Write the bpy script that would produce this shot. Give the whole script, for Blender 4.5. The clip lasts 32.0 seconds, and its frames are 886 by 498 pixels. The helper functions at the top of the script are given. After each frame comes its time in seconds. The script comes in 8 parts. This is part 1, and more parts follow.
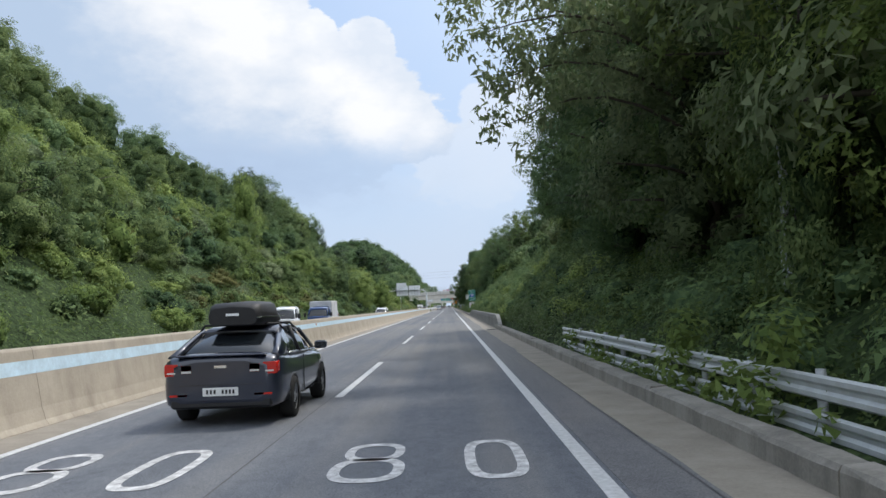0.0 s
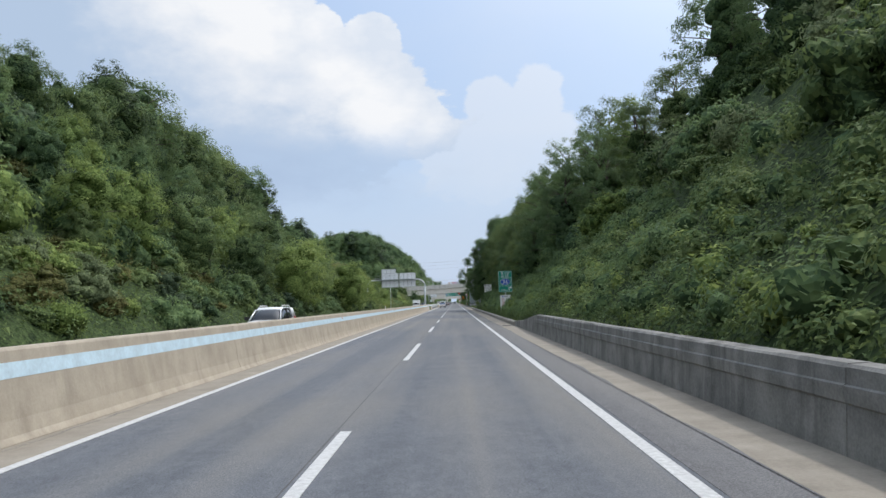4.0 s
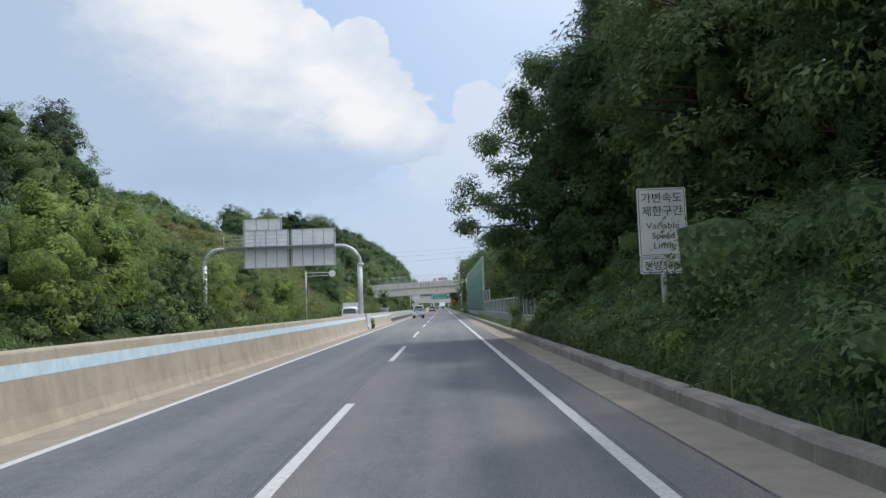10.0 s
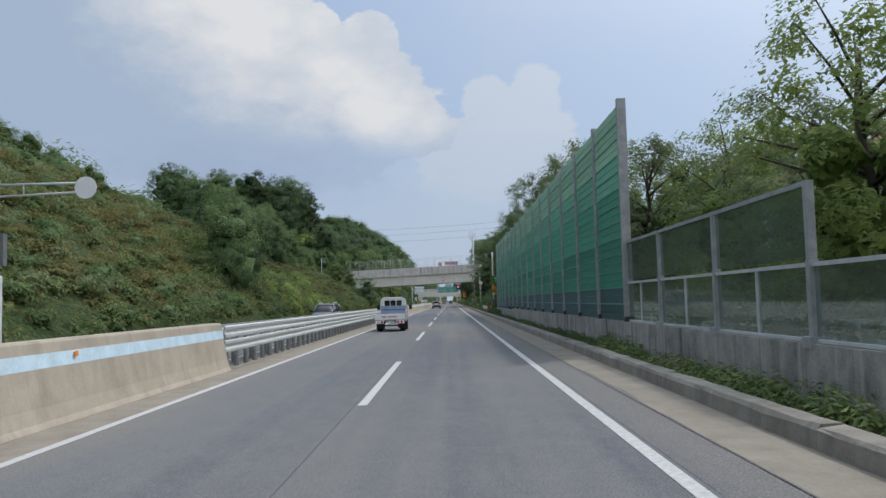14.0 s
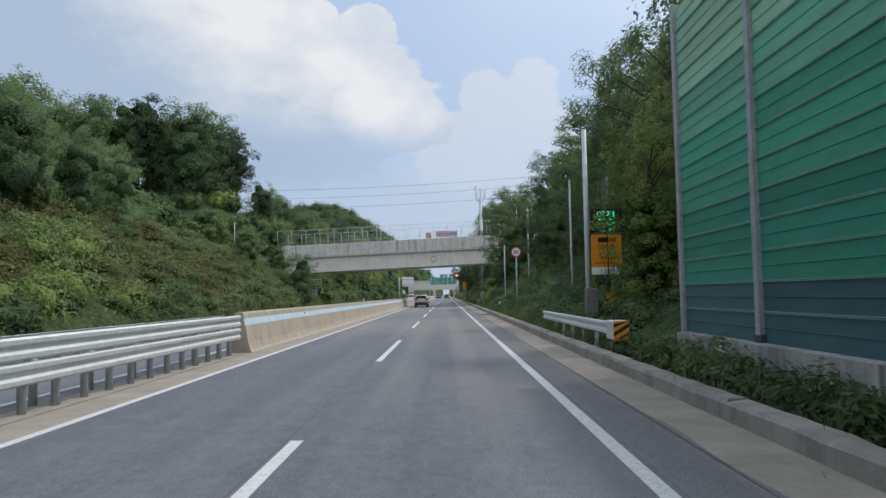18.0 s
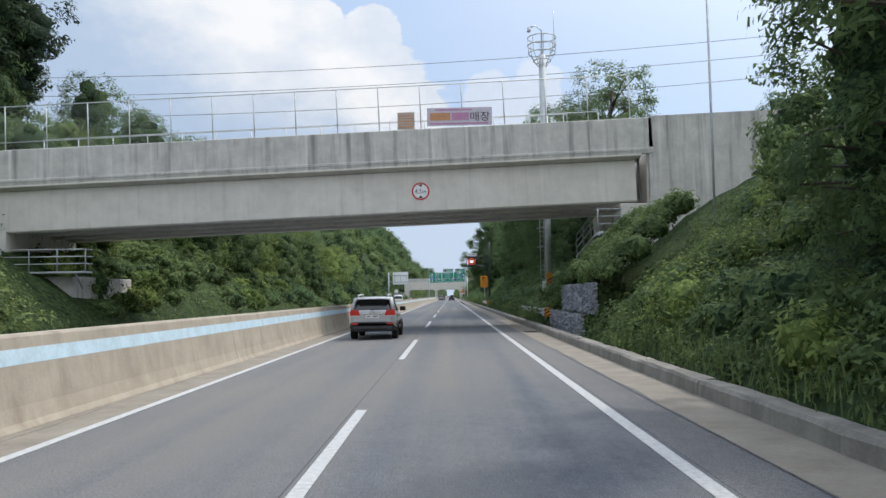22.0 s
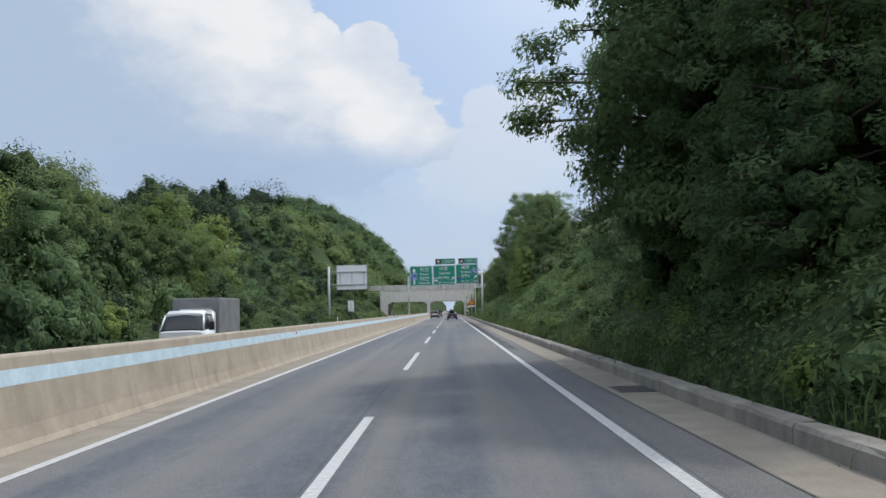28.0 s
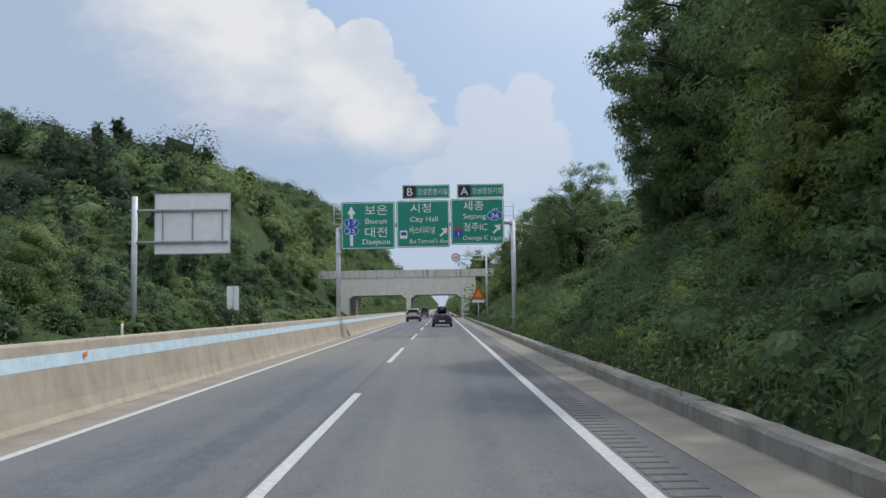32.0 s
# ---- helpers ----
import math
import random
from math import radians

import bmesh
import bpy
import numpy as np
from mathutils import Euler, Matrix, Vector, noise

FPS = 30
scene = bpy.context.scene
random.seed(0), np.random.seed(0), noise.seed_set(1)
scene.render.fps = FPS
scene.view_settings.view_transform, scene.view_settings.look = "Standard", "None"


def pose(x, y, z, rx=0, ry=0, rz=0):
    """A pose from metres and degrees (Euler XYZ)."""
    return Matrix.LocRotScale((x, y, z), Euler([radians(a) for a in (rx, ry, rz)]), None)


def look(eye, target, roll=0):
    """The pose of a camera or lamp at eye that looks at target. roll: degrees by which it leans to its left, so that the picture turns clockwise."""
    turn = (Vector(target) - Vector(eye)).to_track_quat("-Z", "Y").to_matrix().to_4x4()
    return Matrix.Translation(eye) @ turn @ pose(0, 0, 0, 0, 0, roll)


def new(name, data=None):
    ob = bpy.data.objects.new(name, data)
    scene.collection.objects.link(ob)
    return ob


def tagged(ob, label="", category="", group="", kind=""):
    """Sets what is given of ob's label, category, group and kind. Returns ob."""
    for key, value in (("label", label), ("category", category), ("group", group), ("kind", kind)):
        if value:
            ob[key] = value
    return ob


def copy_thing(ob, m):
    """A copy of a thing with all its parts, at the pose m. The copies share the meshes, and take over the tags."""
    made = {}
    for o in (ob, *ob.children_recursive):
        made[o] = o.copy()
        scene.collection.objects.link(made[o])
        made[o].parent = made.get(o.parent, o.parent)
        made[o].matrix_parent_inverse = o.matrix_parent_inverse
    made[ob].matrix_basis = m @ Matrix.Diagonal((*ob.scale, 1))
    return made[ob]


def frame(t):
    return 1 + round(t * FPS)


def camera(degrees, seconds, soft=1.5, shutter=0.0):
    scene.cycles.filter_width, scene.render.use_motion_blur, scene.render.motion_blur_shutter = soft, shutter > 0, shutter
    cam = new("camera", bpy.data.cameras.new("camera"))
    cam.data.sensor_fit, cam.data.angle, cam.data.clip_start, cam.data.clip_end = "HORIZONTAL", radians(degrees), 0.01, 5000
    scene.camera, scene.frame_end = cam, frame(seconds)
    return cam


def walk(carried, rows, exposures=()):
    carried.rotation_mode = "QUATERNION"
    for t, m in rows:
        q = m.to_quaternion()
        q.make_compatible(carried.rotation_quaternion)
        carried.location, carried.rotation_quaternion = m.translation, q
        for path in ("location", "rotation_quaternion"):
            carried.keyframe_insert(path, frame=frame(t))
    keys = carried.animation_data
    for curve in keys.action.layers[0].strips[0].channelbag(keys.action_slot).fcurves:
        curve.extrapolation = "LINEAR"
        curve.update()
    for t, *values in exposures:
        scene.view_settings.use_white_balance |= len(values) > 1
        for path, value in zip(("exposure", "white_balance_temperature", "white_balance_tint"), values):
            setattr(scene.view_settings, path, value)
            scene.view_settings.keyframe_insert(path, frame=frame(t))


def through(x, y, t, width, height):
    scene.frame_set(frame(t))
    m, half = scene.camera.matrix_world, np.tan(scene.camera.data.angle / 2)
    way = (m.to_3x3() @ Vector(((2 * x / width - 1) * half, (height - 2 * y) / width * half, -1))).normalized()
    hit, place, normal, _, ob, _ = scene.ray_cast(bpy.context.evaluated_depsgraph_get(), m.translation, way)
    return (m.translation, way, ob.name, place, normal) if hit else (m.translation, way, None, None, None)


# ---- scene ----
# camera path: seconds, x, y, yaw, pitch, lean to the right
cam = camera(59.0, 32.0)
EYE = 1.65
ROWS = [
    (0, 0.60, 5.60, 0.48, 4.15, 2.08),
    (0.5, 0.52, 14.60, 0.55, 4.24, 2.08),
    (1, 0.44, 23.80, 0.62, 4.12, 2.09),
    (1.5, 0.32, 33.00, 0.71, 4.14, 1.93),
    (2, 0.19, 42.20, 0.81, 4.18, 1.79),
    (2.5, 0.14, 51.90, 0.91, 4.14, 1.87),
    (3, 0.08, 61.60, 0.70, 4.12, 1.87),
    (3.5, 0.01, 71.40, 0.87, 3.88, 1.84),
    (5.5, -0.27, 110.06, 0.61, 3.93, 1.88),
    (6, -0.25, 119.61, 0.63, 4.06, 2.03),
    (6.5, -0.27, 128.99, 0.52, 3.91, 2.00),
    (7, -0.26, 138.21, 0.33, 3.93, 1.85),
    (7.5, -0.15, 147.34, 0.21, 4.13, 1.80),
    (8, -0.12, 156.37, 0.14, 4.11, 1.76),
    (8.5, -0.01, 165.26, 0.16, 4.18, 1.88),
    (9, 0.07, 174.04, 0.08, 4.17, 2.11),
    (9.5, 0.10, 182.87, 0.00, 4.15, 2.04),
    (10, 0.12, 191.75, -0.01, 4.17, 2.04),
    (10.5, 0.14, 200.59, 0.06, 4.15, 2.09),
    (11, 0.13, 209.48, 0.11, 4.10, 2.03),
    (11.5, 0.12, 218.21, 0.18, 4.11, 1.89),
    (12, 0.14, 227.04, 0.32, 4.03, 1.78),
    (12.5, 0.10, 235.76, 0.16, 4.07, 1.72),
    (13, 0.07, 244.37, 0.24, 3.99, 1.76),
    (13.5, -0.10, 252.96, 0.36, 3.89, 1.55),
    (15.5, -0.03, 288.69, 1.11, 3.63, 1.48),
    (16, -0.04, 297.40, 1.05, 3.64, 1.06),
    (16.5, -0.06, 305.96, 0.85, 3.42, 0.90),
    (17, -0.04, 314.54, 0.67, 3.32, 0.87),
    (17.5, 0.05, 323.21, 0.49, 3.37, 0.90),
    (18, 0.20, 332.09, 0.27, 3.34, 1.10),
    (18.5, 0.41, 341.00, 0.01, 3.33, 1.30),
    (19, 0.33, 350.03, -0.33, 3.27, 1.56),
    (19.5, 0.32, 359.13, -0.21, 3.27, 1.85),
    (20, 0.26, 368.46, -0.05, 3.30, 1.92),
    (20.5, 0.12, 378.02, 0.09, 3.29, 1.64),
    (21, 0.02, 387.85, 0.27, 3.37, 1.29),
    (21.5, -0.13, 397.69, 0.42, 3.44, 1.05),
    (22, -0.23, 407.47, 0.55, 3.42, 0.93),
    (22.5, -0.27, 417.39, 0.49, 3.45, 0.78),
    (23, -0.33, 427.06, 0.29, 3.60, 0.69),
    (23.5, -0.31, 436.51, -0.07, 3.82, 0.82),
    (24, -0.26, 445.89, -0.33, 4.02, 1.04),
    (24.5, -0.17, 455.20, -0.65, 4.37, 1.14),
    (26.5, -0.05, 491.88, -0.10, 4.50, 1.32),
    (27, -0.07, 500.98, 0.10, 4.49, 1.28),
    (27.5, -0.15, 509.97, 0.32, 4.54, 1.43),
    (28, -0.23, 518.85, 0.52, 4.50, 1.56),
    (28.5, -0.32, 527.69, 0.79, 4.58, 1.61),
    (29, -0.34, 536.51, 0.79, 4.55, 1.56),
    (29.5, -0.33, 545.20, 0.72, 4.48, 1.52),
    (30, -0.27, 553.73, 0.59, 4.31, 1.42),
    (30.5, -0.24, 562.24, 0.34, 4.31, 1.25),
    (31, -0.12, 570.84, 0.13, 4.41, 1.05),
    (31.5, 0.02, 579.64, 0.02, 4.36, 1.03),
    (32, 0.14, 588.57, -0.06, 4.34, 0.97),
]
walk(cam, [(t, pose(x, y, EYE, 90 + pitch, lean, yaw)) for t, x, y, yaw, pitch, lean in ROWS], exposures=[(0, 0.1), (3, 0.05), (6, -0.06), (8, -0.02), (11, -0.05), (13, -0.34), (16, -0.28), (18, -0.16), (21, 0.0), (22, 0.04), (23, 0.26), (24, 0.2), (27, -0.1), (30, -0.14), (32, -0.24)])


# ---------------------------------------------------------------- sky and sun
def nd(tree, kind, **values):
    n = tree.nodes.new(kind)
    for key, value in values.items():
        if key in n.inputs:
            n.inputs[key].default_value = value
    return n


def calc(tree, op, a, b=0.0, c=0.0, clamp=False):
    n = tree.nodes.new("ShaderNodeMath")
    n.operation, n.use_clamp = op, clamp
    for i, v in enumerate((a, b, c)):
        if isinstance(v, (int, float)):
            n.inputs[i].default_value = v
        else:
            tree.links.new(v, n.inputs[i])
    return n.outputs[0]


def ramp(tree, fac, stops):
    n = tree.nodes.new("ShaderNodeValToRGB")
    while len(n.color_ramp.elements) < len(stops):
        n.color_ramp.elements.new(0.5)
    for e, (p, c) in zip(n.color_ramp.elements, stops):
        e.position, e.color = p, (*c, 1)
    tree.links.new(fac, n.inputs[0])
    return n.outputs[0]


def blend(tree, fac, a, b, how="MIX"):
    n = tree.nodes.new("ShaderNodeMix")
    n.data_type, n.blend_type, n.clamp_factor = "RGBA", how, False
    for i, v in ((0, fac), (6, a), (7, b)):
        if isinstance(v, (int, float)):
            n.inputs[i].default_value = v
        elif isinstance(v, tuple):
            n.inputs[i].default_value = (*v, 1)
        else:
            tree.links.new(v, n.inputs[i])
    return n.outputs[2]


SUN_EL, SUN_AZ = 58.0, 52.0  # azimuth clockwise from +y: high, ahead and to the right of the lanes
world = bpy.data.worlds.new("sky")
scene.world = world
world.use_nodes = True
wt = world.node_tree
wt.nodes.clear()
sky = wt.nodes.new("ShaderNodeTexSky")
sky.sky_type, sky.sun_disc = "NISHITA", False
sky.sun_elevation, sky.sun_rotation = radians(SUN_EL), radians(SUN_AZ)
sky.air_density, sky.dust_density, sky.ozone_density = 1.3, 2.0, 1.5
geo = wt.nodes.new("ShaderNodeTexCoord")
sep = wt.nodes.new("ShaderNodeSeparateXYZ")
wt.links.new(geo.outputs["Generated"], sep.inputs[0])
dx, dy, dz = sep.outputs
far = calc(wt, "MAXIMUM", dy, 0.02)
su, sv = calc(wt, "DIVIDE", dx, far), calc(wt, "DIVIDE", dz, far)


def sky_noise(scale, detail, rough, off):
    m = nd(wt, "ShaderNodeMapping")
    m.inputs["Location"].default_value = off
    m.inputs["Scale"].default_value = (1, 1, 1.7)
    wt.links.new(geo.outputs["Generated"], m.inputs[0])
    n = nd(wt, "ShaderNodeTexNoise", Scale=scale, Detail=detail, Roughness=rough)
    wt.links.new(m.outputs[0], n.inputs["Vector"])
    return n.outputs[0]


billow = sky_noise(9, 8, 0.6, (3.1, 1.7, 0.4))
broad = sky_noise(2.2, 6, 0.55, (0.3, 5.2, 1.1))
fine = sky_noise(26, 6, 0.6, (7.3, 2.2, 0.9))
bump_ = calc(wt, "ADD", calc(wt, "MULTIPLY", calc(wt, "SUBTRACT", billow, 0.5), 0.95), calc(wt, "MULTIPLY", calc(wt, "SUBTRACT", fine, 0.5), 0.75))


def puff(u, v, ru, rv, lean=0.0):
    """How deep a direction lies inside one soft heap of cloud (1 in the middle, 0 at its rim)."""
    a = calc(wt, "SUBTRACT", su, u)
    b = calc(wt, "SUBTRACT", sv, v)
    c, s = math.cos(radians(lean)), math.sin(radians(lean))
    p = calc(wt, "DIVIDE", calc(wt, "ADD", calc(wt, "MULTIPLY", a, c), calc(wt, "MULTIPLY", b, s)), ru)
    q = calc(wt, "DIVIDE", calc(wt, "SUBTRACT", calc(wt, "MULTIPLY", b, c), calc(wt, "MULTIPLY", a, s)), rv)
    return calc(wt, "SUBTRACT", 1.0, calc(wt, "SQRT", calc(wt, "ADD", calc(wt, "MULTIPLY", p, p), calc(wt, "MULTIPLY", q, q))))


def heap(puffs, width, ragged=1.0):
    d = puffs[0]
    for p in puffs[1:]:
        d = calc(wt, "SMOOTH_MAX", d, p, 0.12)
    d = calc(wt, "ADD", d, calc(wt, "MULTIPLY", bump_, ragged))
    n = nd(wt, "ShaderNodeMapRange")
    n.interpolation_type = "SMOOTHSTEP"
    n.inputs[1].default_value, n.inputs[2].default_value = 0.0, width
    wt.links.new(d, n.inputs[0])
    return n.outputs[0]


tower = heap([puff(-0.36, 0.44, 0.19, 0.17), puff(-0.235, 0.375, 0.075, 0.075), puff(-0.180, 0.345, 0.052, 0.056), puff(-0.097, 0.332, 0.044, 0.052), puff(-0.13, 0.28, 0.115, 0.075), puff(-0.078, 0.265, 0.064, 0.055), puff(-0.045, 0.226, 0.062, 0.045), puff(-0.62, 0.34, 0.40, 0.26), puff(-0.26, 0.24, 0.28, 0.11)], 0.10, 0.8)
small = heap([puff(0.052, 0.255, 0.036, 0.036), puff(0.122, 0.266, 0.036, 0.044), puff(0.085, 0.205, 0.085, 0.060), puff(0.135, 0.19, 0.045, 0.055), puff(0.03, 0.18, 0.09, 0.06)], 0.20)
haze_low = heap([puff(-0.03, 0.16, 0.13, 0.05), puff(0.05, 0.15, 0.16, 0.07)], 1.6)
deck = ramp(wt, broad, [(0.38, (0, 0, 0)), (0.66, (1, 1, 1))])
veil = nd(wt, "ShaderNodeMapRange")
veil.inputs[1].default_value, veil.inputs[2].default_value, veil.inputs[3].default_value, veil.inputs[4].default_value = 0.0, 0.45, 0.95, 0.62
wt.links.new(dz, veil.inputs[0])

blue = nd(wt, "ShaderNodeVectorMath")
blue.operation = "SCALE"
blue.inputs["Scale"].default_value = 0.13
wt.links.new(sky.outputs[0], blue.inputs[0])
GREY_CLOUD, WHITE_CLOUD = (0.46, 0.58, 0.76), (0.90, 0.915, 0.945)
clear = blend(wt, 0.72, blue.outputs[0], (0.49, 0.65, 0.93))
base = blend(wt, calc(wt, "MULTIPLY", deck, 0.55), clear, (0.58, 0.68, 0.84))
behind = ramp(wt, calc(wt, "MULTIPLY", dy, -1.0), [(0.0, (0, 0, 0)), (0.5, (1, 1, 1))])
base = blend(wt, calc(wt, "MULTIPLY", behind, 0.75), base, (1.20, 1.27, 1.37))
base = blend(wt, calc(wt, "MULTIPLY", haze_low, 0.6), base, (0.66, 0.75, 0.875))
fade = ramp(wt, sv, [(0.12, (0, 0, 0)), (0.235, (1, 1, 1))])
base = blend(wt, calc(wt, "MULTIPLY", calc(wt, "MULTIPLY", small, 0.6), ramp(wt, sv, [(0.13, (0.25, 0.25, 0.25)), (0.22, (1, 1, 1))])), base, (0.74, 0.79, 0.87))
core = heap([puff(-0.20, 0.345, 0.27, 0.155, -10), puff(-0.08, 0.30, 0.12, 0.12), puff(-0.06, 0.25, 0.13, 0.075), puff(-0.28, 0.46, 0.26, 0.18)], 0.62, 0.55)
fold = ramp(wt, sky_noise(7.5, 5, 0.55, (2.2, 4.1, 0.35)), [(0.40, (1, 1, 1)), (0.64, (0.50, 0.50, 0.50))])
lit = blend(wt, calc(wt, "MULTIPLY", core, fold), GREY_CLOUD, WHITE_CLOUD)
base = blend(wt, calc(wt, "MULTIPLY", tower, fade), base, lit)
under = heap([puff(-0.32, 0.175, 0.36, 0.065, -3)], 1.0)
base = blend(wt, calc(wt, "MULTIPLY", under, 0.62), base, (0.40, 0.51, 0.70))
low = ramp(wt, dz, [(0.0, (1, 1, 1)), (0.16, (0, 0, 0))])
base = blend(wt, calc(wt, "MULTIPLY", low, 0.5), base, (0.60, 0.70, 0.855))
# bright veil of thin cloud round the hidden sun
toward = Vector((math.sin(radians(SUN_AZ)) * math.cos(radians(SUN_EL)), math.cos(radians(SUN_AZ)) * math.cos(radians(SUN_EL)), math.sin(radians(SUN_EL))))
dot = nd(wt, "ShaderNodeVectorMath")
dot.operation = "DOT_PRODUCT"
wt.links.new(geo.outputs["Generated"], dot.inputs[0])
dot.inputs[1].default_value = toward
aureole = calc(wt, "MULTIPLY", calc(wt, "POWER", calc(wt, "MAXIMUM", dot.outputs["Value"], 0.0), 7.0), 2.6)
base = blend(wt, aureole, base, (0.96, 0.96, 0.96), "ADD")
bg = nd(wt, "ShaderNodeBackground", Strength=1.0)
wt.links.new(base, bg.inputs[0])
wo = wt.nodes.new("ShaderNodeOutputWorld")
wt.links.new(bg.outputs[0], wo.inputs[0])

sun_data = bpy.data.lights.new("sun", "SUN")
sun_data.energy, sun_data.angle, sun_data.color = 1.9, radians(3.0), (1.0, 0.945, 0.86)
sun = new("sun", sun_data)
sun.matrix_world = look((60, 80, 120), (60 - math.sin(radians(SUN_AZ)), 80 - math.cos(radians(SUN_AZ)), 120 - math.tan(radians(SUN_EL))))


# ---------------------------------------------------------------- materials
def material(name, rough=0.7, metal=0.0, spec=0.4):
    m = bpy.data.materials.new(name)
    m.use_nodes = True
    b = m.node_tree.nodes["Principled BSDF"]
    b.inputs["Roughness"].default_value, b.inputs["Metallic"].default_value, b.inputs["Specular IOR Level"].default_value = rough, metal, spec
    return m, m.node_tree, b


def tex(tree, scale, detail=4.0, rough=0.55, stretch=(1, 1, 1), coord="Object"):
    c = tree.nodes.new("ShaderNodeTexCoord")
    m = tree.nodes.new("ShaderNodeMapping")
    m.inputs["Scale"].default_value = stretch
    tree.links.new(c.outputs[coord], m.inputs[0])
    n = nd(tree, "ShaderNodeTexNoise", Scale=scale, Detail=detail, Roughness=rough)
    tree.links.new(m.outputs[0], n.inputs["Vector"])
    return n.outputs[0]


def relief(tree, b, height, strength=0.3, distance=0.02):
    n = nd(tree, "ShaderNodeBump", Strength=strength, Distance=distance)
    tree.links.new(height, n.inputs["Height"])
    tree.links.new(n.outputs[0], b.inputs["Normal"])


def plain(name, colour, rough=0.6, metal=0.0, wear=0.12, scale=6.0, spec=0.4):
    """A painted or bare surface with slight, two-scale variation."""
    m, t, b = material(name, rough, metal, spec)
    lo = tuple(c * (1 - 1.6 * wear) for c in colour)
    hi = tuple(min(1, c * (1 + wear)) for c in colour)
    both = calc(t, "ADD", calc(t, "MULTIPLY", tex(t, scale, 6), 0.65), calc(t, "MULTIPLY", tex(t, scale * 9, 3), 0.35))
    t.links.new(ramp(t, both, [(0.35, lo), (0.65, hi)]), b.inputs["Base Color"])
    return m


def asphalt_mat(name, dark, light, brown):
    m, t, b = material(name, 0.85)
    big = tex(t, 0.10, 6, 0.62, (1.0, 0.25, 1))
    lane = tex(t, 1.3, 3, 0.5, (1.0, 0.012, 1))
    blotch = tex(t, 2.3, 5, 0.68, (1.0, 0.55, 1))
    patch = tex(t, 9.0, 4, 0.7, (1.0, 0.6, 1))
    grain = tex(t, 45, 3, 0.7)
    stone = tex(t, 190, 2, 0.7)
    tone = calc(t, "ADD", calc(t, "ADD", calc(t, "MULTIPLY", big, 0.24), calc(t, "MULTIPLY", lane, 0.24)), calc(t, "ADD", calc(t, "MULTIPLY", patch, 0.28), calc(t, "MULTIPLY", blotch, 0.24)))
    c = ramp(t, tone, [(0.40, dark), (0.60, light)])
    c = blend(t, ramp(t, calc(t, "ADD", calc(t, "MULTIPLY", tex(t, 0.05, 5, 0.62, (1.0, 0.5, 1)), 0.7), calc(t, "MULTIPLY", lane, 0.3)), [(0.45, (0, 0, 0)), (0.62, (1, 1, 1))]), c, brown)
    c = blend(t, 0.7, c, ramp(t, grain, [(0.3, (0.15, 0.15, 0.15)), (0.7, (0.85, 0.85, 0.85))]), "OVERLAY")
    c = blend(t, 0.6, c, ramp(t, stone, [(0.3, (0.2, 0.2, 0.2)), (0.7, (0.8, 0.8, 0.8))]), "OVERLAY")
    t.links.new(c, b.inputs["Base Color"])
    relief(t, b, stone, 0.35, 0.004)
    return m


def concrete_mat(name, dark, light, stain=0.5, streak=True, rough=0.85):
    m, t, b = material(name, rough)
    mott = tex(t, 1.3, 6, 0.65)
    fine_ = tex(t, 28, 4, 0.6)
    c = ramp(t, calc(t, "ADD", calc(t, "MULTIPLY", mott, 0.7), calc(t, "MULTIPLY", fine_, 0.3)), [(0.34, dark), (0.66, light)])
    if streak:
        run = ramp(t, tex(t, 2.2, 5, 0.6, (1, 1, 0.06)), [(0.52, (0, 0, 0)), (0.72, (1, 1, 1))])
        c = blend(t, calc(t, "MULTIPLY", run, stain), c, tuple(v * 0.45 for v in dark))
        pale = ramp(t, tex(t, 3.1, 5, 0.6, (1, 1, 0.05)), [(0.56, (0, 0, 0)), (0.70, (1, 1, 1))])
        c = blend(t, calc(t, "MULTIPLY", pale, stain * 0.55), c, tuple(min(1, v * 1.25) for v in light))
    t.links.new(c, b.inputs["Base Color"])
    relief(t, b, fine_, 0.25, 0.006)
    return m


def leaf_mat(name, dark, mid, bright, through=0.26):
    m, t, b = material(name, 0.68, 0.0, 0.14)
    isl = t.nodes.new("ShaderNodeNewGeometry").outputs["Random Per Island"]
    per = t.nodes.new("ShaderNodeObjectInfo").outputs["Random"]
    patch = tex(t, 0.30, 4, 0.6)
    v = calc(t, "ADD", calc(t, "MULTIPLY", isl, 0.24), calc(t, "ADD", calc(t, "MULTIPLY", patch, 0.75), calc(t, "MULTIPLY", per, 0.30)))
    c = ramp(t, v, [(0.38, dark), (0.62, mid), (0.86, bright)])
    t.links.new(c, b.inputs["Base Color"])
    tr = t.nodes.new("ShaderNodeBsdfTranslucent")
    t.links.new(blend(t, 0.6, c, tuple(min(1, v * 1.6) for v in bright)), tr.inputs[0])
    mix = t.nodes.new("ShaderNodeMixShader")
    mix.inputs[0].default_value = through
    t.links.new(b.outputs[0], mix.inputs[1])
    t.links.new(tr.outputs[0], mix.inputs[2])
    t.links.new(mix.outputs[0], t.nodes["Material Output"].inputs[0])
    # copy of the leaf colours for clump cores, darkened to give the shade inside
    INNER_SHADE[name] = thicket_mat("inner " + name, tuple(v * 0.62 for v in dark), tuple(v * 0.85 for v in mid), tuple(v * 0.9 for v in bright), 8.0, 0.3)
    return m


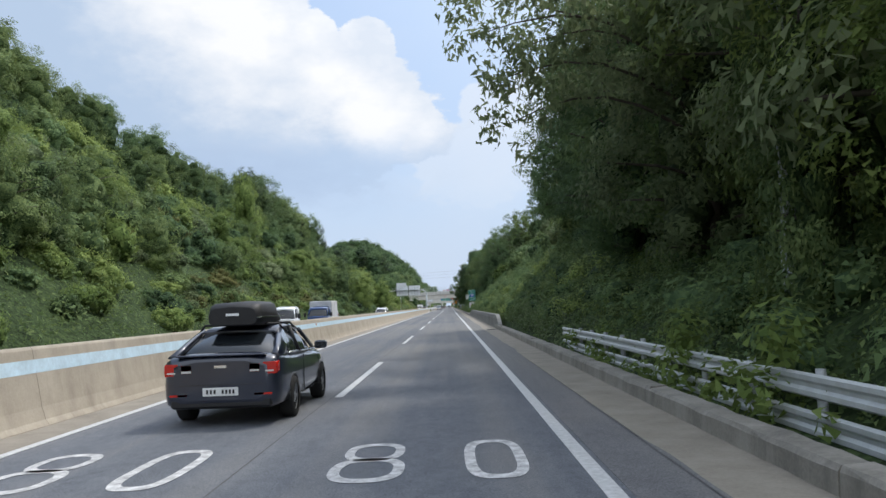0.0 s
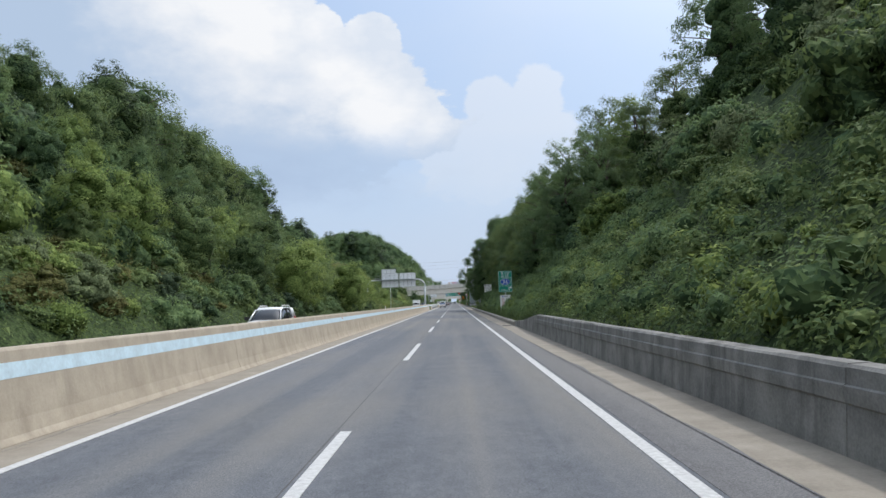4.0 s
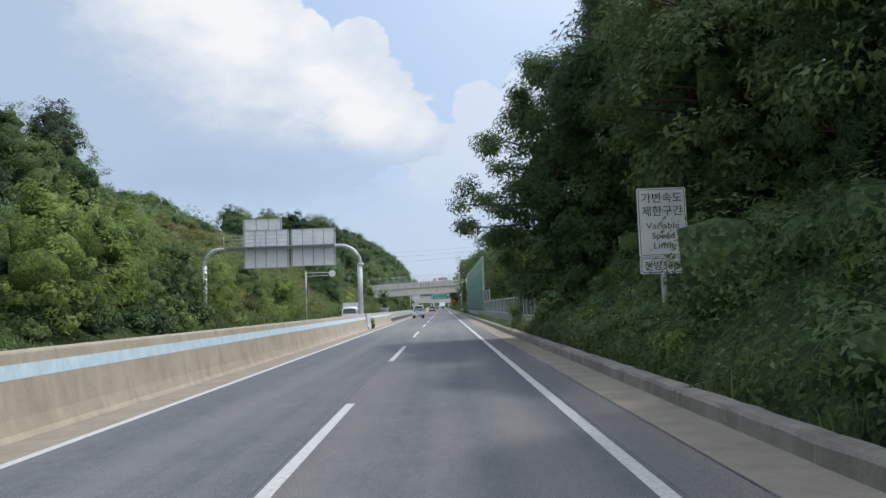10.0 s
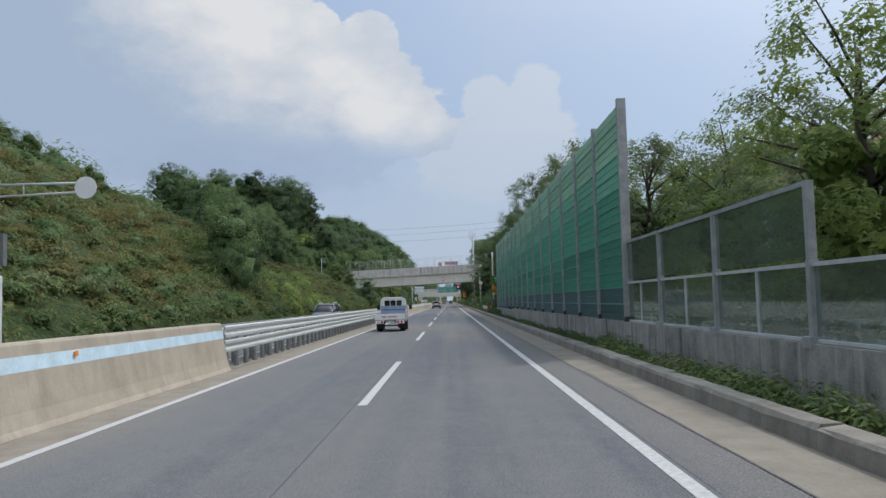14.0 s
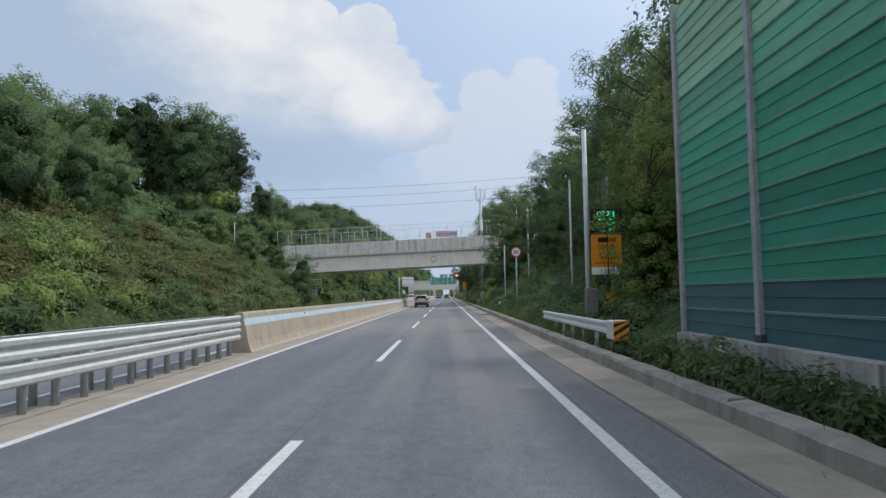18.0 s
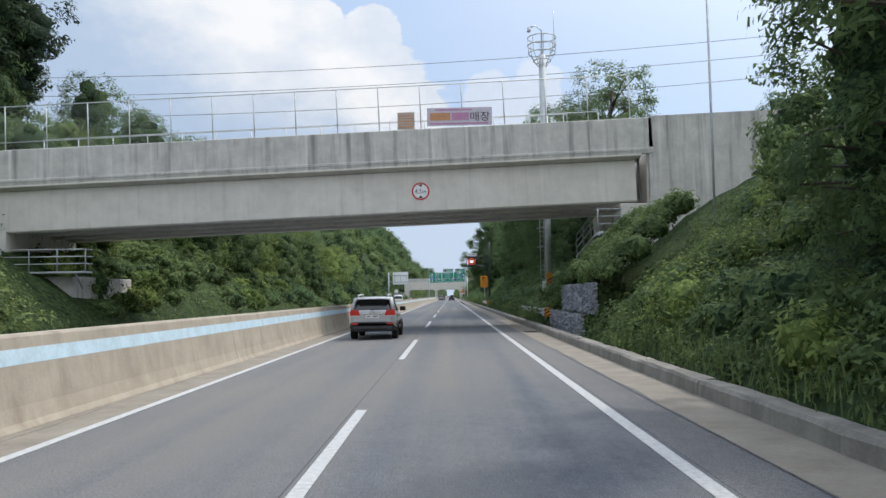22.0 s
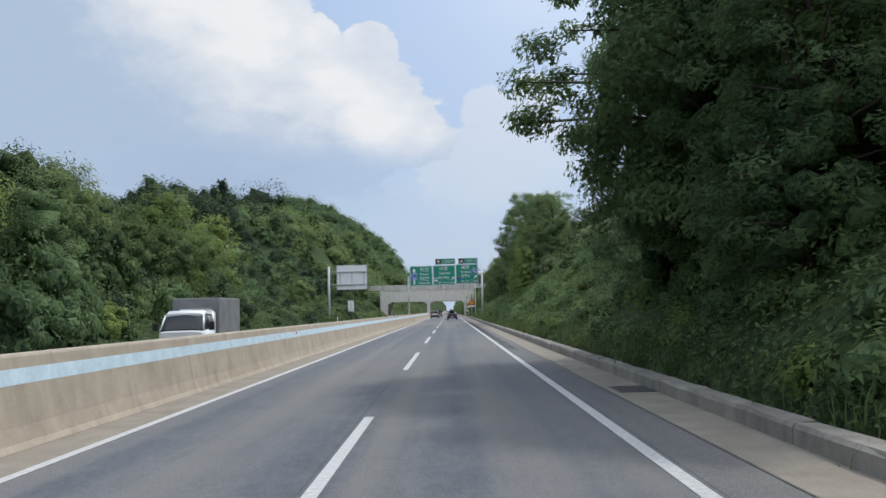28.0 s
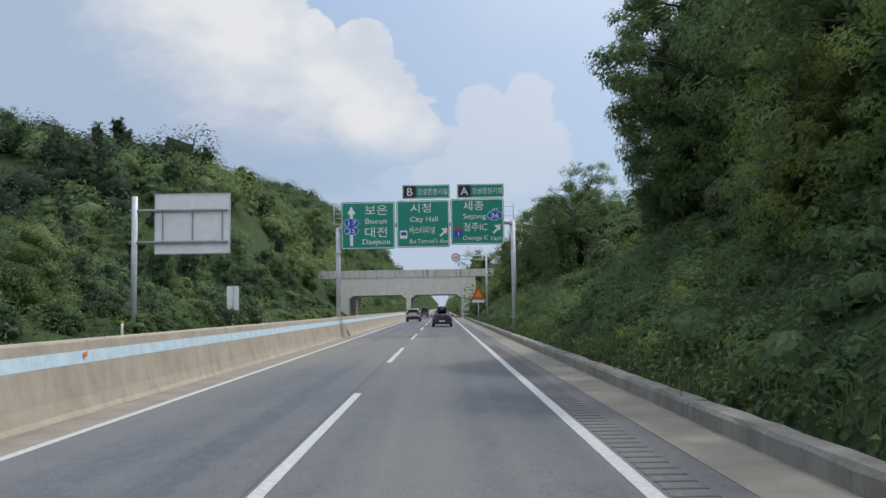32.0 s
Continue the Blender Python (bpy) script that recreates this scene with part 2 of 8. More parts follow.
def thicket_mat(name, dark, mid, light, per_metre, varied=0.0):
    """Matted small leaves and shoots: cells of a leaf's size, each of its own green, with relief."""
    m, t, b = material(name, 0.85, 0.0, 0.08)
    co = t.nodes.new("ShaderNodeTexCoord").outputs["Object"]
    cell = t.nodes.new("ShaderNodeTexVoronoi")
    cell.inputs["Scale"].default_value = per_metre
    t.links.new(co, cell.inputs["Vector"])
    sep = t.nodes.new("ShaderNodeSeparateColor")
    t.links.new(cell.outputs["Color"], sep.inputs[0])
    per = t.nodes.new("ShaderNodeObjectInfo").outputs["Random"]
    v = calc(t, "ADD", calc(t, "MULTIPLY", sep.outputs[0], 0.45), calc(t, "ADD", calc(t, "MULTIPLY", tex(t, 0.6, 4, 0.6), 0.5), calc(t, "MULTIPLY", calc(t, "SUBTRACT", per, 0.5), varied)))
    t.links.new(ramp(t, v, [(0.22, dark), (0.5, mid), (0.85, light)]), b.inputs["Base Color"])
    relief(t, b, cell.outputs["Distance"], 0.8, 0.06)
    return m


INNER_SHADE = {}
ASPHALT = asphalt_mat("asphalt", (0.076, 0.085, 0.101), (0.144, 0.153, 0.171), (0.172, 0.165, 0.151))
ASPHALT_SHOULDER = asphalt_mat("shoulder asphalt", (0.100, 0.100, 0.106), (0.155, 0.156, 0.162), (0.17, 0.165, 0.155))
CONC_GUTTER = concrete_mat("gutter concrete", (0.185, 0.164, 0.135), (0.30, 0.270, 0.226), 0.3, False)
CONC_BARRIER = concrete_mat("barrier concrete", (0.33, 0.287, 0.228), (0.47, 0.418, 0.342), 0.3)
CONC_KERB = concrete_mat("kerb concrete", (0.165, 0.154, 0.136), (0.315, 0.296, 0.260), 0.5)
CONC_DARK = concrete_mat("weathered wall concrete", (0.10, 0.10, 0.097), (0.29, 0.285, 0.27), 0.7)
CONC_BRIDGE = concrete_mat("bridge concrete", (0.60, 0.57, 0.52), (0.74, 0.71, 0.65), 0.25)
CONC_RAIL = concrete_mat("bridge parapet concrete", (0.44, 0.43, 0.41), (0.66, 0.64, 0.60), 0.85)
PAINT_WHITE = plain("road marking paint", (0.50, 0.505, 0.505), 0.6, 0, 0.17, 14)
PAINT_BLUE = plain("pale blue barrier paint", (0.56, 0.72, 0.82), 0.6, 0, 0.12, 2)
STEEL = plain("galvanised steel", (0.56, 0.585, 0.585), 0.55, 0.25, 0.08, 5)
STEEL_DULL = plain("dull grey steel", (0.36, 0.38, 0.39), 0.55, 0.4, 0.16, 5)
SEAM = plain("bitumen joint", (0.075, 0.075, 0.078), 0.8, 0, 0.2, 3)
LEAF = leaf_mat("mixed green leaves", (0.030, 0.055, 0.025), (0.085, 0.132, 0.052), (0.188, 0.240, 0.087))
LEAF_DARK = leaf_mat("dark locust leaves", (0.034, 0.062, 0.034), (0.078, 0.130, 0.060), (0.160, 0.228, 0.094), 0.40)
LEAF_BRIGHT = leaf_mat("sunny green leaves", (0.057, 0.096, 0.027), (0.137, 0.197, 0.056), (0.251, 0.309, 0.096), 0.36)
LEAF_PINE = leaf_mat("dark pine needles", (0.018, 0.036, 0.022), (0.041, 0.066, 0.038), (0.080, 0.112, 0.056), 0.20)
LEAF_WILLOW = leaf_mat("grey green willow leaves", (0.055, 0.081, 0.040), (0.120, 0.155, 0.076), (0.217, 0.256, 0.134), 0.40)
LEAF_DRY = leaf_mat("dry brown green grass", (0.054, 0.064, 0.022), (0.112, 0.119, 0.041), (0.190, 0.176, 0.069), 0.33)
BARK = concrete_mat("bark", (0.045, 0.036, 0.028), (0.12, 0.10, 0.08), 0.5)


SOIL = thicket_mat("overgrown soil", (0.014, 0.024, 0.010), (0.042, 0.066, 0.026), (0.090, 0.125, 0.046), 7.0)


# ---------------------------------------------------------------- helpers for building
rng = np.random.default_rng(7)


def mesh_from(name, verts, faces, mat, smooth=False):
    me = bpy.data.meshes.new(name)
    me.from_pydata([tuple(v) for v in verts], [], faces)
    if mat:
        me.materials.append(mat)
    if smooth:
        me.polygons.foreach_set("use_smooth", [True] * len(me.polygons))
    me.update()
    return me


PHI = 1.618034
ICO = np.array([(-1, PHI, 0), (1, PHI, 0), (-1, -PHI, 0), (1, -PHI, 0), (0, -1, PHI), (0, 1, PHI), (0, -1, -PHI), (0, 1, -PHI), (PHI, 0, -1), (PHI, 0, 1), (-PHI, 0, -1), (-PHI, 0, 1)]) / 1.902
ICO_F = np.array([(i, j, k) if np.linalg.det(ICO[[i, j, k]]) > 0 else (i, k, j) for i in range(12) for j in range(i + 1, 12) for k in range(j + 1, 12) if max(np.linalg.norm(ICO[i] - ICO[j]), np.linalg.norm(ICO[j] - ICO[k]), np.linalg.norm(ICO[i] - ICO[k])) < 1.1])


def quads_mesh(name, co, mat, inner=None):
    """co: (n, k, 3) corners of n faces with k corners each; a fast mesh of loose faces. inner: (m, 12, 3), the rounded dense insides of m clumps."""
    n, k = co.shape[:2]
    verts, loops, sizes = co.reshape(-1, 3), np.arange(k * n), np.full(n, k)
    if inner is not None and len(inner):
        knots = (k * n + 12 * np.arange(len(inner))[:, None, None] + ICO_F[None]).ravel()
        verts, loops, sizes = np.concatenate([verts, inner.reshape(-1, 3)]), np.concatenate([loops, knots]), np.concatenate([sizes, np.full(20 * len(inner), 3)])
    me = bpy.data.meshes.new(name)
    me.vertices.add(len(verts))
    me.vertices.foreach_set("co", np.ascontiguousarray(verts, np.float32).ravel())
    me.loops.add(len(loops))
    me.loops.foreach_set("vertex_index", loops.astype(np.int32))
    me.polygons.add(len(sizes))
    me.polygons.foreach_set("loop_start", (np.cumsum(sizes) - sizes).astype(np.int32))
    me.update(calc_edges=True)
    me.materials.append(mat)
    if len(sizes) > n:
        me.materials.append(INNER_SHADE[mat.name])
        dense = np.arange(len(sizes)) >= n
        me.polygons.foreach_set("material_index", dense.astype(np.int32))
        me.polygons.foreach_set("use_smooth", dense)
    return me


def part(name, bm, mat, parent=None, label=""):
    """Links a bmesh as one mesh object, under its thing or part if there is one."""
    me = bm
    if isinstance(bm, bmesh.types.BMesh):
        me = bpy.data.meshes.new(name)
        bm.to_mesh(me)
        bm.free()
    if mat and not me.materials:
        me.materials.append(mat)
    ob = new(name, me)
    if parent:
        ob.parent = parent
    return tagged(ob, label)


def thing(name, x=0.0, y=0.0, z=0.0, turn=0.0, label="", category="", group="", kind=""):
    ob = new(name)
    ob.matrix_basis = pose(x, y, z, 0, 0, turn)
    return tagged(ob, label, category, group, kind)


def box(bm, x0, x1, y0, y1, z0, z1, bevel=0.0):
    """A box added to bm, with bevelled edges where wanted."""
    v = [bm.verts.new(p) for p in ((x0, y0, z0), (x1, y0, z0), (x1, y1, z0), (x0, y1, z0), (x0, y0, z1), (x1, y0, z1), (x1, y1, z1), (x0, y1, z1))]
    f = [bm.faces.new([v[i] for i in q]) for q in ((3, 2, 1, 0), (4, 5, 6, 7), (0, 1, 5, 4), (1, 2, 6, 5), (2, 3, 7, 6), (3, 0, 4, 7))]
    if bevel:
        bmesh.ops.bevel(bm, geom=list({e for q in f for e in q.edges}), offset=bevel, segments=1, affect="EDGES")
    return bm


def boxes(*specs, bevel=0.0):
    bm = bmesh.new()
    for s in specs:
        box(bm, *s, bevel=bevel)
    return bm


def tube(bm, points, r, sides=8, r_end=None):
    """A round bar along points, closed at both ends."""
    pts = [Vector(p) for p in points]
    r_end = r if r_end is None else r_end
    rings = []
    for i, p in enumerate(pts):
        d = (pts[min(i + 1, len(pts) - 1)] - pts[max(i - 1, 0)]).normalized()
        side = d.cross(Vector((0, 0, 1)) if abs(d.z) < 0.9 else Vector((0, 1, 0))).normalized()
        up = side.cross(d)
        q = r + (r_end - r) * i / max(1, len(pts) - 1)
        rings.append([bm.verts.new(p + q * (math.cos(a) * side + math.sin(a) * up)) for a in (2 * math.pi * k / sides for k in range(sides))])
    for a, b in zip(rings, rings[1:]):
        for k in range(sides):
            f = bm.faces.new((a[k], a[(k + 1) % sides], b[(k + 1) % sides], b[k]))
            f.smooth = True
    bm.faces.new(rings[0][::-1]), bm.faces.new(rings[-1])
    return bm


def tubes(*runs, sides=8):
    bm = bmesh.new()
    for points, r in runs:
        tube(bm, points, r, sides)
    return bm


def extruded(profile, y0, y1, steps=1, wobble=0.0):
    """A closed x-z profile drawn out along y."""
    bm = bmesh.new()
    rings = []
    for i in range(steps + 1):
        y = y0 + (y1 - y0) * i / steps
        rings.append([bm.verts.new((x + rng.normal(0, wobble) if wobble else x, y, z + (rng.normal(0, wobble) if wobble and z > 0.05 else 0))) for x, z in profile])
    n = len(profile)
    for a, b in zip(rings, rings[1:]):
        for k in range(n):
            bm.faces.new((a[k], b[k], b[(k + 1) % n], a[(k + 1) % n]))
    bm.faces.new(rings[0]), bm.faces.new(rings[-1][::-1])
    bmesh.ops.recalc_face_normals(bm, faces=bm.faces)
    return bm


# ---------------------------------------------------------------- the lie of the land
# stations along the road: y, then toe height, rise per metre and crest height of the slopes beside it
RIGHT = np.array([
    (-80, -0.2, 0.70, 10), (33.5, -0.2, 0.85, 12), (36, 0.2, 0.9, 12.5), (48, 0.6, 1.05, 15), (130, 0.6, 1.05, 15), (134, 0.15, 1.0, 14), (205, 0.15, 0.95, 11), (224, 0.15, 0.9, 9), (236, 0.2, 0.06, 0.9),
    (335, 0.2, 0.05, 1.2), (350, 0.15, 0.55, 6), (400, 0.15, 0.75, 8), (430, 0.15, 0.85, 8.4), (435, -0.25, 0.78, 8.4), (447.5, -0.25, 0.78, 8.4), (450, 0.15, 0.80, 8.4), (470, 0.15, 0.95, 10), (505, 0.15, 0.95, 11),
    (560, 0.15, 1.0, 11), (640, 0.1, 0.8, 9), (690, 0.1, 0.7, 9), (900, 0.1, 0.5, 12), (1500, 0.1, 0.5, 26)])
LEFT = np.array([
    (-80, 0.3, 0.85, 27), (90, 0.3, 0.85, 28), (160, 0.3, 0.80, 24), (215, 0.2, 0.70, 20), (250, 0.3, 0.72, 18), (330, 0.4, 0.72, 15), (370, 0.4, 0.72, 11), (395, 0.5, 0.72, 9), (430, 0.5, 0.75, 8.0),
    (448, 0.5, 0.75, 8.4), (466, 0.4, 0.85, 20), (500, 0.3, 0.75, 15), (560, 0.3, 0.66, 15), (584, 0.3, 0.66, 13), (598, 0.3, 0.60, 11), (612, 0.3, 0.40, 5), (640, 0.3, 0.35, 4.5), (690, 0.3, 0.45, 8), (720, 0.3, 0.8, 19), (780, 0.3, 0.9, 24), (900, 0.3, 0.9, 33), (1050, 0.3, 0.9, 42),
    (1250, 0.3, 0.95, 54), (1500, 0.3, 0.95, 58)])
HILLS = ((-142, 1250, 48, 72, 160), (62, 430, 14, 26, 70), (-78, 760, 14, 40, 60), (-78, 396, 14, 28, 60))  # x, y, height, half widths
RIGHT_TOE, LEFT_TOE = 4.25, -17.2


def land(x, y):
    """Height of the ground at x, y (numpy arrays)."""
    x, y = np.broadcast_arrays(np.asarray(x, float), np.asarray(y, float))
    z = np.full(x.shape, -0.25)
    for table, off in ((RIGHT, x - RIGHT_TOE), (LEFT, LEFT_TOE - x)):
        toe, rise, crest = (np.interp(y, table[:, 0], table[:, k]) for k in (1, 2, 3))
        slope = toe + rise * np.maximum(off, 0)
        h = crest - np.log1p(np.exp(np.clip((crest - slope) / 1.2, -30, 30))) * 1.2 + 0.05 * np.maximum(off - crest / np.maximum(rise, 0.05), 0)
        z = np.where(off > 0, np.maximum(h, -0.2) + np.minimum(off, 3) * 0.25 * np.sin(y * 0.43 + x) * 0.3, z)
    far_ = np.clip((np.abs(x) - 120) / 400, 0, 1)
    for hx, hy, hh, sx, sy in HILLS:
        z = z + hh * np.exp(-((x - hx) / sx) ** 2 - ((y - hy) / sy) ** 2) * np.clip((np.abs(x) - 22) / 15, 0, 1)
    return z + far_ * 26 * (0.5 + 0.5 * np.sin(x * 0.011 + 1.3) * np.cos(y * 0.006))


def sheet(name, xs, ys, mat):
    gx, gy = np.meshgrid(xs, ys)
    v = np.stack([gx, gy, land(gx, gy)], -1).reshape(-1, 3)
    nx = len(xs)
    f = [(j * nx + i, j * nx + i + 1, (j + 1) * nx + i + 1, (j + 1) * nx + i) for j in range(len(ys) - 1) for i in range(nx - 1)]
    return new(name, mesh_from(name, v, f, mat, True))


xs = np.unique(np.r_[-3000, -2200, -1500, -1000, -700, -450, -300, np.arange(-220, -60, 12), np.arange(-60, -18, 2.5), -17.3, -17.1, -10, 0, 4.0, 4.1, 4.25, 4.4, 4.6, np.arange(5, 30, 1.25), np.arange(30, 60, 4), np.arange(60, 221, 16), 300, 450, 700, 1000, 1500, 2200, 3000])
ys = np.unique(np.r_[-1500, -700, -300, np.arange(-120, 700, 4), np.arange(700, 1000, 15), np.arange(1000, 2001, 80), 2500, 3200, 4200])
tagged(sheet("ground", xs, ys, SOIL), "overgrown soil of the cut slopes and hills", "ground", kind="structure")

# ---------------------------------------------------------------- carriageways
Y0, Y1 = -70.0, 1600.0
road = part("road", boxes((-5.9, 2.79, Y0, Y1, -0.3, 0.0)), ASPHALT)
tagged(road, "worn grey asphalt of the two lanes", "road", kind="structure")
shoulder = part("road", boxes((2.10, 2.81, Y0, Y1, -0.29, 0.004)), ASPHALT_SHOULDER)
tagged(shoulder, "darker asphalt strip beside the edge line", "road", kind="structure")
opposite = part("road", boxes((-17.3, -6.3, Y0, Y1, -0.3, 0.0)), ASPHALT)
tagged(opposite, "asphalt of the opposite carriageway", "road", kind="structure")
gutter = part("gutter", boxes((2.81, 3.72, Y0, Y1, -0.28, 0.012)), CONC_GUTTER)
tagged(gutter, "pale concrete gutter strip along the kerb", "gutter", kind="structure")
gutter_left = part("gutter", boxes((-5.79, -5.04, Y0, Y1, -0.28, 0.008)), CONC_GUTTER)
tagged(gutter_left, "dusty concrete strip at the foot of the barrier", "gutter", kind="structure")


edge_q = []
for k in range(1400):
    y = -20 + 0.5 * k
    if 548 < y < 625:
        continue
    w0, w1 = (2.80 + 0.055 * max(0, math.sin(v * 0.21) + 0.6 * math.sin(v * 0.57 + 1) + 0.5 * math.sin(v * 1.9)) for v in (y, y + 0.5))
    edge_q.append([(2.78, y, 0.0145), (w0, y, 0.0145), (w1, y + 0.5, 0.0145), (2.78, y + 0.5, 0.0145)])
tagged(new("road", quads_mesh("road", np.array(edge_q), ASPHALT_SHOULDER)), "ragged asphalt edge lapping over the concrete gutter", "road", kind="structure")


def stripe(x, y0, y1, width=0.15, label="white painted road line"):
    return tagged(part("road_line", boxes((x - width / 2, x + width / 2, y0, y1, 0.002, 0.008)), PAINT_WHITE), label, "road marking", kind="structure")


stripe(1.95, Y0, Y1, 0.17, "solid white edge line")
stripe(-4.97, Y0, Y1, 0.15, "solid white edge line beside the median")
stripe(-7.0, Y0, Y1, 0.15, "solid white edge line of the opposite carriageway")
stripe(-14.2, Y0, Y1, 0.15, "solid white edge line of the opposite carriageway")
DASH, GAP_ = 9.1, 9.2


# ---------------------------------------------------------------- foliage
def leaves_on(centres, radii, counts, size, up=0.35, spread=0.25, droop=0.0, corners=3, outward=None):
    """Pointed leaf quads strewn over the shells of soft clumps. centres (n,3), radii (n,3), counts (n,), size in metres."""
    idx = np.repeat(np.arange(len(centres)), counts)
    n = len(idx)
    d = rng.normal(size=(n, 3))
    d /= np.linalg.norm(d, axis=1, keepdims=True)
    shell = np.clip(1.0 + rng.normal(-0.55 * spread, spread, (n, 1)), 0.1, 1.1)
    if outward is not None:
        shell = rng.uniform(0, 1, (n, 1)) ** 0.45
    p = centres[idx] + d * shell * radii[idx]
    normal = (d if outward is None else 0.6 * d + outward[idx]) + np.array([0, 0, up]) + rng.normal(0, 0.30, (n, 3))
    normal /= np.linalg.norm(normal, axis=1, keepdims=True)
    along = np.cross(normal, rng.normal(size=(n, 3)))
    along[:, 2] -= droop
    along /= np.linalg.norm(along, axis=1, keepdims=True) + 1e-9
    side = np.cross(normal, along)
    s = (size if np.ndim(size) == 0 else size[idx])
    s = (s * rng.uniform(0.6, 1.35, n))[:, None]
    a, b = along * s * 0.5, side * s * 0.27
    bend = normal * s * 0.10
    if corners == 3:
        return np.stack([p - a + b * 0.95, p - a - b * 0.95, p + a + bend], 1)
    return np.stack([p - a - bend, p + b * 1.0 - a * 0.1 + bend, p + a - bend, p - b - a * 0.1 + bend], 1)


def hearts(centres, radii):
    """The dense inside of each clump: a solid uneven core, coloured darker as if in shade, mostly covered by its coat.
    """
    n = len(centres)
    v = ICO[None] * radii[:, None] * rng.uniform(0.60, 1.06, (n, 12, 1)) + rng.normal(0, 0.09, (n, 12, 3)) * radii[:, None]
    return centres[:, None] + v


def blades(base, height, count, width=0.035):
    """Arching grass or reed blades from base points."""
    idx = np.repeat(np.arange(len(base)), count)
    n = len(idx)
    p = base[idx] + np.c_[rng.normal(0, 0.22, (n, 2)), np.zeros(n)]
    turn = rng.uniform(0, 2 * np.pi, n)
    h = height[idx] * rng.uniform(0.6, 1.2, n)
    lean = rng.uniform(0.15, 0.6, n) * h
    d = np.c_[np.cos(turn), np.sin(turn), np.zeros(n)]
    side = np.c_[-np.sin(turn), np.cos(turn), np.zeros(n)] * width
    up = np.array([0, 0, 1.0])
    m = p + d * lean[:, None] * 0.35 + up * h[:, None] * 0.65
    e = p + d * lean[:, None] + up * h[:, None] * 0.9
    q1 = np.stack([p - side, p + side, m + side * 0.8, m - side * 0.8], 1)
    q2 = np.stack([m - side * 0.8, m + side * 0.8, e + side * 0.15, e - side * 0.15], 1)
    return np.concatenate([q1, q2])


def tree_meshes(kind, seed):
    """Trunk with limbs, and crown, of one tree about 1 unit = 1 m; returns two meshes."""
    global rng
    keep, rng = rng, np.random.default_rng(seed)
    tall, wide, mat, size, count, puffs, start = kind
    bm = bmesh.new()
    tips = []
    lean = rng.normal(0, 0.03, 2)
    top = np.array([lean[0] * tall, lean[1] * tall, tall * 0.86])
    pts = [(0, 0, -1.2)] + [tuple(top * k + np.r_[rng.normal(0, 0.12, 2), 0]) for k in (0.2, 0.4, 0.6, 0.8, 1.0)]
    tube(bm, pts, 0.022 * tall, 7, 0.006 * tall)
    lobe = rng.uniform(0, 2 * np.pi, 3)
    outs, sizes = [], []

    def reach_(k, around):
        """Half width of the crown at height share k, in the direction around."""
        f = (k - start) / (1 - start)
        swell = 1 + 0.16 * math.sin(2 * around + lobe[0] + 3 * f) + 0.12 * math.sin(3 * around + lobe[1] - 5 * f) + 0.10 * math.sin(9 * f + lobe[2])
        return wide * max(0.12, math.sin(math.pi * (0.22 + 0.66 * f))) ** 0.7 * swell

    n = puffs * 2
    for i in range(n):
        k = start + (1 - start) * (i + rng.uniform(0, 1)) / n
        around = rng.uniform(0, 2 * np.pi)
        rad = reach_(k, around) * rng.uniform(0.55, 1.0) ** 0.6
        root = top * min(k * 0.92, 0.97)
        flat = np.array([math.cos(around), math.sin(around), 0.0])
        tip = np.array([top[0] * k, top[1] * k, k * tall]) + flat * rad + np.array([0, 0, rng.uniform(-0.03, 0.03) * tall])
        if i % 6 == 0:
            tube(bm, [tuple(root), tuple((root + tip) / 2 + np.r_[0, 0, 0.05 * rad]), tuple(tip)], 0.007 * tall, 4, 0.002 * tall)
        tips.append(tip)
        outs.append(flat * 0.7 + np.array([0, 0, 0.9 * (k - start) / (1 - start)]))
        sizes.append(wide * rng.uniform(0.13, 0.25) * (110 / n) ** 0.25)
    tips, outs, r = np.array(tips), np.array(outs), np.array(sizes)
    radii = np.stack([r, r, r * rng.uniform(0.55, 0.9, n)], 1)
    counts = np.maximum(count / n * (r / r.mean()) ** 2, 8).astype(int)
    quads = leaves_on(tips, radii, counts, size, up=0.3, outward=outs)
    near = count > 4000
    m = 34 if near else 18
    ks = np.sort(start + ((0.62 if near else 0.88) - start) * (np.arange(m) + rng.uniform(0, 1, m)) / m)
    core, girth = [], []
    for i, k in enumerate(ks):
        a = i * 2.4 + rng.normal(0, 0.4)
        w = reach_(k, a)
        core.append((top[0] * k + 0.27 * w * math.cos(a), top[1] * k + 0.27 * w * math.sin(a), k * tall * 0.97))
        girth.append((0.23 if near else 0.43) * w)
    core, girth = np.array(core), np.array(girth)
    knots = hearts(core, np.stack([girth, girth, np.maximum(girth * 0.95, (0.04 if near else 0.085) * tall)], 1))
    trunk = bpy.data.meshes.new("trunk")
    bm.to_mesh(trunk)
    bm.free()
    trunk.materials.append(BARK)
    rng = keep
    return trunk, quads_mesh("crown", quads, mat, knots)


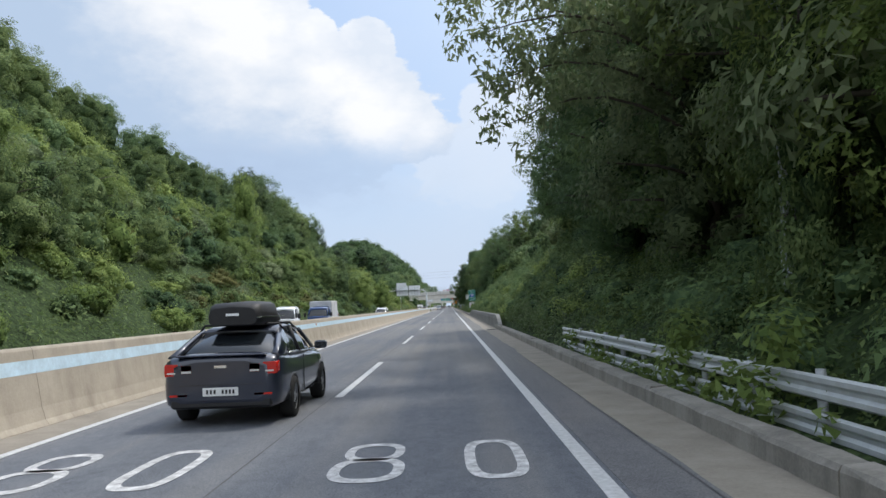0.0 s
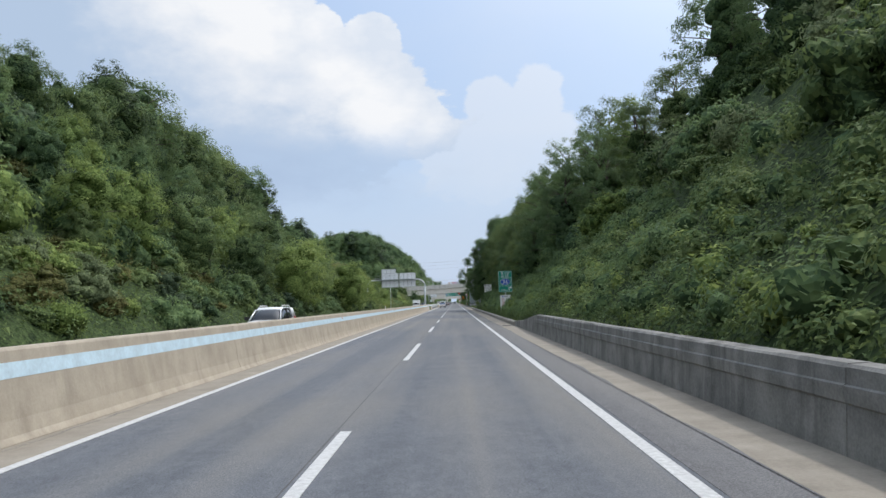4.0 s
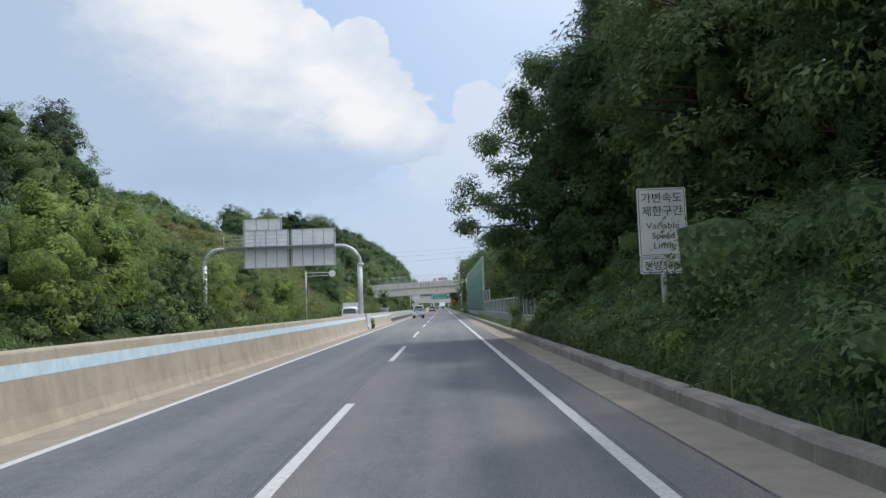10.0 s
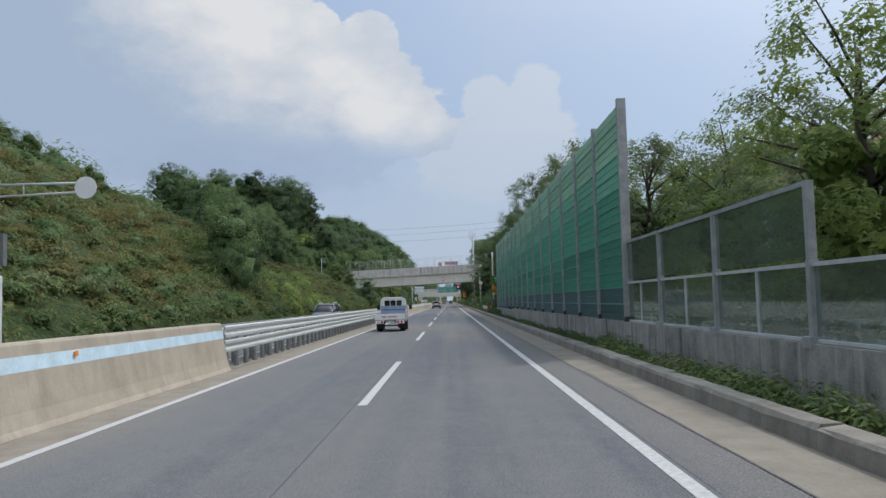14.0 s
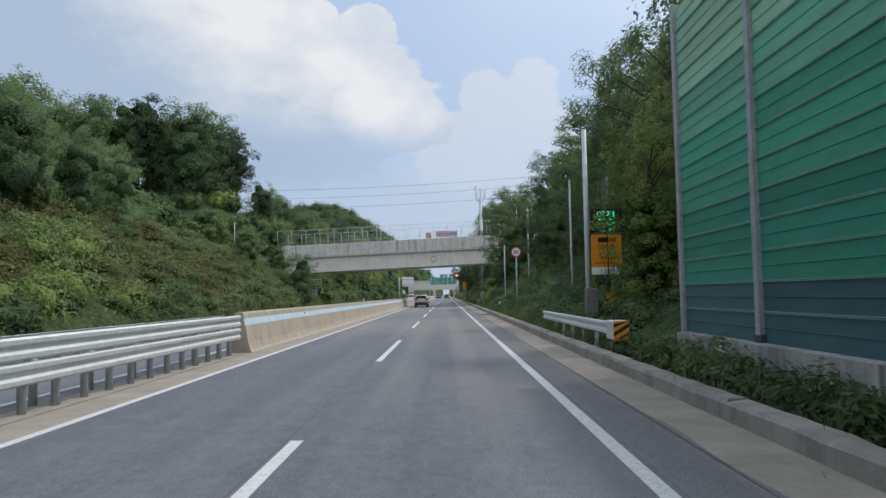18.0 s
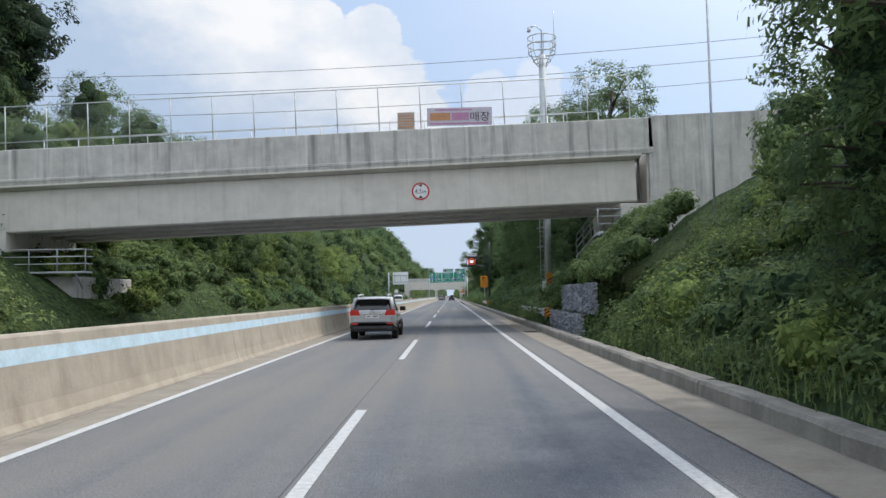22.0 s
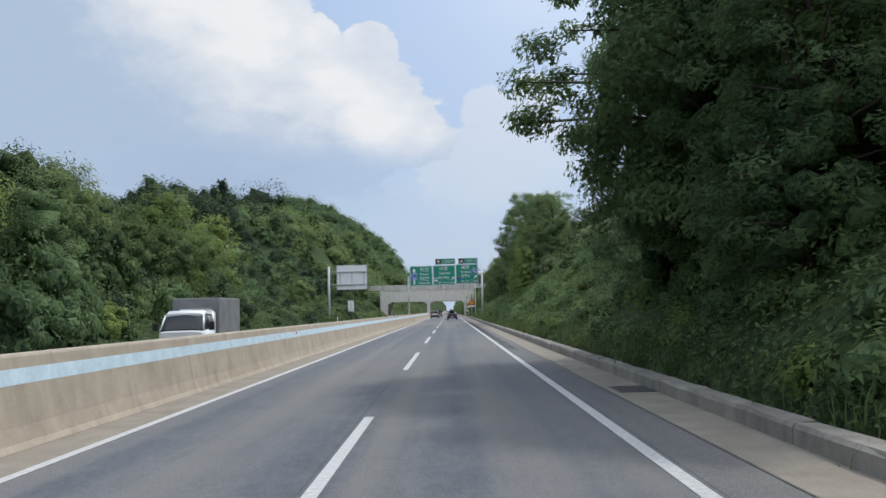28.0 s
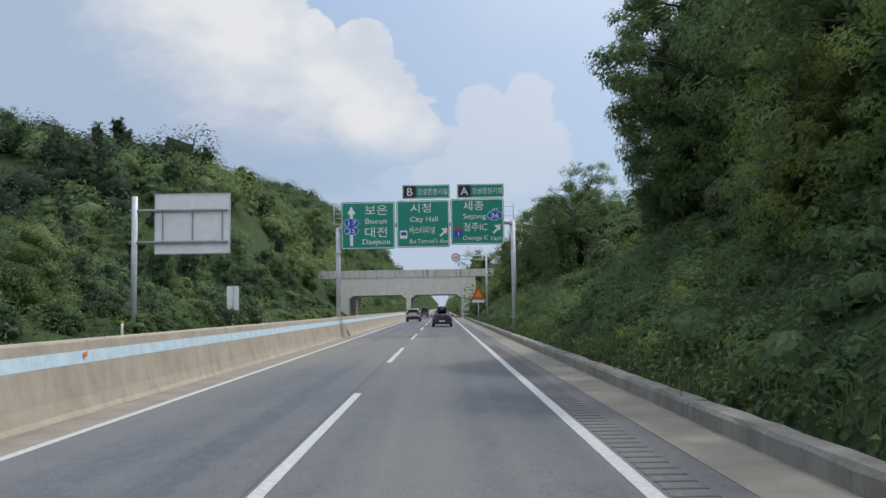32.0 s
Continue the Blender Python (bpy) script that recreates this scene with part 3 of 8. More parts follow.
# height, half width, leaves, leaf size, leaf count, clumps, where the crown starts
KINDS = {
    "locust": (11.0, 3.7, LEAF_DARK, 0.190, 16500, 84, 0.03),
    "broad": (9.0, 3.6, LEAF, 0.185, 15000, 76, 0.02),
    "willow": (8.0, 2.8, LEAF_WILLOW, 0.155, 14500, 76, 0.05),
    "bright": (8.0, 2.8, LEAF_BRIGHT, 0.155, 10500, 70, 0.02),
    "overhang": (11.0, 4.3, LEAF_DARK, 0.170, 80000, 190, 0.05),
    "far_broad": (9.0, 4.2, LEAF, 0.29, 3900, 42, 0.02),
    "far_dark": (11.0, 4.2, LEAF_DARK, 0.31, 3900, 42, 0.05),
    "far_pine": (12.0, 3.3, LEAF_PINE, 0.34, 3300, 42, 0.20),
    "far_bright": (8.0, 3.7, LEAF_BRIGHT, 0.27, 3700, 40, 0.02),
}
TREES = {k: [tree_meshes(v, 11 * i + j + 3) for j in range(1 if k == "overhang" else 3)] for i, (k, v) in enumerate(KINDS.items())}
TREE_WORDS = {
    "overhang": "dark locust tree leaning out over the shoulder", "locust": "tall dark green locust tree on the cut slope", "broad": "mid green leafy tree on the overgrown slope", "bright": "sunlit yellow green leafy tree", "willow": "grey green willow with fine leaves",
    "far_pine": "dark pine tree on the hill crest", "far_broad": "leafy green tree on the hillside", "far_dark": "dark green tree on the hillside", "far_bright": "sunlit green tree on the hillside"}


def plant(kind, x, y, height, z=None, wide=1.0, label=""):
    trunk, crown = TREES[kind][int(rng.integers(len(TREES[kind])))]
    z = float(land(x, y)) - 0.1 if z is None else z
    pine = kind == "far_pine"
    t = thing("pine_tree" if pine else "tree", x, y, z, float(rng.uniform(0, 360)), label or TREE_WORDS[kind], "pine tree" if pine else "tree", "roadside trees")
    s = height / KINDS[kind][0]
    t.scale = (s * wide, s * wide, s)
    part("trunk", trunk, None, t)
    part("crown", crown, None, t)
    return t


def shrub_mesh(mat, seed, leaves=1050, size=0.205, lobes=19, tall=0.8):
    """A rounded bush of 2 m half width, its foot at the origin: swelling lobes under a coat of leaves, with shoots that stand out of it."""
    global rng
    keep, rng = rng, np.random.default_rng(seed)
    k = np.arange(lobes) + 0.5
    lift = 1 - k / lobes
    a = k * 2.39996 + rng.normal(0, 0.35, lobes)
    flat = np.sqrt(np.maximum(1 - lift ** 2, 0.02))
    d = np.stack([flat * np.cos(a), flat * np.sin(a), lift * tall], 1)
    r = rng.uniform(0.52, 0.92, lobes)
    c = d * (2.0 - 0.62 * r[:, None]) * rng.uniform(0.70, 1.12, (lobes, 1)) * np.array([0.92, 0.92, 1.0]) + np.array([0, 0, 0.1])
    radii = np.stack([r, r, r * 0.85], 1)
    n = np.maximum(leaves * 0.85 / lobes * (r / r.mean()) ** 2, 8).astype(int)
    q = leaves_on(c, radii, n, size, up=0.45, spread=0.18)
    shoots = c + rng.normal(0, 0.4, c.shape) + np.array([0, 0, 0.35])
    q = np.concatenate([q, leaves_on(shoots, np.full((lobes, 3), 0.32), np.full(lobes, int(leaves * 0.15 / lobes)), size)])
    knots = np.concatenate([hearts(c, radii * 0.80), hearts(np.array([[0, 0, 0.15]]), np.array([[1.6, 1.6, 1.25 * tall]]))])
    rng = keep
    return quads_mesh("bush", q, mat, knots)


SHRUBS = {w: [shrub_mesh(m, 300 + 10 * i + j, tall=(0.75, 0.95, 0.62)[j]) for j in range(3)] for i, (w, m) in enumerate((("green", LEAF), ("dark", LEAF_DARK), ("bright", LEAF_BRIGHT), ("pale", LEAF_WILLOW), ("dry", LEAF_DRY), ("pine", LEAF_PINE)))}


def thicket(side, y0, y1, off0, off1, r0, r1, fill, words, label, tall=1.0):
    """Bushes grown into one another over a stretch of slope; words names their sorts, one letter-run per share."""
    words = words.split()
    n = max(3, int((y1 - y0) * (off1 - off0) * fill / (math.pi * ((r0 + r1) / 2) ** 2 * 0.8)))
    w = thing("bushes", label=label, category="bushes", kind="stuff")
    for i in range(n):
        r = float(rng.uniform(r0, r1))
        off, y = float(rng.uniform(off0, off1)), y0 + (y1 - y0) * (i + float(rng.uniform(0, 1))) / n
        x = RIGHT_TOE + off if side > 0 else LEFT_TOE - off
        ob = part("bush", SHRUBS[words[int(rng.integers(len(words)))]][int(rng.integers(3))], None, w)
        ob.matrix_basis = pose(x, y, float(land(x, y)) - 0.15 * r, 0, 0, float(rng.uniform(0, 360))) @ Matrix.Diagonal((r / 2, r / 2, r / 2 * tall * float(rng.uniform(0.8, 1.25)), 1))
    return w


def clumps(name, x, y, r, size, leaves, mat, label, height=0.6, lift=0.3, corners=3):
    """Soft clumps of leaves at x, y on the ground, in one object; those by the lanes stay behind the kerb but for a few shoots."""
    rr = r * rng.uniform(0.5, 1.6, len(x))
    c = np.stack([x, y, land(x, y) + rr * lift * rng.uniform(0.2, 1.6, len(x))], 1)
    q = leaves_on(c, np.stack([rr, rr, rr * height], 1), np.maximum((leaves * (rr / r) ** 2), 5).astype(int), size, up=0.7, corners=corners)
    m = q.mean(1)
    edge = -5.7 if x[0] < 0 and x[0] > -9 else 4.02 - 0.55 * np.maximum(0, np.sin(m[:, 1] * 0.31) * np.sin(m[:, 1] * 0.83 + 1) - 0.45)
    q = q[(m[:, 0] > edge) | (m[:, 0] < -10)]
    return tagged(new(name, quads_mesh(name, q, mat)), label, "undergrowth", kind="stuff")


def cover(side, y0, y1, off0, off1, leaves_m2, size, r, mat, label, height=0.65, lift=0.3, corners=3):
    n = int((y1 - y0) * (off1 - off0) / (1.1 * r * r))
    y, off = rng.uniform(y0, y1, n), rng.uniform(off0, off1, n)
    x = RIGHT_TOE + off if side > 0 else LEFT_TOE - off
    return clumps("undergrowth", x, y, r, size, leaves_m2 * 1.1 * r * r * 0.8, mat, label, height, lift, corners)


def mounds(side, y0, y1, off0, off1, r, fill, size, leaves, mat, label, height=0.75):
    """Rounded bushes shoulder to shoulder: each a dense heart under a coat of leaves; fill is the share of the ground that they take."""
    n = int((y1 - y0) * (off1 - off0) * fill / (math.pi * r * r * 0.8))
    y, off = rng.uniform(y0, y1, n), rng.uniform(off0, off1, n)
    x = RIGHT_TOE + off if side > 0 else LEFT_TOE - off
    rr = r * np.exp(rng.normal(0, 0.28, n))
    c = np.stack([x, y, land(x, y) + rr * rng.uniform(-0.05, 0.35, n)], 1)
    radii = np.stack([rr, rr, rr * height * rng.uniform(0.8, 1.2, n)], 1)
    lobes = c + radii * 0.55 * rng.normal(0, 0.6, (n, 3)) + np.array([0, 0, 0.15]) * rr[:, None]
    k = np.maximum(leaves * (rr / r) ** 2, 12).astype(int)
    q = np.concatenate([leaves_on(c, radii, k, size, up=0.5, spread=0.12), leaves_on(lobes, radii * 0.62, k // 3, size, up=0.5, spread=0.15)])
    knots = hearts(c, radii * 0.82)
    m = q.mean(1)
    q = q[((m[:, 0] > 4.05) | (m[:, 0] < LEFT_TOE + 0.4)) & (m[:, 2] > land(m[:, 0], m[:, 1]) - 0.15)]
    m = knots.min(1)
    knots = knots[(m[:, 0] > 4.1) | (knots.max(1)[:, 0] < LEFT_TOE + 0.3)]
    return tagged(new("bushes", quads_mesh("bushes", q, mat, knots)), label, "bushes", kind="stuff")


NEAR = "dense green creepers and shrubs on the cut slope"
for y0, y1, in_ in ((-5, 35, 0.75), (35, 58, 0.3), (58, 130, 0.3), (130, 233, 0.3), (352, 434, 0.3), (449, 560, 0.3), (560, 680, 0.3)):
    # on these stretches a darker leaf colour stands in for shade under the trees
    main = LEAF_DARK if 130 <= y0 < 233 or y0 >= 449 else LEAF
    cover(1, y0, y1, 0.0 if y0 > 0 else 0.6, 0.6 if y0 > 0 else 1.0, 170, 0.12, 0.24, LEAF, "creepers behind the kerb", corners=4)
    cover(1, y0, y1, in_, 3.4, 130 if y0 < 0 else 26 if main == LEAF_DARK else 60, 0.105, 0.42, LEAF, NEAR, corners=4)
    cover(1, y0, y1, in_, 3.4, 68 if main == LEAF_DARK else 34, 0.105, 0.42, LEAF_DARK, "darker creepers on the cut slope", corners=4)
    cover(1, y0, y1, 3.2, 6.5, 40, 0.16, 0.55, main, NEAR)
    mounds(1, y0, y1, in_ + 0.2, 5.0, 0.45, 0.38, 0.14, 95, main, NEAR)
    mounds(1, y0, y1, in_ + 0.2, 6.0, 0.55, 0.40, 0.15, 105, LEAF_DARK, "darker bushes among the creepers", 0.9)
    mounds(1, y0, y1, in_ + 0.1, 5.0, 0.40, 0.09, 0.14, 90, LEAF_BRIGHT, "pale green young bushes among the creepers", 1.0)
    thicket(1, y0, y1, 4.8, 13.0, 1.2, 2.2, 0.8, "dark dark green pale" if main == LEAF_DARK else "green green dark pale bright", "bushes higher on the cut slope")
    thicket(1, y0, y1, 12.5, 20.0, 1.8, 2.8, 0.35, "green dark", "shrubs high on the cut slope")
cover(-1, 424, 441, 0.0, 11.0, 40, 0.24, 0.8, LEAF, "creepers below the bridge end", 0.7)
mounds(-1, 376, 430, 0.0, 15.0, 0.9, 0.4, 0.26, 110, LEAF, "green low growth on the slope by the bridge", 0.6)
mounds(-1, 252, 340, 2.0, 20.0, 0.9, 0.22, 0.28, 90, LEAF_WILLOW, "pale green tufts among the dry grass", 0.55)
mounds(-1, 422, 441, 0.5, 11.0, 0.9, 0.7, 0.22, 150, LEAF, "bushes below the bridge end", 0.8)
n = 330
gx, gy = rng.uniform(5.2, 8.2, n), rng.uniform(434.5, 447.5, n)
gz = 2.45 + 0.85 * (gx - 5.2) + 0.15 * np.sin(gy * 1.3) - 0.5 * np.clip(gy - 444.5, 0, 3)
gr = rng.uniform(0.35, 0.6, n)
hedge = np.stack([gx, gy, gz], 1)
q = leaves_on(hedge, np.stack([gr, gr, gr * 0.8], 1), np.full(n, 150), 0.14, up=0.6, spread=0.2)
tagged(new("bushes", quads_mesh("bushes", q, LEAF, hearts(hedge - np.array([0, 0, 0.1]), np.stack([gr, gr, gr], 1) * 0.85))), "thick creepers hanging over the gabions", "creepers", kind="stuff")
cover(1, 425, 436.4, 0.2, 6.0, 110, 0.15, 0.5, LEAF, "thick creepers beside the gabions", corners=4)
cover(1, 444.6, 449, 0.2, 3.0, 110, 0.13, 0.45, LEAF, "creepers and weeds past the gabions", corners=4)
cover(1, 30, 56, 0.0, 1.2, 50, 0.18, 0.36, LEAF_WILLOW, "pale weeds along the kerb")
FOOT = "green bushes and creepers at the foot of the opposite slope"
for y0, y1 in ((0, 130), (130, 252), (447, 560), (560, 650), (650, 720)):
    main = LEAF_DARK if y0 >= 560 else LEAF
    sorts = "bright pale green bright green dark" if y0 < 130 else "green dark dark pine" if y0 < 252 else "green green dark bright" if y0 < 560 else "dark dark pine pine green"
    cover(-1, y0, y1, 0.0, 6.0, 22, 0.24, 0.8, LEAF, FOOT, 0.8)
    thicket(-1, y0, y1, 0.9, 8.0, 1.0, 1.9, 0.9, sorts, FOOT)
    thicket(-1, y0, y1, 6.5, 27.0, 1.8, 3.2, 1.0, sorts, "rounded bushes on the opposite hillside", 1.1)
    thicket(-1, y0, y1, 26.0, 38.0, 2.8, 3.8, 0.4, "green dark", "bushes near the hill crest")
thicket(-1, 62, 150, 1.5, 16.0, 1.0, 1.7, 0.35, "dry", "brownish dry growth on the opposite slope", 0.8)
thicket(-1, 90, 175, 14.0, 30.0, 2.0, 2.8, 0.25, "bright", "sunlit rounded bushes high on the opposite slope")
thicket(-1, 498, 600, 0.8, 16.0, 1.6, 2.6, 0.40, "green dark", "tall rounded bushes hung with creepers", 1.35)
thicket(-1, 130, 250, 0.8, 14.0, 1.6, 2.6, 0.25, "dark green", "tall dark bushes on the opposite slope", 1.3)
for y0, y1 in ((252, 340), (340, 430)):
    cover(-1, y0, y1, 0.0, 20.0, 16, 0.27, 0.9, LEAF_DRY, "dry grass on the opposite slope", 0.5)
    mounds(-1, y0, y1, 0.0, 7.0, 0.9, 0.65, 0.22, 110, LEAF, FOOT, 0.6)
    mounds(-1, y0, y0 + 40, 0.0, 9.0, 1.3, 0.40, 0.22, 230, LEAF_BRIGHT, "sunlit rounded bushes at the foot of the dry slope", 0.9)
    mounds(-1, y0, y1, 2.0, 20.0, 1.0, 0.55, 0.24, 110, LEAF_DRY, "brown and green grass on the opposite slope", 0.45)
    mounds(-1, y0, y1, 3.0, 20.0, 1.1, 0.28, 0.24, 120, LEAF, "green bushes among the dry grass", 0.6)
    mounds(-1, y0, y1, 0.5, 18.0, 1.0, 0.18, 0.22, 130, LEAF_DARK, "darker bushes among the dry grass", 0.7)
    thicket(-1, y0, y1, 18.0, 28.0, 1.5, 2.4, 0.8, "dark", "dark bushes along the hill crest")
    thicket(-1, y0, y1, 26.0, 42.0, 2.6, 3.6, 0.3, "dark", "dark bushes near the hill crest")
for side in (1, -1):
    mounds(side, 680 if side > 0 else 720, 1000, 0.0, 40.0, 2.8, 0.6, 0.7, 110, LEAF, "distant green hillside growth", 0.8)
    mounds(side, 700 if side > 0 else 740, 1000, 0.0, 40.0, 2.8, 0.25, 0.7, 110, LEAF_DARK, "distant dark hillside growth", 0.9)
    mounds(side, 1000, 1500, 0.0, 60.0 if side > 0 else 190.0, 5.5, 0.75, 1.3, 120, LEAF_DARK, "far wooded hillside", 0.9)
mounds(1, 330, 470, 26, 100, 4.0, 0.7, 0.9, 170, LEAF_DARK, "wooded hill behind the houses", 0.9)
mounds(-1, 560, 900, 30, 110, 3.4, 0.5, 0.75, 170, LEAF_PINE, "wooded hill across the road", 0.9)
mounds(-1, 560, 900, 30, 110, 3.4, 0.3, 0.75, 170, LEAF_DARK, "greener bushes on the wooded hill", 0.9)
mounds(-1, 330, 520, 28, 90, 3.6, 0.7, 0.8, 170, LEAF_DARK, "wooded hill behind the bridge", 0.9)
n = 26
clumps("weeds", rng.uniform(4.2, 4.7, n), rng.uniform(-2, 31, n), 0.30, 0.17, 60, LEAF_BRIGHT, "creepers climbing over the guard rail", 0.9, 1.6)
mounds(1, 231, 286, 0.05, 0.55, 0.30, 1.4, 0.12, 110, LEAF, "bushy weeds spilling over the kerb by the base wall", 1.2)
thicket(1, 235, 252, -0.05, 0.35, 0.35, 0.62, 0.9, "green dark", "bushy weeds leaning out over the kerb", 1.2)
mounds(1, 286, 352, 0.1, 0.45, 0.18, 0.7, 0.10, 80, LEAF, "bushy weeds before the noise wall", 1.1)
# planting strip before the screens, and weeds behind them
n = 480
clumps("weeds", rng.uniform(4.12, 4.75, n), rng.uniform(228, 286, n), 0.23, 0.12, 60, LEAF, "low green weeds in the strip before the base wall", 1.0, 0.8)
n = 820
clumps("weeds", rng.uniform(4.12, 4.75, n), rng.uniform(284, 352, n), 0.22, 0.12, 62, LEAF, "low green weeds in the strip before the noise wall", 0.9, 0.6)
n = 240
clumps("weeds", rng.uniform(4.1, 4.8, n), rng.uniform(214, 262, n), 0.28, 0.17, 46, LEAF_WILLOW, "taller pale weeds by the screen fence", 0.9, 0.6)
n = 700
clumps("undergrowth", rng.uniform(7.0, 24, n), rng.uniform(252, 350, n), 1.0, 0.36, 52, LEAF_WILLOW, "overgrown garden behind the screens", 0.9, 0.5)
# grass blades
n = 240
gy, go = rng.uniform(126, 170, n), rng.uniform(0.1, 3.0, n)
gx = RIGHT_TOE + go
q = blades(np.stack([gx, gy, land(gx, gy)], 1), rng.uniform(0.3, 0.65, n), 9, 0.012)
tagged(new("grass", quads_mesh("grass", q, LEAF)), "long arching grass on the slope foot", "grass", kind="stuff")
n = 1500
gy = np.concatenate([rng.uniform(134, 350, n // 3), rng.uniform(355, 430, n // 3), rng.uniform(450, 620, n // 3)])
gx = RIGHT_TOE + rng.uniform(-0.15, 0.6, n)
q = blades(np.stack([gx, gy, land(gx, gy)], 1), rng.uniform(0.2, 0.5, n), 10, 0.012)
tagged(new("grass", quads_mesh("grass", q, LEAF)), "tufts of green grass behind the kerb", "grass", kind="stuff")


def spots(side, y0, y1, off0, off1, n):
    for k in range(n):
        off = float(rng.uniform(off0, off1))
        yield (RIGHT_TOE + off if side > 0 else LEFT_TOE - off), float(y0 + (y1 - y0) * (k + rng.uniform(0, 1)) / n)


def grove(kinds, side, y0, y1, off0, off1, n, h0, h1, wide=1.0):
    for x, y in spots(side, y0, y1, off0, off1, n):
        plant(kinds[int(rng.integers(len(kinds)))], x, y, float(rng.uniform(h0, h1)), wide=wide)


def woods(kinds, side, y0, y1, off0, off1, n, h0, h1, label):
    """A far stand of trees that nobody could count: its crowns, and all its stems."""
    w = thing("woods", label=label, category="trees", kind="stuff")
    stems = []
    for x, y in spots(side, y0, y1, off0, off1, n):
        kind = kinds[int(rng.integers(len(kinds)))]
        s, z = float(rng.uniform(h0, h1)) / KINDS[kind][0], float(land(x, y)) - 0.1
        part("crown", TREES[kind][int(rng.integers(3))][1], None, w).matrix_basis = pose(x, y, z, 0, 0, float(rng.uniform(0, 360))) @ Matrix.Diagonal((s, s, s, 1))
        r = 0.02 * KINDS[kind][0] * s
        ring_ = [np.array([x + r * math.cos(k * 1.571), y + r * math.sin(k * 1.571), z - 0.5]) for k in range(5)]
        top = np.array([x, y, z + KINDS[kind][0] * s * 0.8])
        stems += [np.stack([ring_[k], ring_[k + 1], top]) for k in range(4)]
    part("trunks", quads_mesh("trunks", np.array(stems), BARK), None, w)


# trees beside the lanes
plant("bright", 7.7, 16.4, 6.8)
plant("bright", 7.0, 14.4, 3.6)
plant("broad", 6.5, 17.9, 6.5, wide=0.55, label="slim leafy tree in front of the grey pole")
plant("bright", 7.9, 19.0, 3.6)
grove(["willow", "locust", "broad"], 1, 13, 36, 3.8, 6.0, 6, 10, 13)
grove(["locust", "broad"], 1, 20, 60, 7, 12, 4, 7, 10)
grove(["locust", "willow", "locust"], 1, 35, 61, 4.5, 7.0, 8, 10, 12.5)
grove(["broad", "bright"], 1, 62, 118, 11, 17, 9, 3, 4.5)
for x, y, h, k in ((18.0, 113, 7.5, "broad"), (17.0, 119, 8.0, "locust"), (16.5, 125, 9.0, "locust"), (20.0, 106, 6.5, "broad"), (15.0, 133, 6.0, "broad"), (10.8, 136, 5.5, "locust"), (11.6, 142, 7.5, "locust"), (9.8, 148, 8.0, "locust"), (12.2, 130, 5.0, "broad"), (14.0, 140, 7.0, "bright"), (13.6, 147, 8.5, "broad"), (11.0, 152, 9.0, "locust")):
    plant(k, x, y, h)
grove(["locust", "broad", "willow", "broad"], 1, 156, 200, 5.2, 8.0, 12, 7.5, 9.5)
grove(["locust", "broad"], 1, 198, 216, 4.0, 6.0, 6, 8, 9.5)
grove(["locust", "broad", "locust"], 1, 160, 214, 3.0, 4.6, 11, 4, 6)
grove(["locust"], 1, 216, 226, 4.0, 6.0, 3, 9, 10.5)
plant("overhang", 6.6, 227.6, 11.5)
plant("locust", 7.8, 240.8, 7.2, wide=1.25, label="dark tree hung with vines behind the screen fence")
plant("locust", 10.2, 243.0, 8.2, wide=1.2, label="dark tree hung with vines behind the screen fence")
plant("overhang", 9.6, 224.5, 12.0)
plant("locust", 9.6, 222.0, 12.0)
plant("locust", 7.6, 226.0, 10.5)
clumps("weeds", rng.uniform(4.3, 4.9, 16), rng.uniform(239.8, 241.4, 16), 0.34, 0.14, 110, LEAF, "vines climbing over the screen fence", 1.0, 3.4)
for x, y, h, k in ((9.6, 269, 8.0, "bright"), (13.0, 274, 8.6, "bright"), (10.5, 281, 9.2, "bright"), (16.5, 286, 8.4, "willow"), (12.6, 288, 8.8, "willow"), (15.5, 305, 11.0, "bright"), (13.0, 312, 11.5, "willow"), (18.5, 300, 9.0, "willow"), (12.0, 322, 13.5, "broad"), (13.5, 332, 12.5, "broad"),
                   (12.5, 338, 12.5, "locust"), (13.5, 346, 13.5, "broad"), (16.0, 340, 12.0, "locust"), (11.0, 355, 12.5, "locust"), (6.3, 355.6, 5.2, "bright"), (8.0, 357.5, 6.4, "bright"), (24.0, 320, 10.0, "willow"), (30.0, 330, 12.0, "broad")):
    plant(k, x, y, h)
grove(["locust"], 1, 362, 402, 5.4, 7.4, 9, 8, 10.5)
grove(["locust", "broad"], 1, 358, 424, 8, 13, 10, 8, 11)
plant("locust", 8.2, 417, 10.0, wide=1.15)
plant("locust", 12.5, 424, 7.5)
plant("locust", 7.2, 420, 7.0)
plant("far_dark", -17.8, 430.0, 6.2, label="dark bushy tree before the bridge end")
grove(["locust"], 1, 466, 497, 4.6, 6.2, 7, 11, 14)
grove(["locust", "broad"], 1, 466, 497, 7.5, 10, 6, 10, 12)
grove(["locust"], 1, 456, 497, 3.4, 4.8, 8, 4.5, 6.5)
grove(["locust"], 1, 500, 514, 3.0, 5.2, 6, 6.5, 8.5)
grove(["broad", "locust"], 1, 515, 527, 3.6, 5.2, 4, 2.4, 3.4)
for x, y, h in ((7.2, 539.0, 11.0), (9.0, 543.0, 10.0), (8.6, 534.5, 9.0)):
    plant("overhang", x, y, h, label="tall dark locust tree hanging over the kerb")
for x, y, h in ((6.4, 533.0, 6.0), (6.2, 541.0, 6.5), (10.6, 530.0, 3.0), (8.8, 526.0, 3.0)):
    plant("locust", x, y, h, wide=1.15)
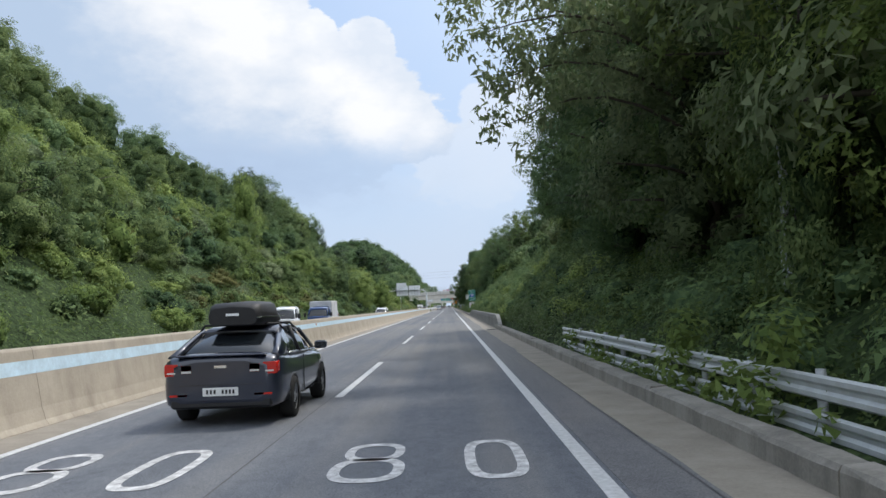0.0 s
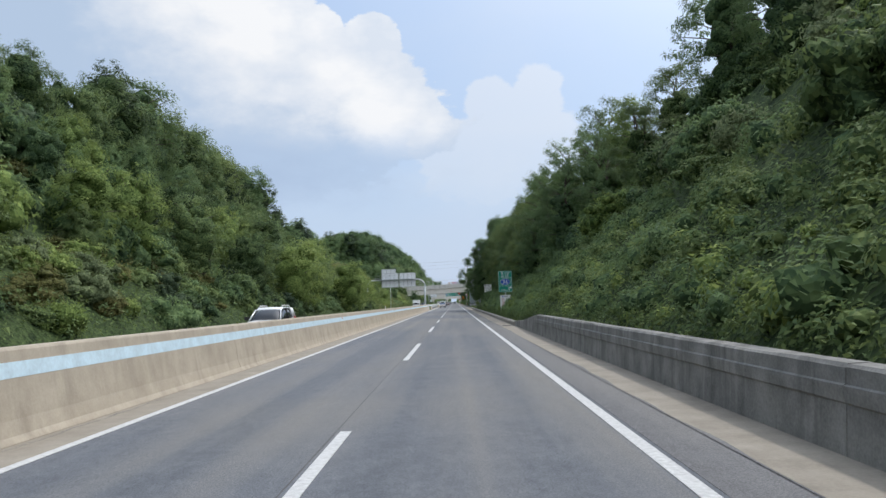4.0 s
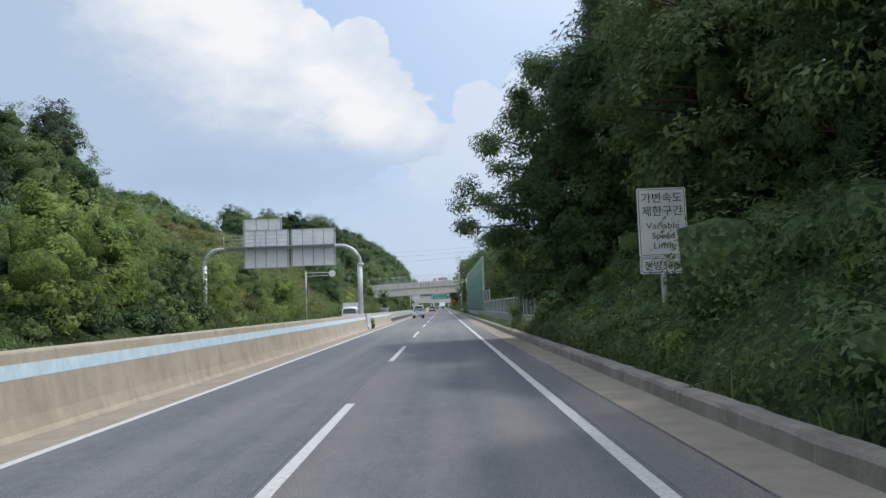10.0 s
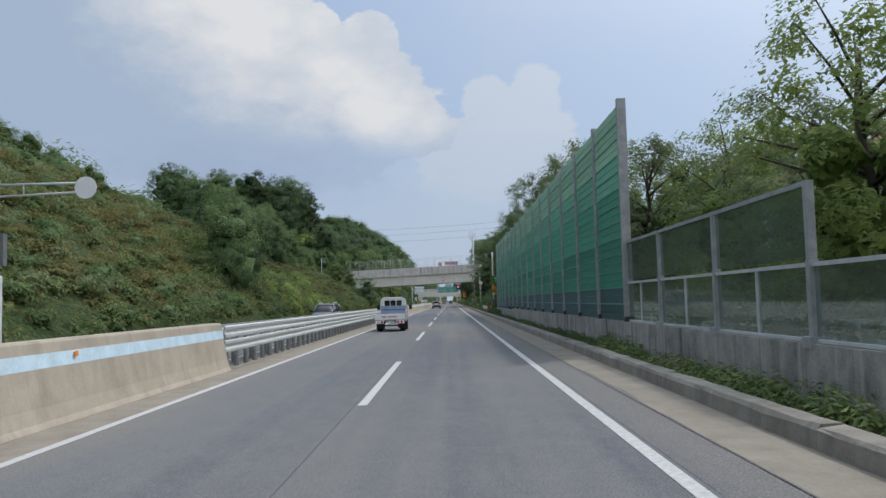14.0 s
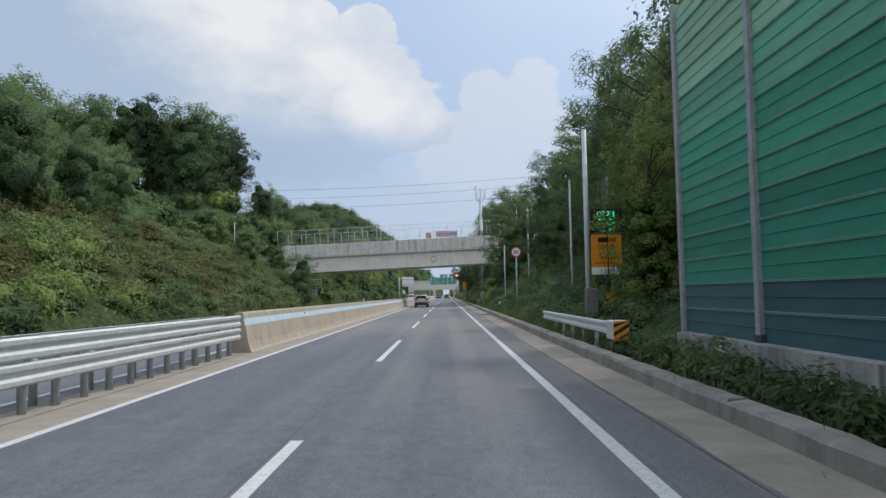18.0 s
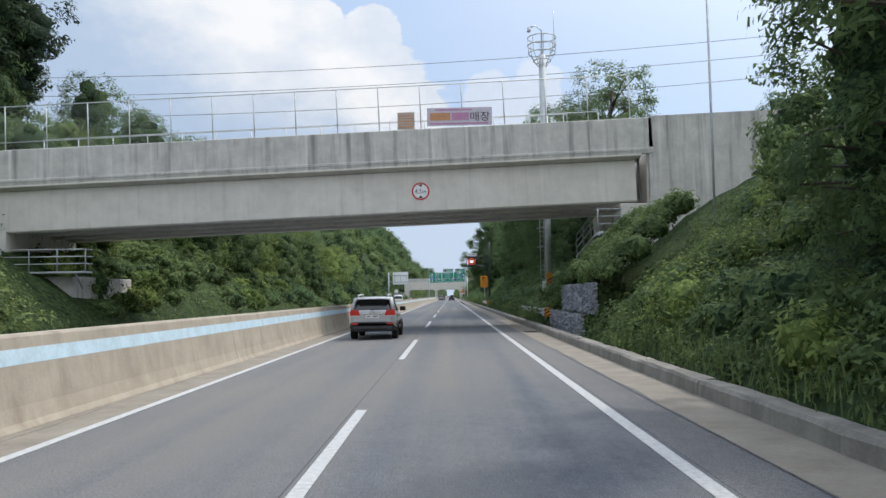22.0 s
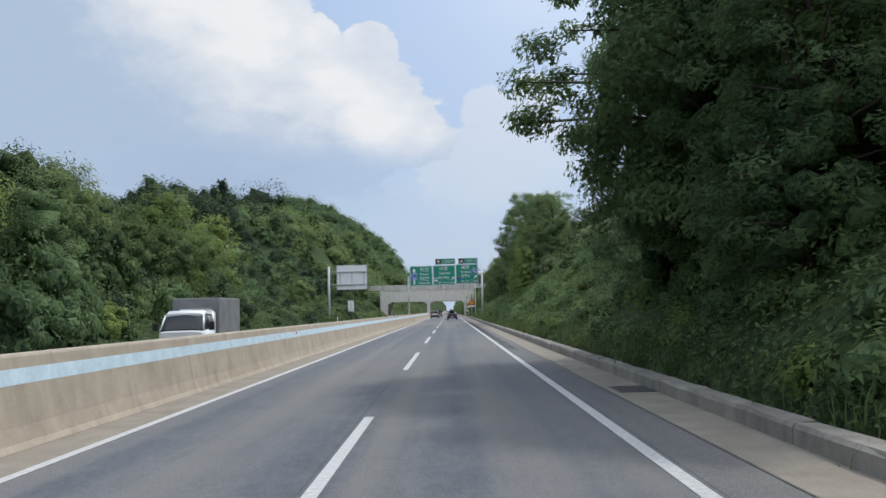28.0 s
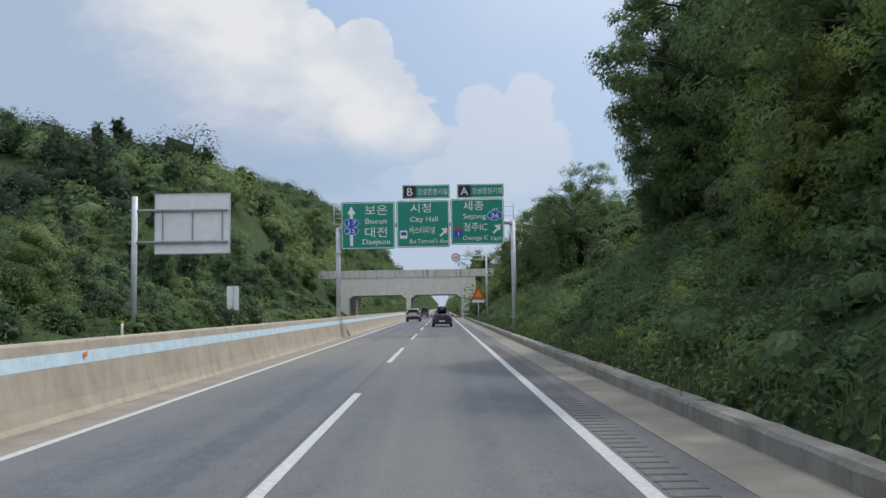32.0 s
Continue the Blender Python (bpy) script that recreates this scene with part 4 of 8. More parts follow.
grove(["broad", "locust"], 1, 545, 580, 7, 9.5, 7, 3.8, 5.5)
plant("overhang", 10.4, 615.5, 10.5, wide=1.0, label="broad dark tree standing above the slope")
plant("overhang", 12.2, 618.0, 8.5, label="broad dark tree standing above the slope")
plant("overhang", 10.0, 619.0, 7.0, label="broad dark tree standing above the slope")
grove(["broad", "willow"], 1, 586, 608, 7, 10, 6, 2.4, 3.4)
plant("willow", 16.0, 586, 4.5)
for x, y, h, k in ((9.6, 607, 9.5, "locust"), (8.6, 602.5, 6.5, "broad"), (7.6, 599.5, 4.6, "bright"), (10.8, 601, 8.0, "locust"), (7.4, 604.0, 4.0, "bright")):
    plant(k, x, y, h)
grove(["broad", "locust"], 1, 634, 690, 3.8, 7, 11, 5.5, 8)
woods(["far_dark", "far_broad"], 1, 690, 1000, 4, 40, 26, 7, 11, "distant trees along the road")
woods(["far_dark", "far_broad"], 1, 455, 497, 12, 24, 6, 5, 8, "trees on the crest of the cut")
woods(["far_dark", "far_broad"], 1, 20, 110, 17, 26, 10, 4, 6, "trees on the crest of the cut")
woods(["far_dark"], 1, 330, 470, 28, 90, 26, 7, 10, "wooded hill behind the houses")
# trees across the road
grove(["far_broad", "far_bright"], -1, 4, 60, 1, 9, 12, 5, 7)
grove(["far_broad", "far_bright"], -1, 60, 130, 3, 14, 8, 3, 5)
woods(["far_broad", "far_dark", "far_bright"], -1, 20, 170, 12, 24, 26, 3.5, 6, "bushy trees on the hillside")
woods(["far_broad", "far_dark", "far_broad"], -1, 30, 175, 24, 36, 40, 6.5, 8.5, "trees along the hill crest")
grove(["far_broad", "far_bright"], -1, 130, 252, 0.5, 9, 20, 5, 8.5)
grove(["far_bright", "far_broad", "far_bright"], -1, 250, 290, 1, 4, 7, 3.6, 5.2)
woods(["far_broad", "far_dark"], -1, 170, 262, 9, 24, 24, 4.5, 7, "trees on the hillside")
woods(["far_dark", "far_broad"], -1, 178, 254, 24, 32, 22, 11, 14, "trees along the hill crest")
for x, y, h in ((-20.6, 334, 8.5), (-21.5, 341, 9.5), (-24.0, 347, 9.5), (-30.0, 386, 9.0), (-27.5, 380, 8.0)):
    plant("far_dark", x, y, h, label="tall dark tree at the foot of the dry slope")
plant("far_bright", -30.0, 125.0, 12.5, wide=0.45, label="slender poplar on the hillside")
for x, y, h in ((-45, 182, 13), (-44, 189, 14), (-47, 194, 12), (-45, 202, 13), (-43, 210, 13), (-46, 217, 13), (-42, 224, 11), (-44, 232, 12), (-43, 240, 13), (-41, 247, 12), (-39, 254, 8), (-36, 265, 8.5), (-38, 270, 7.5), (-34, 259, 7)):
    plant("far_pine" if y % 3 else "far_dark", x, y, h, wide=1.15)
woods(["far_dark", "far_broad"], -1, 278, 400, 23, 34, 34, 1.4, 2.4, "low dark trees along the hill crest")
woods(["far_dark", "far_broad"], -1, 372, 410, 51, 66, 16, 5, 8, "trees on the far ridge")
woods(["far_dark"], -1, 380, 410, 10, 24, 10, 6, 8, "dark trees above the bridge end")
grove(["far_dark", "far_pine"], -1, 462, 482, 22, 34, 11, 13, 16, 1.1)
woods(["far_dark", "far_pine"], -1, 458, 492, 30, 58, 26, 13, 16, "dark tall wood behind the bridge")
grove(["far_dark"], -1, 478, 498, 16, 22, 5, 8, 10)
grove(["far_broad"], -1, 424, 446, 5.5, 8, 3, 4, 5)
grove(["far_broad", "far_bright", "far_dark"], -1, 452, 505, 2, 12, 12, 5, 7.5)
grove(["far_dark", "far_broad"], -1, 486, 500, 7, 11, 6, 8.5, 10.5)
grove(["far_broad", "far_bright", "far_dark"], -1, 505, 600, 4, 13, 22, 5.0, 8.0)
woods(["far_dark", "far_broad"], -1, 500, 606, 12, 32, 26, 3.5, 5, "trees on the hillside")
woods(["far_pine", "far_dark", "far_broad"], -1, 625, 730, 4, 34, 46, 3.5, 5.5, "low trees on the hillside")
woods(["far_dark", "far_pine"], -1, 660, 900, 30, 100, 80, 5, 8, "wooded ridge")
woods(["far_dark", "far_broad"], -1, 736, 830, 4, 34, 16, 4, 6.5, "distant low trees along the road")
woods(["far_dark", "far_broad"], -1, 830, 1000, 4, 34, 30, 9, 13, "distant trees along the road")
woods(["far_dark"], -1, 1000, 1500, 6, 50, 40, 11, 17, "far trees on the hillside")

# a willow that reaches out over the lanes
reach = thing("tree", 7.6, 26.0, float(land(7.6, 26.0)) - 0.1, 0, "grey green willow reaching out over the road", "tree", "roadside trees")
part("trunk", TREES["willow"][0][0], None, reach).scale = (1.1, 1.1, 1.1)
part("crown", TREES["willow"][0][1], None, reach).scale = (1.1, 1.1, 1.1)
for k in range(5):
    bm = bmesh.new()
    p0 = np.array([-0.2, -0.5, 3.0 + 0.6 * k])
    p3 = np.array([-5.4 - rng.uniform(-0.9, 1.2), -1.5 + rng.uniform(-2, 2), 3.9 + 0.75 * k - rng.uniform(0, 0.8)])
    line = [p0 + (p3 - p0) * f + np.array([0, 0, 1.0 * math.sin(math.pi * f)]) for f in np.linspace(0, 1, 7)]
    tube(bm, [tuple(p) for p in line], 0.06, 5, 0.01)
    limb = part("limb", bm, BARK, reach)
    c = np.repeat(np.array(line)[2:], 5, 0) + rng.normal(0, 0.36, (25, 3))
    part("spray", quads_mesh("spray", leaves_on(c, np.full((25, 3), 0.34), np.full(25, 34), 0.20, droop=0.9), LEAF_WILLOW), None, limb)


# ---------------------------------------------------------------- median barrier and rails
PROFILE = [(-5.74, -0.05), (-5.745, 0.02), (-5.80, 0.10), (-5.86, 0.30), (-6.015, 1.19), (-6.04, 1.23), (-6.24, 1.23), (-6.265, 1.19), (-6.42, 0.30), (-6.48, 0.10), (-6.535, 0.02), (-6.54, -0.05)]
barrier = thing("median_barrier", label="beige concrete median barrier with a pale blue painted band", category="barrier", kind="structure")
SEG = 12.0
seg_mesh = None
for y0, y1 in ((-66.0, 288.0), (356.0, 1016.0)):
    for k in range(int(round((y1 - y0) / SEG))):
        if y0 + k * SEG + SEG > y1 + 1:
            break
        if seg_mesh is None:
            ob = part("segment", extruded(PROFILE, 0.006, SEG - 0.006, 6), CONC_BARRIER, barrier)
            seg_mesh = ob.data
            band = part("painted_band", extruded([(-5.975, 0.83), (-5.9485, 0.83), (-5.9845, 1.04), (-6.011, 1.04)], 0.0, SEG, 1), PAINT_BLUE, ob, "pale blue painted band")
            band_mesh = band.data
        else:
            ob = part("segment", seg_mesh, None, barrier)
            band = part("painted_band", band_mesh, None, ob, "pale blue painted band")
        ob.location.y = y0 + k * SEG
far_barrier = part("median_barrier", extruded(PROFILE, 1012, Y1, 1), CONC_BARRIER)
tagged(far_barrier, "distant concrete median barrier", "barrier", kind="structure")

W_BEAM = [(0, 0), (0.045, 0.03), (0.045, 0.09), (0.005, 0.13), (0.005, 0.18), (0.045, 0.22), (0.045, 0.28), (0, 0.31),
          (-0.006, 0.305), (0.037, 0.275), (0.037, 0.225), (-0.003, 0.185), (-0.003, 0.125), (0.037, 0.085), (0.037, 0.035), (-0.006, 0.005)]


def w_beam(x, z, y0, y1, face=-1, tall=1.0):
    return extruded([(x - face * 0.0 + face * u, z + v * tall) for u, v in W_BEAM], y0, y1, max(1, int((y1 - y0) / 4)))


def guard_rail(x, y0, y1, beams, face, post_gap, label, mat=STEEL, post_w=0.06, post_top=None, post_back=0.07, ends=()):
    g = thing("guard_rail", label=label, category="guard rail")
    for z, tall in beams:
        part("beam", w_beam(x, z, y0, y1, face, tall), mat, g)
    top = post_top or beams[0][0] + 0.2
    bm = bmesh.new()
    tube(bm, [(0, 0, -0.4), (0, 0, top)], post_w, 8)
    mesh = None
    for k in range(int((y1 - y0) / post_gap)):
        p = part("post", bm if mesh is None else mesh, STEEL_DULL if mesh is None else None, g)
        mesh = p.data
        p.location = (x - face * post_back, y0 + 0.4 + k * post_gap, 0)
    return g


guard_rail(-6.02, 282.3, 355.6, ((0.81, 1.09), (0.43, 1.09)), 1, 1.0, "double steel median guard rail on closely set posts", post_w=0.07, post_top=1.1)
guard_rail(-6.52, 282.3, 355.6, ((0.81, 1.09), (0.43, 1.09)), -1, 2.0, "steel median guard rail of the opposite carriageway", post_w=0.07, post_top=1.1)

strip_ = part("median_strip", boxes((-6.42, -5.84, 280.0, 358.0, -0.28, 0.009)), CONC_GUTTER)
tagged(strip_, "dusty concrete strip under the median rails", "median strip", kind="structure")
# ---------------------------------------------------------------- lane dashes and road lettering
dash = None
DASHES = [-12.0, 8.5, 29.6, 50.3, 71.0, 91.5, 113.0, 134.4, 154.6, 174.8, 190.3, 205.6, 225.3, 244.2, 264.6, 283.6, 304.4, 323.2, 341.2, 361.0, 380.8, 399.6, 419.0, 437.2, 458.2, 477.0, 495.5, 513.8,
          531.4, 550.3, 568.7, 586.4, 604.2, 622.2]
DASHES += [640.2 + 18.2 * k for k in range(22)]
for far_end in DASHES:
    if far_end == 8.5:
        continue
    if dash is None:
        dash = stripe(-1.55, -DASH, 0.0, 0.15, "worn white lane dash")
        dash.location.y = far_end
        dash["group"] = "lane dashes"
    else:
        copy_thing(dash, pose(0, far_end, 0))
seam = part("road_joint", boxes((-1.690, -1.676, Y0, 900, 0.0005, 0.003)), SEAM)
tagged(seam, "dark bitumen joint between the two lanes", "road joint", kind="structure")
far_dash = None
for k in range(44):
    if far_dash is None:
        far_dash = stripe(-10.6, 0, DASH, 0.15, "white lane dash of the opposite carriageway")
        far_dash.location.y = -60
    else:
        copy_thing(far_dash, pose(0, -60 + 18.2 * k, 0))


def ring(bm, x0, x1, y0, y1, w, n=28, power=2.6):
    """A flat painted loop, like one bowl of a figure."""
    out, inn = [], []
    for i in range(n):
        a = 2 * math.pi * i / n
        c, s = math.cos(a), math.sin(a)
        u, v = math.copysign(abs(c) ** (2 / power), c), math.copysign(abs(s) ** (2 / power), s)
        out.append(bm.verts.new(((x0 + x1) / 2 + u * (x1 - x0) / 2, (y0 + y1) / 2 + v * (y1 - y0) / 2, 0.007)))
        inn.append(bm.verts.new(((x0 + x1) / 2 + u * ((x1 - x0) / 2 - w), (y0 + y1) / 2 + v * ((y1 - y0) / 2 - w * 1.5), 0.007)))
    for i in range(n):
        bm.faces.new((out[i], out[(i + 1) % n], inn[(i + 1) % n], inn[i]))


PAINT_WORN = plain("worn lettering paint", (0.50, 0.50, 0.50), 0.7, 0, 0.35, 7)
for x in (-0.70, -4.28):
    mark = thing("speed_marking", x, 13.15, 0, 0, "worn white 80 painted on the lane", "road marking", "speed markings")
    bm = bmesh.new()
    ring(bm, 0.05, 0.73, 1.05, 2.12, 0.11)
    ring(bm, 0.0, 0.78, 0.0, 1.2, 0.12)
    part("digit", bm, PAINT_WORN, mark)
    bm = bmesh.new()
    ring(bm, 1.40, 2.06, 0.0, 2.12, 0.12, power=3.2)
    part("digit", bm, PAINT_WORN, mark)

# ---------------------------------------------------------------- kerb, retaining wall, drains
kerb = thing("kerb", label="rough grey concrete kerb beside the gutter", category="kerb", kind="structure")
kerb_meshes = [part("kerb_stone", extruded([(3.635, -0.2), (3.66, 0.21), (3.70, 0.26), (3.95, 0.275), (3.97, -0.2)], 0.01, 5.99, 12, 0.008), CONC_KERB, kerb) for _ in range(3)]
for i, k in enumerate(kerb_meshes):
    k.location.y = -66 + 6 * i
for i in range(3, 130):
    y = -66 + 6.0 * i
    if 57 <= y < 130:
        continue
    part("kerb_stone", kerb_meshes[i % 3].data, None, kerb).location.y = y
wall = thing("retaining_wall", label="dark weathered concrete retaining wall beside the gutter", category="wall", kind="structure")
WALL_P = [(3.70, -0.2), (3.745, 0.52), (3.72, 0.54), (3.72, 0.70), (3.75, 0.72), (3.755, 0.88), (3.79, 0.92), (4.02, 0.92), (4.05, -0.2)]
for i in range(10):
    part("wall_section", extruded(WALL_P, 60 + 5.8 * i + 0.006, 60 + 5.8 * (i + 1) - 0.006, 6, 0.004), CONC_DARK, wall)
for y0, y1, z0, z1 in ((57.0, 60.0, 0.27, 0.92), (118.0, 131.6, 0.92, 0.29)):
    bm = bmesh.new()
    v = [[bm.verts.new(p) for p in ((3.71, y, -0.2), (3.74, y, z), (3.78, y, z + 0.02), (4.0, y, z + 0.02), (4.05, y, -0.2))] for y, z in ((y0, z0), ((y0 + y1) / 2, z0 * 0.35 + z1 * 0.65), (y1, z1))]
    for a, b in zip(v, v[1:]):
        for k in range(5):
            bm.faces.new((a[k], b[k], b[(k + 1) % 5], a[(k + 1) % 5]))
    bm.faces.new(v[0]), bm.faces.new(v[-1][::-1])
    bmesh.ops.recalc_face_normals(bm, faces=bm.faces)
    part("wall_end", bm, CONC_DARK, wall)
IRON = plain("dark iron grate", (0.10, 0.10, 0.10), 0.6, 0.4, 0.2, 9)
for y in (56.4, 131.8, 394.4, 442.0, 534.4):
    d = thing("drain_grate", 3.3, y, 0.014, 0, "dark iron drain grate in the concrete gutter", "drain", "drain grates")
    part("frame", boxes((-0.36, 0.36, -0.55, -0.51, 0, 0.012), (-0.36, 0.36, 0.51, 0.55, 0, 0.012), (-0.36, -0.32, -0.51, 0.51, 0, 0.012), (0.32, 0.36, -0.51, 0.51, 0, 0.012)), IRON, d)
    for k in range(12):
        part("bar", boxes((-0.32, 0.32, -0.48 + k * 0.083, -0.44 + k * 0.083, 0, 0.009)), IRON, d)
rumble = thing("rumble_strip", label="milled rumble grooves beside the edge line", category="rumble strip", kind="structure")
for k in range(240):
    y = 551 + 0.30 * k
    part("groove", boxes((2.08, 2.50, y, y + 0.05, 0.0045, 0.0075)) if k == 0 else groove, SEAM if k == 0 else None, rumble)
    if k == 0:
        groove = rumble.children[0].data
    else:
        rumble.children[-1].location.y = 0.30 * k
# long cracks where the concrete strip meets the barrier, and one across the lane
for x0, y0, y1 in ((-5.66, 55, 96), (-5.62, 150, 178), (-5.70, 236, 262), (-5.60, 385, 425), (-5.66, 545, 600)):
    crack = []
    x = x0
    for k in range(int((y1 - y0) / 0.5)):
        nx = x0 + 0.05 * math.sin(k * 0.21 + y0) + 0.02 * rng.normal()
        w = 0.004 + 0.006 * rng.random()
        crack.append([(x - w, y0 + 0.5 * k, 0.0095), (x + w, y0 + 0.5 * k, 0.0095), (nx + w, y0 + 0.5 * k + 0.5, 0.0095), (nx - w, y0 + 0.5 * k + 0.5, 0.0095)])
        x = nx
    c_ = new("crack", quads_mesh("crack", np.array(crack), SEAM))
    tagged(c_, "dark crack along the concrete strip", "crack", kind="structure")


# ---------------------------------------------------------------- signs
SIGN_GREEN = plain("green sign sheeting", (0.006, 0.25, 0.18), 0.35, 0, 0.06, 3)
SIGN_WHITE = plain("white sign sheeting", (0.82, 0.83, 0.84), 0.4, 0, 0.05, 3)
SIGN_BLACK = plain("black sign sheeting", (0.015, 0.015, 0.018), 0.4, 0, 0.1, 3)
SIGN_BLUE = plain("blue sign sheeting", (0.015, 0.09, 0.46), 0.35, 0, 0.06, 3)
SIGN_RED = plain("red sign sheeting", (0.55, 0.03, 0.03), 0.4, 0, 0.06, 3)
SIGN_ORANGE = plain("orange sign sheeting", (0.80, 0.30, 0.015), 0.4, 0, 0.06, 3)
SIGN_BACK = plain("bare aluminium sign back", (0.80, 0.82, 0.85), 0.5, 0.0, 0.06, 2)
POLE = plain("galvanised pole", (0.54, 0.57, 0.59), 0.5, 0.2, 0.10, 3)
POLE_DARK = plain("dark grey painted steel", (0.045, 0.047, 0.055), 0.45, 0.2, 0.15, 4)
CABINET = plain("grey cabinet paint", (0.17, 0.175, 0.18), 0.5, 0.1, 0.12, 3)


def glowing(name, colour, strength):
    m, t, b = material(name, 0.4)
    b.inputs["Base Color"].default_value = (*colour, 1)
    b.inputs["Emission Color"].default_value, b.inputs["Emission Strength"].default_value = (*colour, 1), strength
    return m


LED_GREEN, LED_WHITE, LED_RED = glowing("green lamps", (0.05, 1.0, 0.45), 0.9), glowing("white lamps", (1, 1, 1), 1.0), glowing("red lamps", (1.0, 0.08, 0.04), 1.0)


def letters(text, size, mat, parent, x, z, y=-0.03, width=None, name="lettering", bold=0.0, align="CENTER", spin=0.0):
    """Flat lettering that faces -y, its middle at x and its foot at z, in its parent's frame."""
    c = bpy.data.curves.new("lettering", "FONT")
    c.body, c.size, c.align_x, c.offset, c.extrude, c.resolution_u = text, size, align, bold, 0.002, 3
    o = bpy.data.objects.new("lettering", c)
    scene.collection.objects.link(o)
    bpy.context.view_layer.update()
    me = bpy.data.meshes.new_from_object(o.evaluated_get(bpy.context.evaluated_depsgraph_get()))
    bpy.data.objects.remove(o)
    me.materials.clear()
    me.materials.append(mat)
    w = max(v.co.x for v in me.vertices) - min(v.co.x for v in me.vertices)
    ob = new(name, me)
    ob.parent = parent
    k = width / w if width else 1.0
    ob.matrix_basis = Matrix.Translation((x, y, z)) @ pose(0, 0, 0, 90, 0, 0) @ Matrix.Rotation(radians(spin), 4, "Z") @ Matrix.Diagonal((k, 1, 1, 1))
    return ob


def rounded(x0, x1, z0, z1, y0, y1, r, n=5):
    """A plate in the x-z plane with rounded corners."""
    bm = bmesh.new()
    pts = []
    for cx, cz, a0 in ((x1 - r, z1 - r, 0), (x0 + r, z1 - r, 90), (x0 + r, z0 + r, 180), (x1 - r, z0 + r, 270)):
        pts += [(cx + r * math.cos(radians(a0 + 90 * k / n)), cz + r * math.sin(radians(a0 + 90 * k / n))) for k in range(n + 1)]
    a = [bm.verts.new((x, y0, z)) for x, z in pts]
    b = [bm.verts.new((x, y1, z)) for x, z in pts]
    bm.faces.new(a), bm.faces.new(b[::-1])
    m = len(pts)
    for k in range(m):
        bm.faces.new((a[k], b[k], b[(k + 1) % m], a[(k + 1) % m]))
    bmesh.ops.recalc_face_normals(bm, faces=bm.faces)
    return bm


def disc(cx, cz, r, y0, y1, n=32, rz=None):
    bm = bmesh.new()
    rz = rz or r
    a = [bm.verts.new((cx + r * math.cos(2 * math.pi * k / n), y0, cz + rz * math.sin(2 * math.pi * k / n))) for k in range(n)]
    b = [bm.verts.new((v.co.x, y1, v.co.z)) for v in a]
    bm.faces.new(a), bm.faces.new(b[::-1])
    for k in range(n):
        bm.faces.new((a[k], b[k], b[(k + 1) % n], a[(k + 1) % n]))
    bmesh.ops.recalc_face_normals(bm, faces=bm.faces)
    return bm


def poly(points, y0, y1):
    bm = bmesh.new()
    a = [bm.verts.new((x, y0, z)) for x, z in points]
    b = [bm.verts.new((x, y1, z)) for x, z in points]
    bm.faces.new(a), bm.faces.new(b[::-1])
    for k in range(len(a)):
        bm.faces.new((a[k], b[k], b[(k + 1) % len(a)], a[(k + 1) % len(a)]))
    bmesh.ops.recalc_face_normals(bm, faces=bm.faces)
    return bm


def panel(parent, x0, x1, z0, z1, mat, border=None, r=0.06, w=0.035, y=0.0, label="", rim=0.03):
    """A sign plate with its printed border line and a fold behind."""
    p = part("sign_panel", rounded(x0, x1, z0, z1, y - 0.012, y + 0.02, r), mat, parent, label)
    if border:
        part("border", rounded(x0 + rim, x1 - rim, z0 + rim, z1 - rim, y - 0.015, y - 0.011, r), border, p)
        part("field", rounded(x0 + rim + w, x1 - rim - w, z0 + rim + w, z1 - rim - w, y - 0.019, y - 0.013, r * 0.8), mat, p)
    return p


ARROW_UR = [(-0.16, -0.30), (0.08, -0.06), (-0.06, 0.10), (0.30, 0.14), (0.26, -0.22), (0.16, -0.14), (-0.08, -0.38)]


def arrow(parent, cx, cz, s, points, mat=None, y=-0.03):
    return part("arrow", poly([(cx + s * u, cz + s * v) for u, v in points], y - 0.003, y), mat or SIGN_WHITE, parent)


# junction sign and warning board under the trees
s = thing("road_sign", 5.08, 160, 0, 0, "green junction sign with route 36 over a white warning board", "road sign")
part("post", tubes(([(0.0, 0.07, 0.2), (0.0, 0.07, 4.4)], 0.055)), POLE, s)
p = panel(s, -0.68, 0.68, 2.46, 4.58, SIGN_GREEN, SIGN_WHITE, 0.06, 0.02)
letters("분기점", 0.34, SIGN_WHITE, p, 0, 4.22, width=0.85)
letters("Junction", 0.22, SIGN_WHITE, p, 0, 3.99, width=0.78)
part("divider", boxes((-0.62, 0.62, -0.026, -0.02, 3.90, 3.92)), SIGN_WHITE, p)
part("divider", boxes((-0.62, 0.62, -0.026, -0.02, 3.07, 3.09)), SIGN_WHITE, p)
part("route_shield", disc(0, 3.49, 0.50, -0.026, -0.018, 32, 0.33), SIGN_WHITE, p)
part("route_shield", disc(0, 3.49, 0.47, -0.030, -0.024, 32, 0.30), SIGN_BLUE, p)
letters("36", 0.50, SIGN_WHITE, p, 0, 3.32, -0.034, 0.52)
letters("1.5km", 0.22, SIGN_WHITE, p, -0.12, 2.58, width=0.56)
arrow(p, 0.42, 2.78, 1, [(-0.10, -0.18), (-0.02, -0.18), (-0.02, 0.08), (0.08, 0.08), (0.08, 0.0), (0.22, 0.12), (0.08, 0.24), (0.08, 0.17), (-0.10, 0.17)])
b = panel(s, -0.56, 0.50, 0.30, 2.16, SIGN_WHITE, None, 0.03)
part("emblem", disc(-0.30, 2.02, 0.075, -0.02, -0.014), SIGN_BLUE, b)
part("caption", boxes((-0.20, 0.22, -0.02, -0.014, 2.0, 2.05)), SIGN_BLACK, b)
